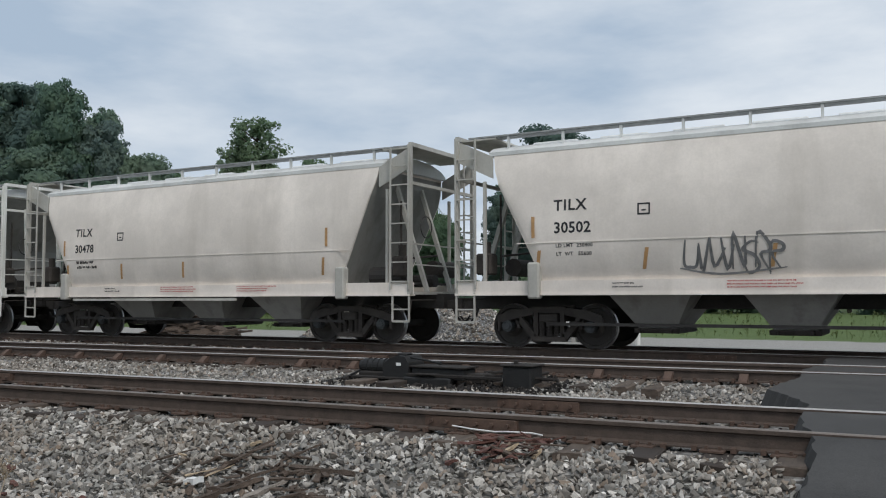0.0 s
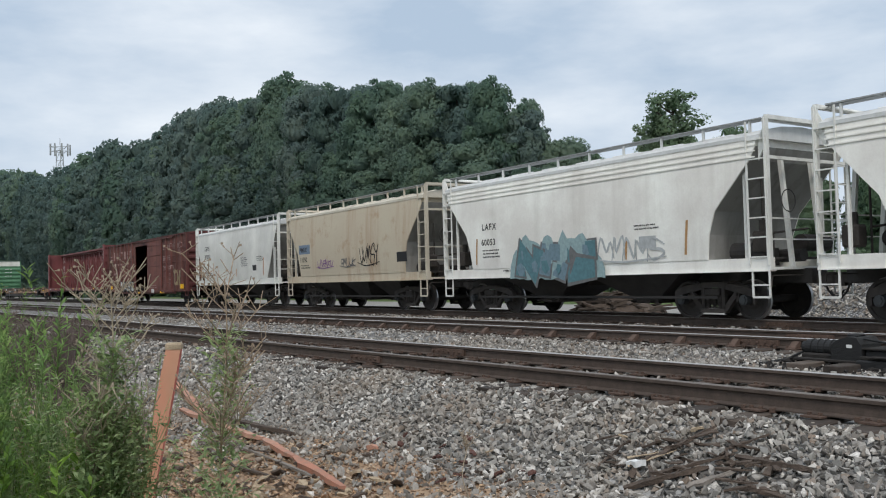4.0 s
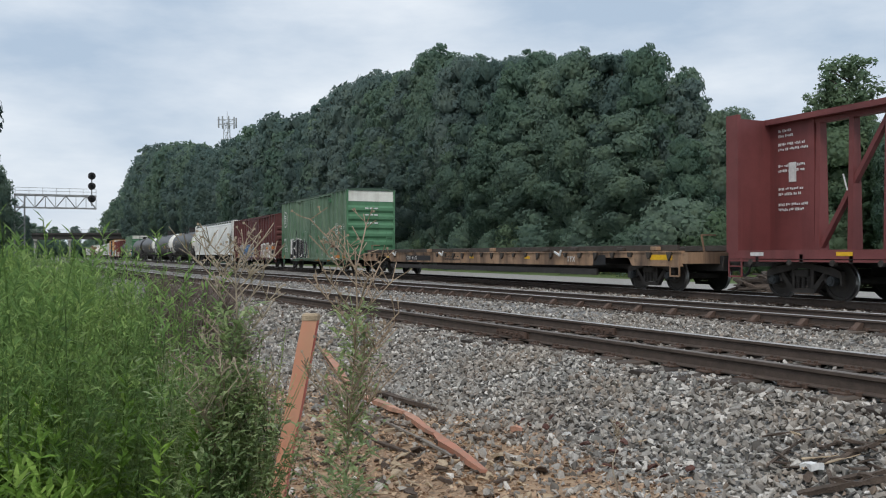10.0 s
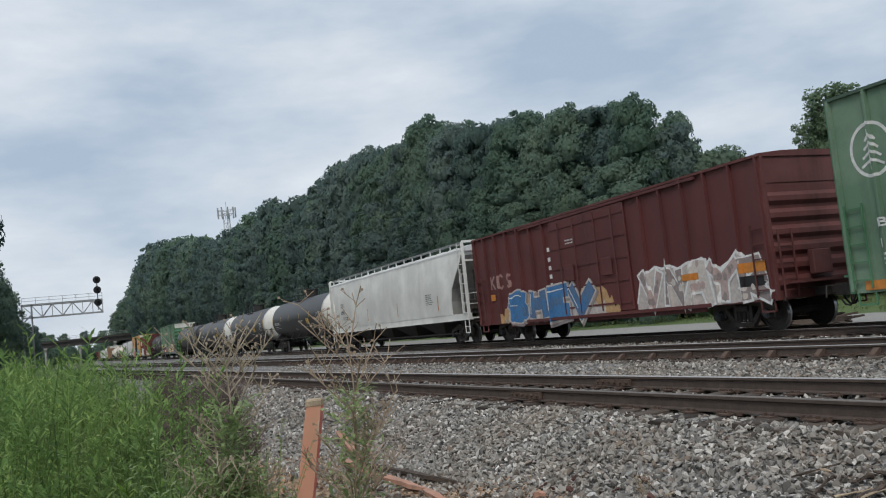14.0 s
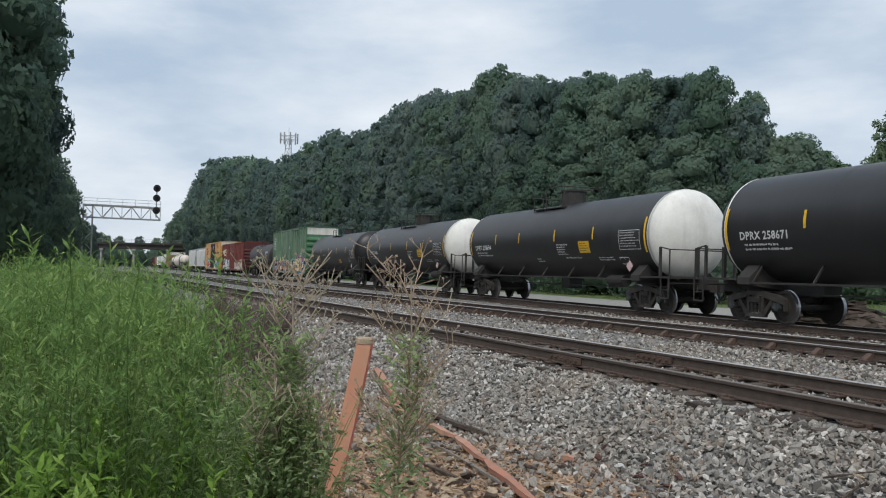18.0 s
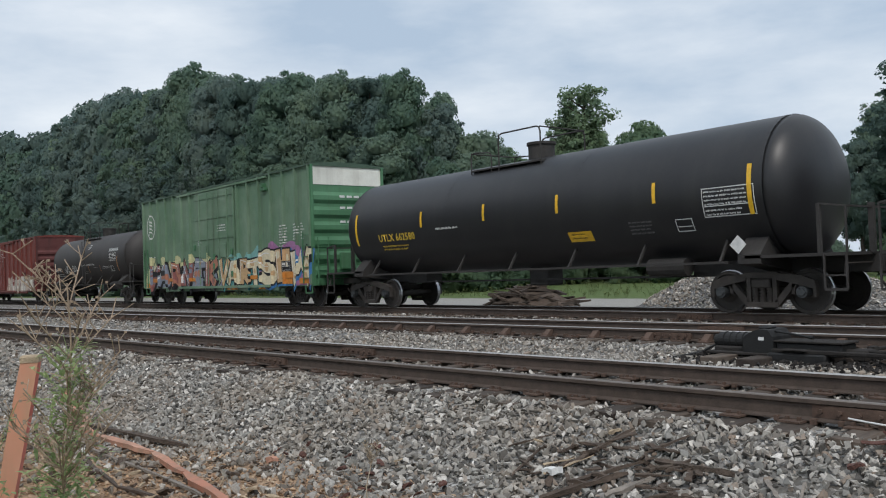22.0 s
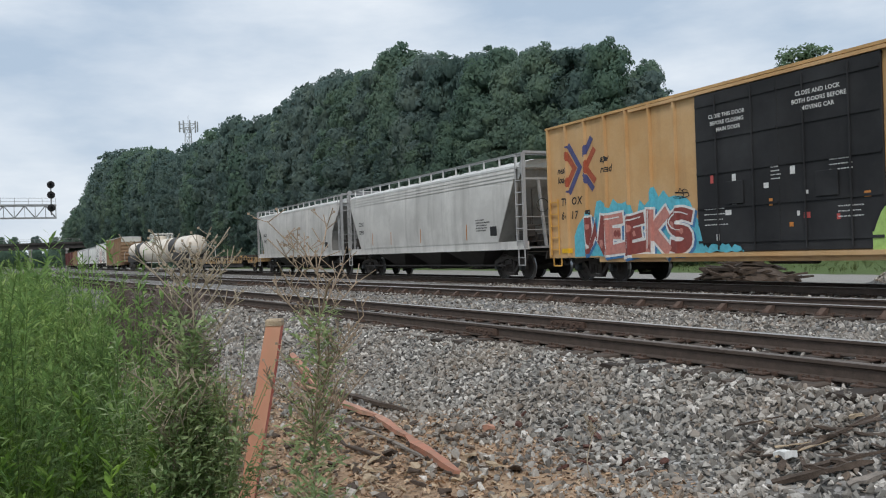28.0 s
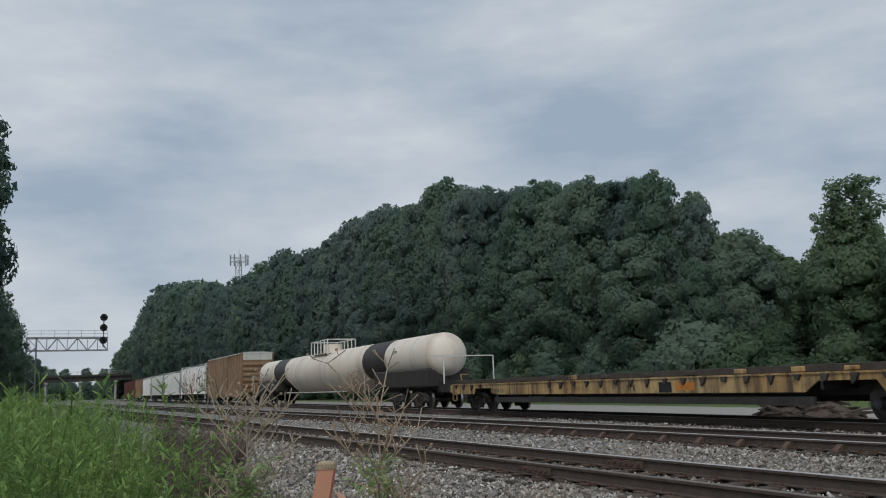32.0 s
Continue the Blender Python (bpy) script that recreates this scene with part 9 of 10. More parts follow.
def build_wood():
    rng = random.Random(41)
    wood_row(0, 4.0, 0.2, rng, dark_kinds, ("light_a", "oak_a", "light_a"), 0.8)
    wood_row(5.5, 6.4, 0.0, rng, dark_kinds, ("oak_a", "light_a"), 0.9, 0.06)
    wood_row(-2.4, 6.0, 4.2, rng, dark_kinds, ("light_a", "light_a"), 1.15)
    # bushes along the foot of the wood
    az = -10.0
    while az < 84:
        d = edge_distance(az) - 4.0 + rng.uniform(-1.2, 1.2)
        kind = "light_bush" if (28 < az < 50 and rng.random() < 0.75) or rng.random() < 0.2 else "bush"
        plant_tree(kind, -d * math.sin(radians(az)), d * math.cos(radians(az)), rng.uniform(2.0, 4.0) * (1.25 if az > 50 else 1.0), rng.uniform(0.9, 1.4))
        face = max(math.cos(radians(az)), 0.12) if az > 46 else 1.0
        az += math.degrees(3.6 * (1 + max(0, d - 60) / 60) * face / d)
    # the tall open tree and its neighbour in the gap
    plant_tree("light_b", -40.8, 46.0, 13.6, 1.25)
    plant_tree("light_b", -42.4, 45.2, 11.6, 1.0)
    plant_tree("light_a", -35.8, 45.6, 10.3, 0.9)
    # a broad pine standing over the others
    plant_tree("pine_a", -20.2, 50.6, 11.8, 1.25)
    # trees on the camera's side of the line
    for x, y, h, kind in ((-62, -8.9, 25, "oak_b"), (-64.5, -9.8, 25, "pine_a"), (-59, -10.4, 24, "oak_a"), (-66, -12.5, 24, "pine_a"), (-70, -8.0, 13, "oak_b"), (-80, -7.4, 11.5, "oak_a"), (-90, -6.4, 9.4, "oak_a"), (-52, -13, 20, "oak_b"), (-44, -14, 18, "oak_a"),
                          (-104, -9.6, 9, "oak_far"), (-122, -10.5, 10, "pine_far"), (-140, -11.5, 11, "oak_far"), (-165, -12.5, 12, "oak_far"), (-200, -14, 13, "pine_far"), (-240, -13.5, 13, "oak_far"), (-290, -14, 14, "oak_far"),
                          (-340, -14, 15, "pine_far"), (-480, -16, 17, "oak_far"), (-500, -6, 16, "oak_far"), (-520, 4, 17, "pine_far"), (-500, 22, 20, "oak_far"), (-540, 14, 17, "oak_far"), (-480, 30, 24, "pine_far"), (-560, -14, 18, "oak_far"), (-470, -10, 9, "bush"), (-475, -3, 9, "bush"), (-480, 4, 9, "bush"), (-490, 11, 9, "bush"), (-478, 18, 10, "bush"), (-470, 26, 11, "bush"), (-466, -18, 10, "bush")):
        plant_tree(kind, x, y, h, 0.9)


build_wood()

# ============ weeds and stalks by the camera ============
WEED = leaf_mat("yellow_green_weeds", (0.16, 0.275, 0.058), (0.3, 0.48, 0.1), (0.46, 0.62, 0.185), 0.47, 1.6)
WEED_MID = leaf_mat("mid_green_weeds", (0.15, 0.255, 0.085), (0.29, 0.45, 0.152), (0.46, 0.61, 0.23), 0.46, 1.6)
WEED_FAR = leaf_mat("meadow_grass", (0.11, 0.145, 0.06), (0.18, 0.225, 0.1), (0.26, 0.3, 0.15), 0.4, 1.6)
WEED_DARK = leaf_mat("dull_green_weeds", (0.19, 0.275, 0.12), (0.31, 0.43, 0.18), (0.43, 0.54, 0.25), 0.5, 1.6)
WEED_SHRUB = leaf_mat("grey_green_weed_leaves", (0.3, 0.39, 0.2), (0.47, 0.58, 0.31), (0.62, 0.72, 0.43), 0.58, 1.6)
DRY = plain("dry_brown_stems", (0.33, 0.25, 0.18), 0.9, 0, 0.35, 20)
DRY_PURPLE = plain("dead_purple_brown_stems", (0.17, 0.13, 0.115), 0.9, 0, 0.35, 20)
DRY_GREY = plain("dry_grey_stems", (0.35, 0.29, 0.215), 0.9, 0, 0.35, 20)


def blade(V, F, p, d, length, width, droop, r):
    """One narrow leaf of two bent quads as triangles."""
    p, d = Vector(p), Vector(d).normalized()
    side = d.cross(Vector((r.uniform(-0.3, 0.3), r.uniform(-0.3, 0.3), 1))).normalized() * width
    mid = p + d * length * 0.5 + Vector((0, 0, -droop * 0.25))
    tip = p + d * length + Vector((0, 0, -droop))
    b = len(V)
    V += [tuple(p - side * 0.3), tuple(p + side * 0.3), tuple(mid + side), tuple(mid - side), tuple(tip)]
    F += [(b, b + 1, b + 2), (b, b + 2, b + 3), (b + 3, b + 2, b + 4)]


def thin_stem(V, F, p, q, w):
    p, q = Vector(p), Vector(q)
    d = q - p
    for s in (Vector((1, 0.4, 0)), Vector((-0.4, 1, 0))):
        s = (s - d * (s.dot(d) / max(d.length_squared, 1e-6))).normalized() * w
        b = len(V)
        V += [tuple(p - s), tuple(p + s), tuple(q + s * 0.6), tuple(q - s * 0.6)]
        F += [(b, b + 1, b + 2), (b, b + 2, b + 3)]


def weed_shape(seed, h, leaves, length, width, up=0.5, bushy=0.3, forks=5, plume=0):
    r = random.Random(seed)
    V, F = [], []
    lean = Vector((r.uniform(-0.12, 0.12), r.uniform(-0.12, 0.12), 1)) * h
    thin_stem(V, F, (0, 0, 0), lean, 0.0028)
    stems = [(Vector((0, 0, 0)), lean)]
    for k in range(forks):
        f = r.uniform(0.25, 0.75)
        a = k * 2.4 + r.uniform(-0.5, 0.5)
        q = lean * f + Vector((math.cos(a) * bushy * 2, math.sin(a) * bushy * 2, 1.0)) * h * r.uniform(0.16, 0.3)
        thin_stem(V, F, lean * f, q, 0.0018)
        stems.append((lean * f, q))
    for k in range(leaves):
        p, q = stems[0] if k % 3 == 0 or not forks else r.choice(stems[1:])
        f = 0.15 + 0.85 * (k + r.random()) / leaves
        o = p + (q - p) * f
        a = k * 2.4 + r.uniform(-0.4, 0.4)
        blade(V, F, o, (math.cos(a), math.sin(a), up + r.uniform(-0.35, 0.4)), length * r.uniform(0.6, 1.2) * (1.15 - 0.55 * f), width * r.uniform(0.7, 1.2), length * 0.2, r)
    if plume:
        for p, q in stems:
            for k in range(plume):
                a = k * 2.4 + r.uniform(-0.3, 0.3)
                o = p + (q - p) * (1 - 0.22 * k / plume)
                blade(V, F, o, (math.cos(a), math.sin(a), 1.3 - 0.9 * k / plume), length * r.uniform(0.55, 0.95), width, length * 0.12, r)
    return np.array(V), np.array(F)


def weed_patch(name, label, shapes, material, boxes, seed, smin=0.8, smax=1.15):
    rng = np.random.default_rng(seed)
    rows = []
    for x0, x1, y0, y1, dens in boxes:
        n = int((x1 - x0) * (y1 - y0) * dens)
        for x, y in zip(rng.uniform(x0, x1, n), rng.uniform(y0, y1, n)):
            if y > 0.42 + 0.072 * min(9.5, -x - 0.7) + 0.2 * noise.noise((x * 0.8, 3.0, 1.0)) - max(0, -x - 10) * 0.045:
                continue
            rows.append((x, y, gz(x, y) - 0.03, rng.uniform(smin, smax) * (1 + 0.16 * noise.noise((x * 0.7, y * 0.7, 5.0)))))
    return strew(name, label, shapes, rows, material, "weeds", tilt=0.25, seed=seed, soft=True)


def build_weeds():
    tall = [weed_shape(60 + k, 1.62, 100, 0.085, 0.0062, 0.6, 0.17, 9, 9) for k in range(6)]
    leafy = [weed_shape(80 + k, 1.15, 110, 0.075, 0.0085, 0.5, 0.22, 7) for k in range(5)]
    low = [weed_shape(90 + k, 0.6, 30, 0.15, 0.012, 0.9) for k in range(5)]
    spike = [weed_shape(100 + k, 1.2, 110, 0.11, 0.005, 0.25, 0.08, 0) for k in range(3)]
    bright = [weed_shape(110 + k, 1.05, 70, 0.085, 0.0075, 0.6, 0.17, 7, 10) for k in range(4)]
    weed_patch("tall_weeds", "tall feathery green weeds beside the ballast", tall, WEED_MID, ((-9, -3.9, -1.6, 1.1, 21), (-18, -9, -1.6, 1.1, 11), (-45, -18, -4, 0.9, 2.3)), 5, 0.82, 1.15)
    weed_patch("leafy_weeds", "dull green leafy weeds among the tall stems", leafy, WEED_DARK, ((-10, -3.6, -1.4, 1.15, 20), (-24, -10, -2.0, 1.1, 7)), 6, 0.85, 1.35)
    weed_patch("low_grass", "low green grass and weeds on the verge", low, WEED, ((-12, -2.6, -2.0, 1.3, 20), (-30, -12, -3, 1.3, 5)), 7)
    weed_patch("bright_weeds", "bright yellow-green feathery weeds close to the path", bright, WEED, ((-5.2, -2.4, -1.6, 0.6, 26),), 8, 0.8, 1.25)
    rng = np.random.default_rng(12)

    def clump(cx, cy, sd, n, s0, s1):
        return [(x, y, gz(x, y) - 0.03, s) for x, y, s in zip(rng.normal(cx, sd, n), rng.normal(cy, sd * 0.7, n), rng.uniform(s0, s1, n))]
    shrub = [weed_shape(130 + k, 1.5, 240, 0.055, 0.0085, 0.4, 0.17, 13) for k in range(4)]
    rows = clump(-4.02, 0.85, 0.1, 11, 0.7, 1.02) + clump(-3.92, 1.31, 0.05, 2, 0.5, 0.7)
    strew("weed_shrub", "leafy green weed bush round the dry stalks", shrub, rows, WEED_SHRUB, "weeds", tilt=0.3, seed=16, soft=True)
    rows = clump(-4.0, 0.82, 0.12, 11, 0.6, 1.05) + clump(-4.7, 0.85, 0.3, 14, 0.8, 1.2)
    strew("leafy_weeds", "dense dull green weeds round the dry stalks", leafy, rows, WEED_DARK, "weeds", tilt=0.3, seed=14, soft=True)
    rows = [(x, y, gz(x, y) - 0.03, s) for x, y, s in zip(rng.uniform(-7.5, -4.9, 16), rng.normal(0.95, 0.16, 16), rng.uniform(0.8, 1.1, 16))]
    strew("spiky_weeds", "dark green spiky weeds standing among the others", spike, rows, WEED_DARK, "weeds", tilt=0.2, seed=15, soft=True)


build_weeds()


def stalk(name, label, x, y, top, seed, leafy, twig_len, dry=DRY, leaf=WEED_DARK, twigs=26):
    """A tall weed gone to seed: a bare forking top over a leafy stem."""
    r = random.Random(seed)
    z0 = gz(x, y)
    h = top - z0
    plant = empty(name, label, "weed", "tall stalks by the verge")
    plant.location = (x, y, z0)
    stem, tips, lv, lf = bmesh.new(), bmesh.new(), [], []
    pts = [Vector((0.05 * math.sin(k * 0.7) * h * 0.3, 0.03 * math.cos(k * 0.9), h * k / 8 * 0.93)) for k in range(9)]
    loft(stem, [[p + Vector((math.cos(q), math.sin(q), 0)) * (0.0062 - 0.0004 * k) for q in (0, 1.26, 2.51, 3.77, 5.03)] for k, p in enumerate(pts)])
    for k in range(twigs):
        f = r.uniform(0.55, 0.99)
        i = min(7, int(f * 8))
        p = pts[i].lerp(pts[i + 1], f * 8 - i)
        a = k * 2.4 + r.uniform(-0.5, 0.5)
        ln = twig_len * r.uniform(0.5, 1.0) * (1.25 - 0.6 * f)
        q = p + Vector((math.cos(a) * 0.75, math.sin(a) * 0.75, 0.8)) * ln * 1.1
        bar(tips, p, q, 0.0042)
        for _ in range(8):
            g = r.uniform(0.25, 1.0)
            s = p.lerp(q, g)
            e = s + Vector((r.uniform(-1, 1), r.uniform(-1, 1), r.uniform(0.3, 1.3))) * twig_len * 0.2
            bar(tips, s, e, 0.0028)
            if r.random() < 0.55:
                m = s.lerp(e, 0.6)
                e2 = m + Vector((r.uniform(-1, 1), r.uniform(-1, 1), r.uniform(0, 1))) * twig_len * 0.12
                bar(tips, m, e2, 0.0022)
                box(tips, e2.x - 0.004, e2.x + 0.004, e2.y - 0.004, e2.y + 0.004, e2.z - 0.004, e2.z + 0.005)
    for k in range(leafy):
        f = 0.05 + 0.8 * (k + r.random()) / leafy
        i = min(7, int(f * 8))
        p = pts[i].lerp(pts[i + 1], f * 8 - i)
        a = k * 2.4
        ln = r.uniform(0.08, 0.24) * (1.2 - 0.8 * f)
        q = p + Vector((math.cos(a), math.sin(a), 0.8)) * ln
        thin_stem(lv, lf, p, q, 0.002)
        for _ in range(5):
            blade(lv, lf, p.lerp(q, r.uniform(0.3, 1)), (r.uniform(-1, 1), r.uniform(-1, 1), r.uniform(0, 0.9)), r.uniform(0.035, 0.075), 0.0085, 0.02, r)
    part("stem", stem, dry, plant)
    part("seed_head", tips, dry, plant, "dry branching brown seed head")
    if leafy:
        me = np_mesh("foliage", np.array(lv), np.array(lf), (leaf,))
        ob = new("foliage", me)
        ob.parent = plant
        ob["label"] = "narrow green leaves"
    return plant


stalk("weed_stalk", "tall weed with a dry brown branching top and green leaves", -3.9, 1.33, 1.22, 3, 200, 0.34, leaf=WEED_SHRUB, twigs=28)
stalk("weed_stalk", "thin leafy weed with a sparse twiggy seed top", -4.0, 0.87, 1.2, 4, 300, 0.34, dry=DRY_GREY, leaf=WEED_SHRUB, twigs=28)
stalk("weed_stalk", "leafy green weed beside the dry stalks", -4.1, 0.9, 0.8, 8, 240, 0.12, dry=DRY_GREY, leaf=WEED_SHRUB, twigs=6)
stalk("weed_stalk", "leafy green weed in the clump of dry stalks", -3.95, 0.8, 0.9, 9, 260, 0.12, dry=DRY_GREY, leaf=WEED_SHRUB, twigs=6)
stalk("weed_stalk", "small thin dead stalk standing in the ballast", -5.6, 3.76, -0.1, 5, 0, 0.16, dry=DRY_GREY, twigs=6)
stalk("weed_stalk", "short dead stalk at the edge of the ballast", -3.3, 3.4, -0.25, 6, 0, 0.1, dry=DRY_GREY, twigs=5)
for k, (x, y, top) in enumerate(((-11.5, 1.35, 0.78), (-11.1, 1.2, 0.65), (-12.0, 1.3, 0.7), (-10.7, 1.45, 0.5), (-11.8, 1.6, 0.6), (-9.4, 1.15, 0.5), (-8.7, 1.25, 0.75), (-8.0, 1.36, 0.8), (-8.3, 1.52, 0.7), (-7.6, 1.25, 0.62), (-9.2, 1.62, 0.72), (-7.2, 1.4, 0.45))):
    stalk("dead_weed", "dead brown bushy weed among the green growth", x, y, top, 20 + k, 0, 0.34, dry=DRY_PURPLE, twigs=64)

# ============ stake, broken laths, debris ============
ORANGE = paint("weathered_orange_wood", (0.68, 0.29, 0.18), (0.5, 0.34, 0.22), 0.6, 0.8, 7.0, (0.74, 0.4, 0.28), 0.8, 0.46)
PINK = paint("faded_pink_red_paint", (0.62, 0.14, 0.105), (0.3, 0.2, 0.17), 0.7, 0.75, 4.0, (0.66, 0.25, 0.2), 0.8, 0.52)
LATH_RED = paint("muddy_red_lath", (0.46, 0.2, 0.13), (0.26, 0.18, 0.13), 0.7, 0.85, 8.0, (0.55, 0.3, 0.21), 0.9, 0.4)
RAW_WOOD = plain("sun_bleached_wood", (0.4, 0.31, 0.21), 0.85, 0, 0.35, 14, 0.4)
GREY_WOOD = plain("weathered_grey_wood", (0.24, 0.21, 0.18), 0.9, 0, 0.35, 13, 0.6)
OLD_WOOD = plain("rotten_brown_wood", (0.085, 0.062, 0.047), 0.92, 0, 0.5, 11, 0.6)
WHITE_RAG = plain("dirty_white_plastic", (0.72, 0.72, 0.70), 0.6, 0, 0.15, 12)
RUST_RED = plain("flaky_red_rust", (0.11, 0.05, 0.038), 0.9, 0, 0.5, 14, 0.6)


def plank(bm, p, q, w, h, r, twist=0.3, n=6, rough=0.12):
    """A warped, splintered length of wood from p to q."""
    p, q = Vector(p), Vector(q)
    d = (q - p).normalized()
    u = d.cross(Vector((0, 0, 1))).normalized()
    v = u.cross(d)
    secs = []
    for k in range(n + 1):
        f = k / n
        a = twist * (f - 0.5)
        c = p.lerp(q, f) + (u * r.uniform(-0.5, 0.5) + v * r.uniform(-0.3, 0.3)) * w * 0.35
        ww, hh = w * r.uniform(1 - rough, 1 + rough) / 2, h * r.uniform(1 - rough, 1 + rough) / 2
        if k in (0, n):
            ww, hh = ww * r.uniform(0.45, 0.9), hh * r.uniform(0.4, 0.8)
        secs.append([c + (u * math.cos(a) + v * math.sin(a)) * sx * ww + (v * math.cos(a) - u * math.sin(a)) * sz * hh for sx, sz in ((-1, -1), (1, -1), (1, 1), (-1, 1))])
    loft(bm, secs)


def build_stake():
    stake = empty("marker_stake", "square wooden marker stake painted orange and pink, leaning", "stake")
    a, b = Vector((-6.1, 1.47, -0.78)), Vector((-5.82, 1.67, 0.66))
    bm = bmesh.new()
    r = random.Random(4)
    secs = []
    for k in range(10):
        c = a.lerp(b, k / 9)
        s = 0.066 + r.uniform(-0.003, 0.003)
        secs.append([c + Vector((math.cos(q), math.sin(q), 0)) * s for q in [radians(20 + 90 * j) for j in range(4)]])
    loft(bm, secs)
    bm.normal_update()
    for f in bm.faces:
        if f.normal.y > 0.2:
            f.material_index = 1
    post = part("post", bm, ORANGE, stake)
    post.data.materials.append(PINK)
    top = bmesh.new()
    loft(top, [[b + Vector((math.cos(q) * s, math.sin(q) * s, dz)) for q in [radians(20 + 90 * j) for j in range(4)]] for s, dz in ((0.069, -0.004), (0.069, 0.026), (0.06, 0.036))])
    part("bare_top", top, RAW_WOOD, stake, "bare tan top")


build_stake()


def bent_lath(label, pts, w, h, seed, mat, lift):
    """A lath broken into lengths that still hang together."""
    bm = bmesh.new()
    r = random.Random(seed)
    pts = [(x, y, gz(x, y) + lift) for x, y in pts]
    for p, q in zip(pts, pts[1:]):
        plank(bm, p, q, w, h, r, 0.4, 5, 0.14)
    return tagged(part("broken_lath", bm, mat), label, "wood", "broken laths on the clay")


bent_lath("long broken orange-painted lath on the ground", ((-11.77, 3.45), (-10.31, 3.42), (-8.95, 3.48), (-7.84, 3.36), (-6.51, 3.19)), 0.078, 0.045, 1, LATH_RED, 0.05)
bent_lath("broken orange lath propped on stones", ((-14.5, 4.18), (-11.06, 3.52)), 0.1, 0.06, 2, LATH_RED, 0.07)
bent_lath("dark brown stick lying on stones", ((-11.05, 3.53), (-10.21, 3.65), (-8.94, 3.82)), 0.06, 0.04, 3, OLD_WOOD, 0.06)
bent_lath("thin grey strip of wood on the clay", ((-10.5, 3.11), (-9.08, 3.16), (-7.95, 3.2), (-7.08, 3.18)), 0.03, 0.02, 4, GREY_WOOD, 0.04)
bent_lath("thin dark strip of wood on the clay", ((-9.56, 2.98), (-7.92, 2.82)), 0.035, 0.02, 5, OLD_WOOD, 0.03)
bent_lath("short brown strip of wood on the clay", ((-7.95, 2.82), (-7.3, 2.95)), 0.04, 0.02, 6, OLD_WOOD, 0.03)


def curl(label, x, y, seed):
    r = random.Random(seed)
    bm = bmesh.new()
    p = Vector((x, y, gz(x, y) + 0.02))
    a = r.uniform(0, 6)
    for k in range(8):
        a += r.uniform(0.3, 0.9)
        q = p + Vector((math.cos(a) * 0.05, math.sin(a) * 0.05, 0.035 * math.cos(k * 0.9)))
        cyl(bm, p, q, 0.005, 5)
        p = q
    tagged(part("wood_curl", bm, RAW_WOOD), label, "wood")


curl("curled splinter of bleached wood", -7.3, 3.42, 3)
curl("curled orange splinter beside the lath", -10.0, 3.3, 4)


def splinters(name, label, cx, cy, rx, ry, count, seed, mat, size=(0.1, 0.45), lift=0.03):
    """Loose pieces of bark and wood lying across one another."""
    r = random.Random(seed)
    pile = empty(name, label, "debris")
    for k in range(count):
        f = math.sqrt(r.random())
        t = r.uniform(0, 6.28)
        x, y = cx + rx * f * math.cos(t), cy + ry * f * math.sin(t)
        a, ln = r.gauss(0.25, 0.95), size[0] + (size[1] - size[0]) * r.random() ** 1.8
        z = gz(x, y) + lift + r.uniform(0, 0.04)
        d = Vector((math.cos(a) * ln / 2, math.sin(a) * ln / 2, r.uniform(-0.02, 0.03)))
        bm = bmesh.new()
        plank(bm, Vector((x, y, z)) - d, Vector((x, y, z)) + d, 0.018 + 0.07 * r.random() ** 2, r.uniform(0.008, 0.026), r, r.uniform(-1.5, 1.5), 4, 0.45)
        part("splinter", bm, mat if r.random() < 0.72 else (RAW_WOOD if r.random() < 0.3 else OLD_WOOD), pile)
    return pile


splinters("bark_debris", "heap of rotten bark and wood splinters on the ballast", -4.8, 5.4, 0.95, 0.42, 60, 5, OLD_WOOD, (0.06, 0.3), 0.04)
splinters("rusty_scrap", "flat heap of rusty red scrap beside the rail", -3.0, 6.4, 0.32, 0.3, 44, 6, RUST_RED, (0.1, 0.4), 0.04)
splinters("wood_chips", "scattered wood chips on orange clay", -7.0, 2.9, 1.6, 0.7, 60, 7, RAW_WOOD, (0.04, 0.16), 0.012)
splinters("wood_chips", "scattered brown wood chips over clay and stones", -8.5, 3.0, 2.6, 1.1, 80, 8, OLD_WOOD, (0.05, 0.2), 0.015)
splinters("bark_debris", "scattered bits of bark among the ballast stones", -7.2, 4.3, 1.6, 0.7, 22, 9, RUST_RED, (0.05, 0.14), 0.04)

BARK_PIECES = ((-5.0, 4.8, -4.64, 5.34, 0.075, 0.06, 0), (-5.17, 5.23, -5.07, 5.96, 0.06, 0.05, 0), (-4.58, 5.59, -3.92, 5.55, 0.09, 0.06, 0), (-4.58, 5.02, -4.41, 5.42, 0.085, 0.05, 1),
               (-4.73, 5.68, -4.57, 5.98, 0.05, 0.03, 0), (-3.72, 5.62, -3.42, 5.3, 0.05, 0.02, 1), (-5.47, 4.98, -5.59, 5.41, 0.035, 0.025, 0), (-5.91, 5.36, -5.67, 5.61, 0.03, 0.025, 0),
               (-3.36, 5.36, -3.45, 5.62, 0.04, 0.02, 1), (-4.95, 5.1, -4.6, 5.6, 0.06, 0.045, 0), (-5.25, 5.1, -5.05, 5.45, 0.05, 0.012, 2), (-5.2, 5.4, -5.3, 5.15, 0.035, 0.012, 2))
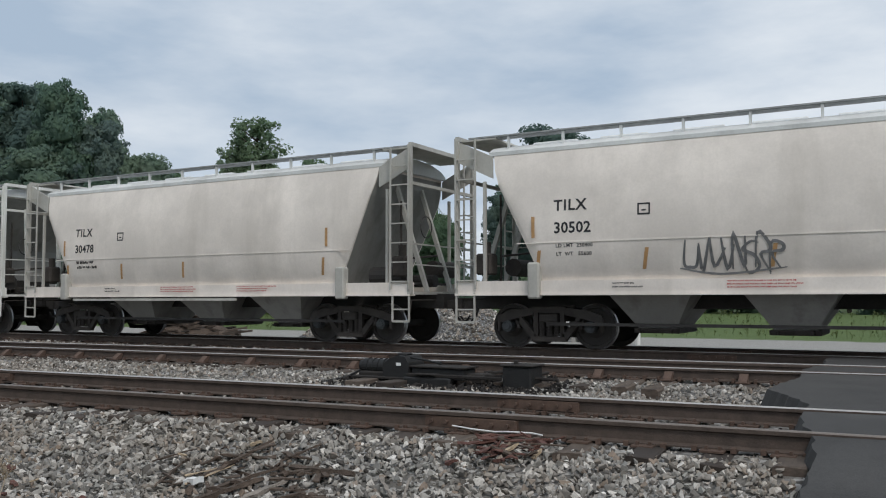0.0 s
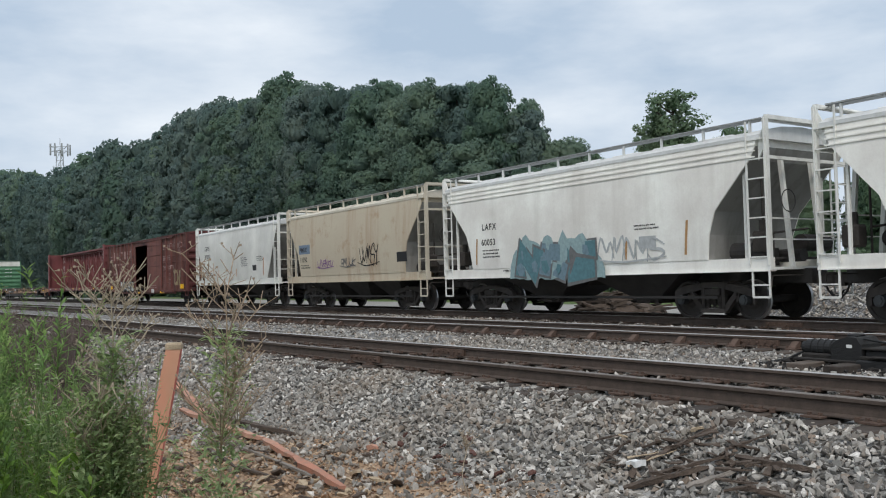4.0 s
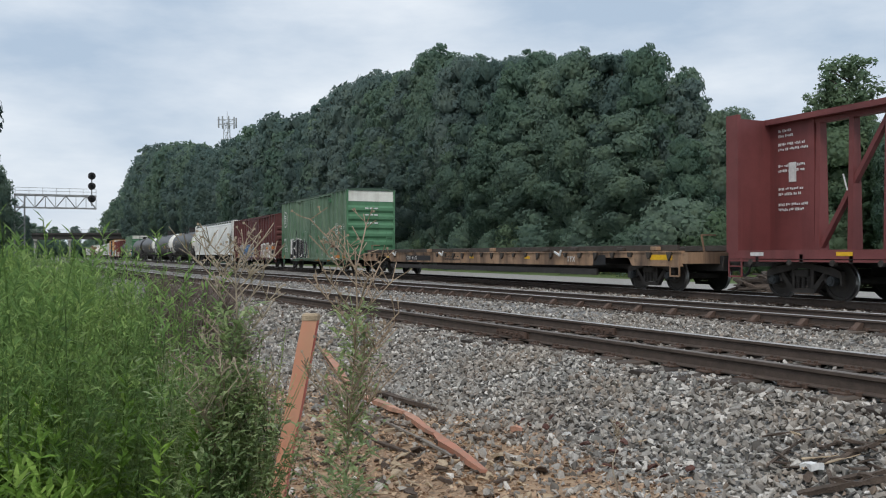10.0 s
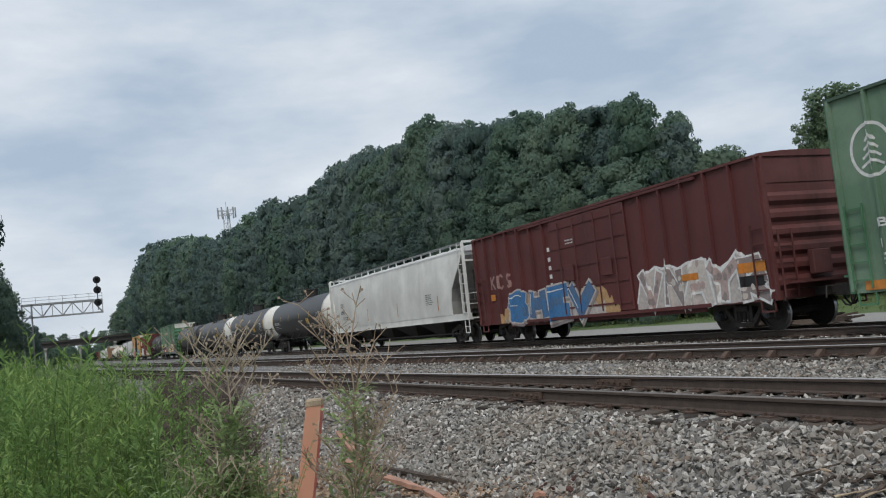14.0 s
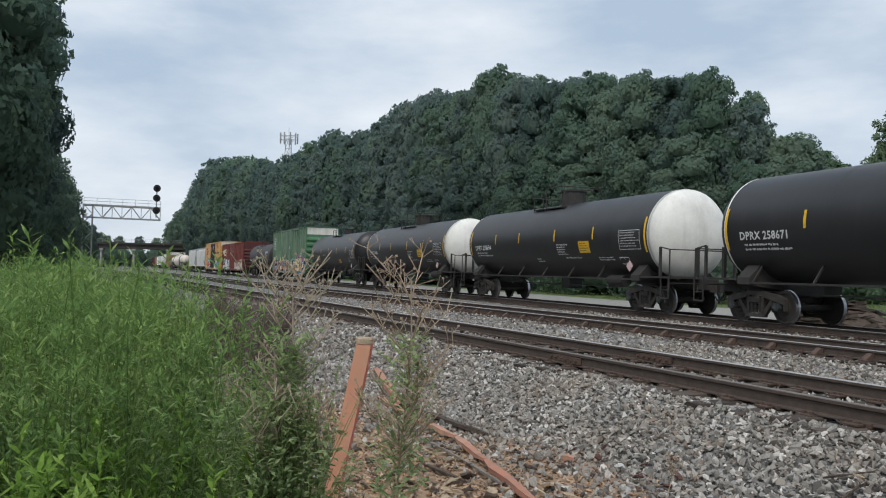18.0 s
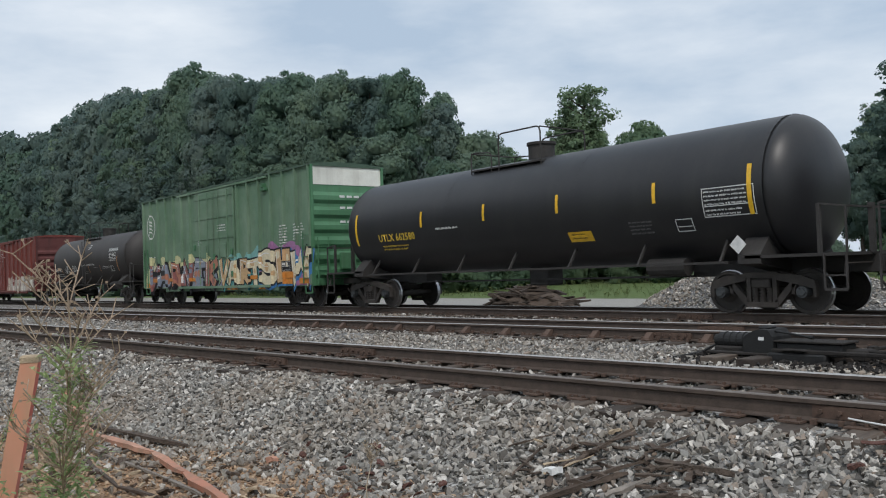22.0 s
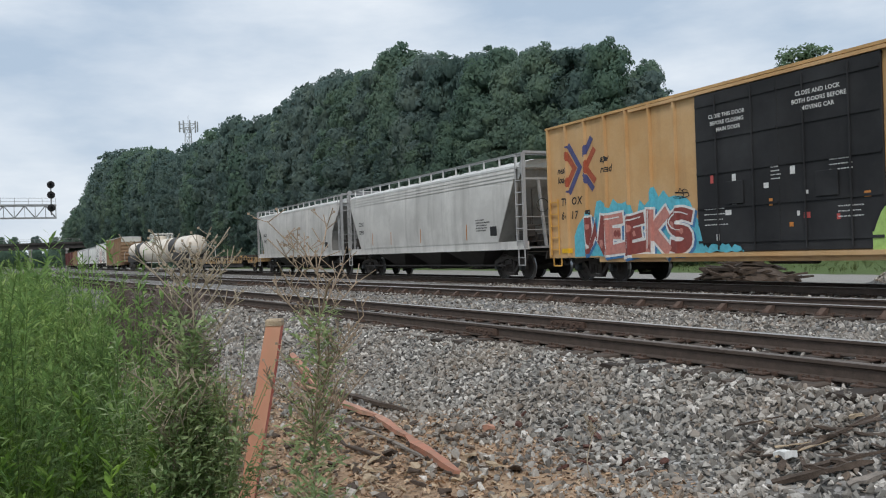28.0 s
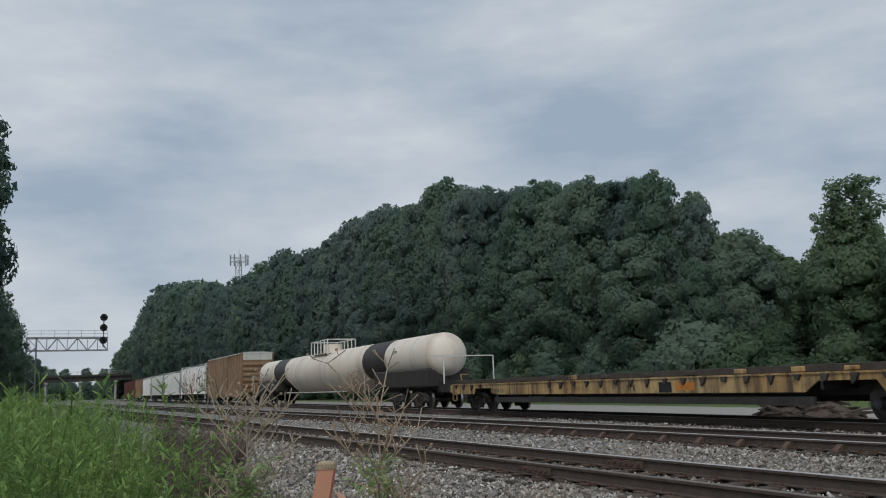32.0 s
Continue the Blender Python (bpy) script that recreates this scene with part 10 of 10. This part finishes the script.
for k, (xa, ya, xb, yb, w, h, m) in enumerate(BARK_PIECES):
    bm = bmesh.new()
    plank(bm, (xa, ya, gz(xa, ya) + 0.05), (xb, yb, gz(xb, yb) + 0.06 + 0.015 * (k % 3)), w * 0.55, h * 0.55, random.Random(k), 0.9, 8, 0.38)
    tagged(part("wood_splinter", bm, (OLD_WOOD, GREY_WOOD, RAW_WOOD)[m]), "splintered length of rotten wood lying on ballast", "wood", "splintered wood on the ballast")
for xa, ya, s, mat_, lab in ((-5.2, 5.13, 0.16, WHITE_RAG, "white chip of stone lying by the bark"), (-5.2, 5.87, 0.1, RAW_WOOD, "yellowish block of wood beside the bark"), (-6.85, 3.47, 0.1, RAW_WOOD, "pale chip of wood on the clay"),
                             (-7.65, 4.07, 0.14, LATH_RED, "reddish chip of wood among the stones"), (-3.3, 5.97, 0.1, RUST_RED, "rusty red fragment on the ballast"), (-7.27, 4.37, 0.07, WHITE_RAG, "white stone chip among grey ballast")):
    bm = bmesh.new()
    z = gz(xa, ya) + 0.055
    plank(bm, (xa - s / 2, ya, z), (xa + s / 2, ya + 0.03, z + 0.02), s * 0.6, s * 0.35, random.Random(int(s * 100)), 0.4, 3, 0.35)
    tagged(part("chip", bm, mat_), lab, "chip")


def rope():
    bm = bmesh.new()
    pts = ((-3.75, -0.12), (-3.62, -0.13), (-3.5, -0.135), (-3.34, -0.15), (-3.24, -0.14), (-3.14, -0.135), (-3.0, -0.14), (-2.9, -0.15))
    pts = [Vector((x, near_y(x) - 0.7525 - 0.07 - 0.02 * (k % 3), z)) for k, (x, z) in enumerate(pts)]
    for a, b in zip(pts, pts[1:]):
        cyl(bm, a, b, 0.0075, 6)
    tagged(part("plastic_rope", bm, WHITE_RAG), "dirty white plastic rope lying along the near rail", "rope")


rope()


def mulch():
    """Chips of wood and clay crumbs trodden into the verge."""
    shapes = stone_shapes(8, 44, 7, 0.3)
    rng = np.random.default_rng(17)
    n = 22000
    rows = []
    for x, y, s, p in zip(rng.uniform(-13, -1.5, n), rng.uniform(1.2, 4.6, n), rng.uniform(0.008, 0.03, n), rng.random(n)):
        c = cover_at(x, y)[2]
        if p < 1.5 * c:
            rows.append((x, y, gz(x, y) + s * 0.2, s))
    strew("wood_mulch", "crumbled wood chips and clay on the verge", shapes, rows, MULCH, "wood chips", tilt=1.2, seed=18)


MULCH = stone_mat("chips_and_clay_crumbs", ((0.12, 0.08, 0.055), (0.36, 0.235, 0.15), (0.5, 0.37, 0.25), (0.22, 0.135, 0.088), (0.6, 0.385, 0.22), (0.32, 0.235, 0.165), (0.7, 0.56, 0.39)), (0.42, 0.26, 0.155), 0.5)
mulch()

# ============ switch machine ============
MACHINE = plain("greasy_black_machine", (0.010, 0.010, 0.010), 0.65, 0.0, 0.5, 7, 0.3)
GREASE = plain("caked_grease_and_dirt", (0.02, 0.017, 0.015), 0.9, 0, 0.5, 9, 0.5)


def switch_machine():
    y0 = 11.35
    sm = empty("switch_machine", "greasy black switch machine with motor and rods beside the track", "switch machine")

    def piece(name, mat, *boxes, label=""):
        bm = bmesh.new()
        for x0, x1, ya, yb, z0, z1, bev in boxes:
            box(bm, x0, x1, y0 + ya, y0 + yb, z0, z1, bev)
        return part(name, bm, mat, sm, label)

    for x in (-7.5, -6.95):
        piece("mounting_tie", TIE_OLD, (x - 0.13, x + 0.13, -0.8, 1.1, -0.36, -0.2, 0.012))
    piece("base_plate", GREASE, (-7.85, -6.2, -0.3, 0.28, -0.21, -0.17, 0.01))
    bm = bmesh.new()
    cyl(bm, (-7.8, y0, -0.04), (-7.25, y0, -0.04), 0.115, 18)
    for k in range(5):
        cyl(bm, (-7.72 + 0.1 * k, y0, -0.04), (-7.7 + 0.1 * k, y0, -0.04), 0.125, 18)
    cyl(bm, (-7.87, y0, -0.04), (-7.8, y0, -0.04), 0.085, 14)
    part("motor", bm, MACHINE, sm)
    piece("motor_foot", GREASE, (-7.8, -7.28, -0.2, 0.18, -0.2, -0.11, 0.02))
    case = bmesh.new()
    solid(case, [(-7.3, -0.18), (-7.3, 0.02), (-7.2, 0.1), (-7.05, 0.15), (-6.92, 0.14), (-6.86, 0.05), (-6.84, -0.18)], "y", y0 - 0.26, y0 + 0.22)
    box(case, -7.15, -6.98, y0 - 0.12, y0 + 0.1, 0.14, 0.18, 0.02)
    part("gear_case", case, MACHINE, sm, "black gear case with a domed lid")
    piece("circuit_box", MACHINE, (-6.84, -5.95, -0.2, 0.2, -0.2, -0.02, 0.02))
    piece("cover_plate", GREASE, (-6.88, -5.92, -0.23, 0.21, -0.02, 0.005, 0.006))
    piece("lower_tray", MACHINE, (-6.9, -6.1, -0.34, -0.2, -0.3, -0.15, 0.02))
    piece("shelf_bracket", GREASE, (-6.7, -6.35, -0.36, -0.2, -0.115, -0.095, 0.004))
    piece("side_bar", GREASE, (-6.86, -5.3, -0.3, -0.24, -0.15, -0.1, 0.01))
    piece("crank_housing", GREASE, (-5.95, -5.66, -0.14, 0.2, -0.24, -0.09, 0.03))
    piece("lock_box", MACHINE, (-5.32, -4.88, -0.22, 0.2, -0.27, 0.05, 0.02))
    piece("box_lid", GREASE, (-5.35, -4.85, -0.25, 0.23, 0.05, 0.075, 0.01), (-5.2, -5.14, -0.1, -0.04, 0.07, 0.13, 0.01), label="dusty black lid with a bolt on it")
    piece("skid_plate", GREASE, (-5.75, -4.8, -0.28, 0.3, -0.3, -0.27, 0.01))
    for x in (-7.05, -6.5, -5.9, -5.2):
        bm = bmesh.new()
        cyl(bm, (x, y0 + 0.1, -0.13), (x + 0.05, y0 + 1.05, -0.13), 0.025, 8)
        box(bm, x - 0.05, x + 0.05, y0 + 0.45, y0 + 0.6, -0.17, -0.09, 0.01)
        part("throw_rod", bm, GREASE, sm)
    for ya, z in ((-0.06, -0.1), (0.1, -0.12)):
        bm = bmesh.new()
        cyl(bm, (-6.3, y0 + ya, z), (-4.6, y0 + ya, z - 0.02), 0.022, 8)
        part("connecting_rod", bm, GREASE, sm)
    bm = bmesh.new()
    cyl(bm, (-6.9, y0 - 0.1, 0.12), (-6.4, y0 - 0.16, 0.06), 0.016, 8)
    cyl(bm, (-6.4, y0 - 0.16, 0.06), (-6.33, y0 - 0.17, 0.055), 0.026, 8)
    part("hand_lever", bm, MACHINE, sm)
    bm = bmesh.new()
    box(bm, -7.06, -6.98, y0 - 0.268, y0 - 0.262, 0.0, 0.045)
    part("white_tag", bm, WHITE_RAG, sm, "small white tag")
    bm = bmesh.new()
    last = Vector((-7.85, y0 - 0.05, -0.1))
    for q in ((-8.05, y0 - 0.15, -0.22), (-8.3, y0 - 0.4, -0.28), (-8.7, y0 - 0.5, -0.3)):
        cyl(bm, last, q, 0.018, 6)
        last = Vector(q)
    part("cable", bm, MACHINE, sm)
    rng = np.random.default_rng(31)
    rows = [(x, y, gz(x, y) + 0.015 + 0.02 * s, 0.02 + 0.03 * s) for x, y, s in zip(rng.uniform(-8.1, -4.5, 1300), y0 + rng.normal(-0.12, 0.28, 1300), rng.random(1300))]
    strew("oily_ballast", "oil-blackened ballast stones under the switch machine", STONES, rows, GREASE, seed=9)


switch_machine()

# ============ yard beyond the train ============


def mound(name, label, cx, cy, rx, ry, top, material, stones, seed, size, category):
    """A heap: a lumpy core with loose pieces over it."""
    r = random.Random(seed)
    z0 = gz(cx, cy)
    h = top - z0
    heap = empty(name, label, category)
    rows = []

    def surf(x, y):
        d = math.hypot((x - cx) / rx, (y - cy) / ry)
        return gz(x, y) + h * max(0.0, 1 - d ** 2.6) * (1 + 0.3 * noise.noise((x * 0.9, y * 0.9, seed))) - 0.05
    xs, ys = np.linspace(cx - rx, cx + rx, 26), np.linspace(cy - ry, cy + ry, 20)
    V = [(x, y, surf(x, y)) for x in xs for y in ys]
    i, j = np.meshgrid(np.arange(25), np.arange(19), indexing="ij")
    a = (i * 20 + j).ravel()
    core = new("heap_core", np_mesh("heap_core", V, np.stack((a, a + 20, a + 21, a + 1), 1), (material,)))
    core.parent = heap
    if stones:
        for _ in range(stones):
            f, t = math.sqrt(r.random()) * 0.97, r.uniform(0, 6.28)
            x, y = cx + rx * f * math.cos(t), cy + ry * f * math.sin(t)
            rows.append((x, y, surf(x, y) + 0.02, r.uniform(*size)))
        ob = strew("loose_gravel", "", STONES, rows, STONE, parent=heap, seed=seed)
        tagged(ob, "loose pale stones", kind="stuff")
    return heap, surf


mound("gravel_pile", "pile of pale grey gravel beyond the tracks", -15.5, 25.8, 4.7, 2.9, 0.8, BALLAST, 4600, 21, (0.035, 0.075), "gravel pile")


def woodpile():
    heap, surf = mound("tie_pile", "low dark heap of splintered old ties and bark", -23.8, 23.3, 2.0, 1.3, 0.3, OLD_WOOD, 0, 8, (0.1, 0.2), "wood pile")
    r = random.Random(12)
    for k in range(70):
        f, t = math.sqrt(r.random()), r.uniform(0, 6.28)
        x, y = -23.8 + 1.95 * f * math.cos(t), 23.3 + 1.25 * f * math.sin(t)
        a, ln = r.gauss(0, 0.6), r.uniform(0.4, 1.3)
        d = Vector((math.cos(a) * ln / 2, math.sin(a) * ln / 2, r.uniform(-0.12, 0.12)))
        c = Vector((x, y, surf(x, y) + 0.08))
        bm = bmesh.new()
        plank(bm, c - d, c + d, r.uniform(0.08, 0.2), r.uniform(0.05, 0.14), r, 0.3, 3, 0.3)
        part("broken_tie", bm, TIE_OLD if r.random() < 0.7 else OLD_WOOD, heap)


woodpile()


def rubbish(cx, cy, seed, count=9):
    r = random.Random(seed)
    heap = empty("rubbish", "scraps of white rubbish lying on pale gravel", "rubbish")
    for k in range(count):
        bm = bmesh.new()
        x, y = cx + r.uniform(-0.9, 0.9), cy + r.uniform(-0.4, 0.4)
        z = gz(x, y)
        box(bm, x - r.uniform(0.08, 0.25), x + r.uniform(0.08, 0.25), y - 0.1, y + 0.1, z - 0.01, z + r.uniform(0.05, 0.2), 0.02)
        part("scrap", bm, WHITE_RAG, heap)


rubbish(-26.5, 26.0, 4)
TANK_WHITE = plain("white_gas_tank", (0.75, 0.75, 0.73), 0.45, 0, 0.08, 3)


def gas_tank(x, y):
    z = gz(x, y)
    t = empty("gas_tank", "white horizontal gas tank on short legs", "gas tank")
    bm = bmesh.new()
    secs = []
    for f in (-1.0, -0.94, -0.8, 0.8, 0.94, 1.0):
        rr = 0.41 * math.sqrt(max(0.02, 1 - max(0, (abs(f) - 0.78) / 0.23) ** 2))
        secs.append([(x + f * 1.15, y + rr * math.cos(a), z + 0.45 + rr * math.sin(a)) for a in np.linspace(0, 2 * math.pi, 21)[:-1]])
    loft(bm, secs)
    part("shell", bm, TANK_WHITE, t, smooth=True)
    bm = bmesh.new()
    cyl(bm, (x, y, z + 0.82), (x, y, z + 0.95), 0.13, 14)
    part("valve_dome", bm, TANK_WHITE, t)
    for s in (-0.7, 0.7):
        bm = bmesh.new()
        box(bm, x + s - 0.08, x + s + 0.08, y - 0.3, y + 0.3, z - 0.05, z + 0.16, 0.02)
        part("leg", bm, plain("concrete_leg", (0.4, 0.39, 0.37), 0.9), t)


gas_tank(-9.2, 26.2)
for k, (x, y) in enumerate(((-10.75, 25.1), (-10.6, 26.6), (-9.2, 25.1), (-7.6, 25.2))):
    bm = bmesh.new()
    z = gz(x, y)
    cyl(bm, (x, y, z - 0.1), (x, y, z + 0.52), 0.075, 12)
    cyl(bm, (x, y, z + 0.52), (x, y, z + 0.56), 0.075, 12, 0.04)
    tagged(part("marker_post", bm, TANK_WHITE), "short round grey-white post beside the gas tank", "post", "white posts")

# tufts on the far grass
def far_grass():
    shapes = [weed_shape(120 + k, 0.35, 11, 0.2, 0.02, 1.2, 0.5) for k in range(4)]
    rng = np.random.default_rng(9)
    rows = [(x, y, gz(x, y) - 0.02, s) for x, y, s in zip(rng.uniform(-75, 0, 2400), 30.2 + 17 * rng.random(2400) ** 1.5, rng.uniform(0.4, 1.0, 2400))]
    strew("far_grass", "bright green grass beyond the yard road", shapes, rows, WEED_FAR, "grass", tilt=0.3, seed=3, soft=True)


far_grass()

# ============ signal gantry, bridge, mast ============
GALV = plain("weathered_galvanised_steel", (0.36, 0.37, 0.37), 0.55, 0.4, 0.2, 3)
SIGNAL_BLACK = plain("matt_black_signal", (0.02, 0.02, 0.022), 0.6, 0, 0.3, 4)


def gantry():
    x = -93.3
    g = empty("signal_gantry", "grey lattice cantilever signal gantry over the track", "signal gantry")
    for yy in (-4.35, -3.5):
        for xx in (x - 0.4, x + 0.4):
            bm = bmesh.new()
            bar(bm, (xx, yy, -0.9), (xx, yy, 6.95), 0.12)
            part("mast_leg", bm, GALV, g)
    bm = bmesh.new()
    for k in range(8):
        z = -0.3 + k * 0.9
        s = k % 2
        for xx in (x - 0.4, x + 0.4):
            bar(bm, (xx, (-4.35, -3.5)[s], z), (xx, (-3.5, -4.35)[s], z + 0.9), 0.06)
        bar(bm, (x - 0.4, -4.35, z), (x + 0.4, -4.35, z + 0.9), 0.05)
    part("mast_lacing", bm, GALV, g)
    for z in (5.65, 6.85):
        for xx in (x - 0.4, x + 0.4):
            bm = bmesh.new()
            bar(bm, (xx, -4.4, z), (xx, 2.95, z), 0.12)
            part("arm_chord", bm, GALV, g)
    bm = bmesh.new()
    n = 7
    for k in range(n):
        a, b = -3.5 + k * 6.4 / n, -3.5 + (k + 1) * 6.4 / n
        for xx in (x - 0.4, x + 0.4):
            bar(bm, (xx, a, 5.65 if k % 2 else 6.85), (xx, b, 6.85 if k % 2 else 5.65), 0.07)
            bar(bm, (xx, b, 5.65), (xx, b, 6.85), 0.05)
    part("arm_lacing", bm, GALV, g)
    bm = bmesh.new()
    box(bm, x - 0.45, x + 0.45, -4.3, 2.9, 6.92, 6.96)
    part("walkway", bm, GALV, g)
    bm = bmesh.new()
    for z in (7.25, 7.55):
        bar(bm, (x + 0.45, -4.3, z), (x + 0.45, 2.9, z), 0.035)
    for k in range(7):
        yy = -4.3 + 1.2 * k
        bar(bm, (x + 0.45, yy, 6.95), (x + 0.45, yy, 7.55), 0.035)
    part("handrail", bm, GALV, g)
    bm = bmesh.new()
    cyl(bm, (x + 0.3, 2.5, 5.9), (x + 0.3, 2.5, 9.2), 0.06, 10)
    part("signal_mast", bm, GALV, g)
    for z in (8.85, 7.85, 6.6):
        bm = bmesh.new()
        cyl(bm, (x + 0.38, 2.5, z), (x + 0.55, 2.5, z), 0.36, 24)
        box(bm, x + 0.1, x + 0.38, 2.3, 2.7, z - 0.3, z + 0.3, 0.03)
        head = part("signal_head", bm, SIGNAL_BLACK, g, "round black signal head")
        bm = bmesh.new()
        cyl(bm, (x + 0.55, 2.5, z), (x + 0.8, 2.5, z + 0.0), 0.14, 14, 0.15, False)
        part("visor", bm, SIGNAL_BLACK, head)
    bm = bmesh.new()
    box(bm, x - 1.2, x - 0.6, -4.6, -3.4, -0.8, 1.0, 0.03)
    part("relay_case", bm, GALV, g)


gantry()
GIRDER = plain("dark_rusty_girder", (0.055, 0.05, 0.047), 0.85, 0, 0.3, 0.4)
CONCRETE = plain("stained_concrete", (0.34, 0.33, 0.31), 0.9, 0, 0.25, 0.6, 0.3)


def overpass():
    x = -420
    b = empty("road_overpass", "dark steel girder road bridge over the railway", "bridge")

    def dz(y):
        return 0.012 * (y + 31)
    for xx in (x - 4, x, x + 4):
        bm = bmesh.new()
        loft(bm, [[(xx - 0.25, y, 7.6 + dz(y)), (xx + 0.25, y, 7.6 + dz(y)), (xx + 0.25, y, 9.6 + dz(y)), (xx - 0.25, y, 9.6 + dz(y))] for y in (-60, -31, 40, 70)])
        part("girder", bm, GIRDER, b)
    bm = bmesh.new()
    loft(bm, [[(x - 5, y, 9.6 + dz(y)), (x + 5, y, 9.6 + dz(y)), (x + 5, y, 10.4 + dz(y)), (x - 5, y, 10.4 + dz(y))] for y in (-60, -31, 40, 70)])
    part("deck", bm, GIRDER, b)
    bm = bmesh.new()
    for k in range(44):
        y = -60 + 3 * k
        bar(bm, (x + 4.9, y, 10.4 + dz(y)), (x + 4.9, y, 11.9 + dz(y)), 0.12)
    for h in (11.2, 11.9):
        bar(bm, (x + 4.9, -60, h + dz(-60)), (x + 4.9, 70, h + dz(70)), 0.1)
    part("railing", bm, GALV, b)
    for y in (-12.5, 1.3, 9.3 + 6.5, 30):
        bm = bmesh.new()
        for xx in (x - 4, x, x + 4):
            cyl(bm, (xx, y, -1), (xx, y, 6.8 + dz(y)), 0.5, 14)
        box(bm, x - 5, x + 5, y - 0.7, y + 0.7, 6.75 + dz(y), 7.6 + dz(y), 0.05)
        part("pier", bm, CONCRETE, b, "grey concrete pier")


overpass()


def cell_mast():
    cx, cy, top = -190.4, 31.9, 29.5
    m = empty("radio_mast", "grey lattice radio mast with antenna panels above the trees", "radio mast")
    bm = bmesh.new()

    def leg(k, z):
        a = k * 2.0944
        w = 1.6 - 0.9 * z / top
        return Vector((cx + w * math.cos(a), cy + w * math.sin(a), z))
    n = 14
    for k in range(3):
        for i in range(n):
            z0, z1 = top * i / n, top * (i + 1) / n
            bar(bm, leg(k, z0), leg(k, z1), 0.12)
            bar(bm, leg(k, z0), leg((k + 1) % 3, z1), 0.06)
            bar(bm, leg(k, z1), leg((k + 1) % 3, z1), 0.06)
    part("lattice", bm, GALV, m)
    bm = bmesh.new()
    for k in range(3):
        a, b = k * 2.0944 + 0.5, (k + 1) * 2.0944 + 0.5
        for z in (top - 0.3, top + 0.6):
            bar(bm, (cx + 2 * math.cos(a), cy + 2 * math.sin(a), z), (cx + 2 * math.cos(b), cy + 2 * math.sin(b), z), 0.08)
    part("platform", bm, GALV, m)
    for k in range(9):
        a = k * 0.698
        bm = bmesh.new()
        x, y = cx + 1.9 * math.cos(a), cy + 1.9 * math.sin(a)
        box(bm, x - 0.14, x + 0.14, y - 0.14, y + 0.14, top - 1.0, top + 1.2, 0.02)
        part("antenna_panel", bm, GALV, m)
    bm = bmesh.new()
    cyl(bm, (cx, cy, top), (cx, cy, top + 2.5), 0.05, 8)
    part("lightning_rod", bm, GALV, m)


cell_mast()

# ============ the train runs ============


def motions():
    for ob, c in MOVERS:
        walk(ob, [(t, train_pose(c + run(t))) for t in range(0, 33)])
    # wheels turn with the distance run; alike wheel sets share their keys
    lead = {}
    for w, s in WHEELSETS:
        if s not in lead:
            rows = []
            for k in range(0, 961):
                t = k / 30
                rows.append((t, pose(s, 0, 0.44) @ Matrix.Rotation(run(t) / 0.44, 4, "Y")))
            walk(w, rows)
            lead[s] = w
            continue
        w.rotation_mode = "QUATERNION"
        keys = w.animation_data_create()
        keys.action = lead[s].animation_data.action
        keys.action_slot = lead[s].animation_data.action_slot


motions()
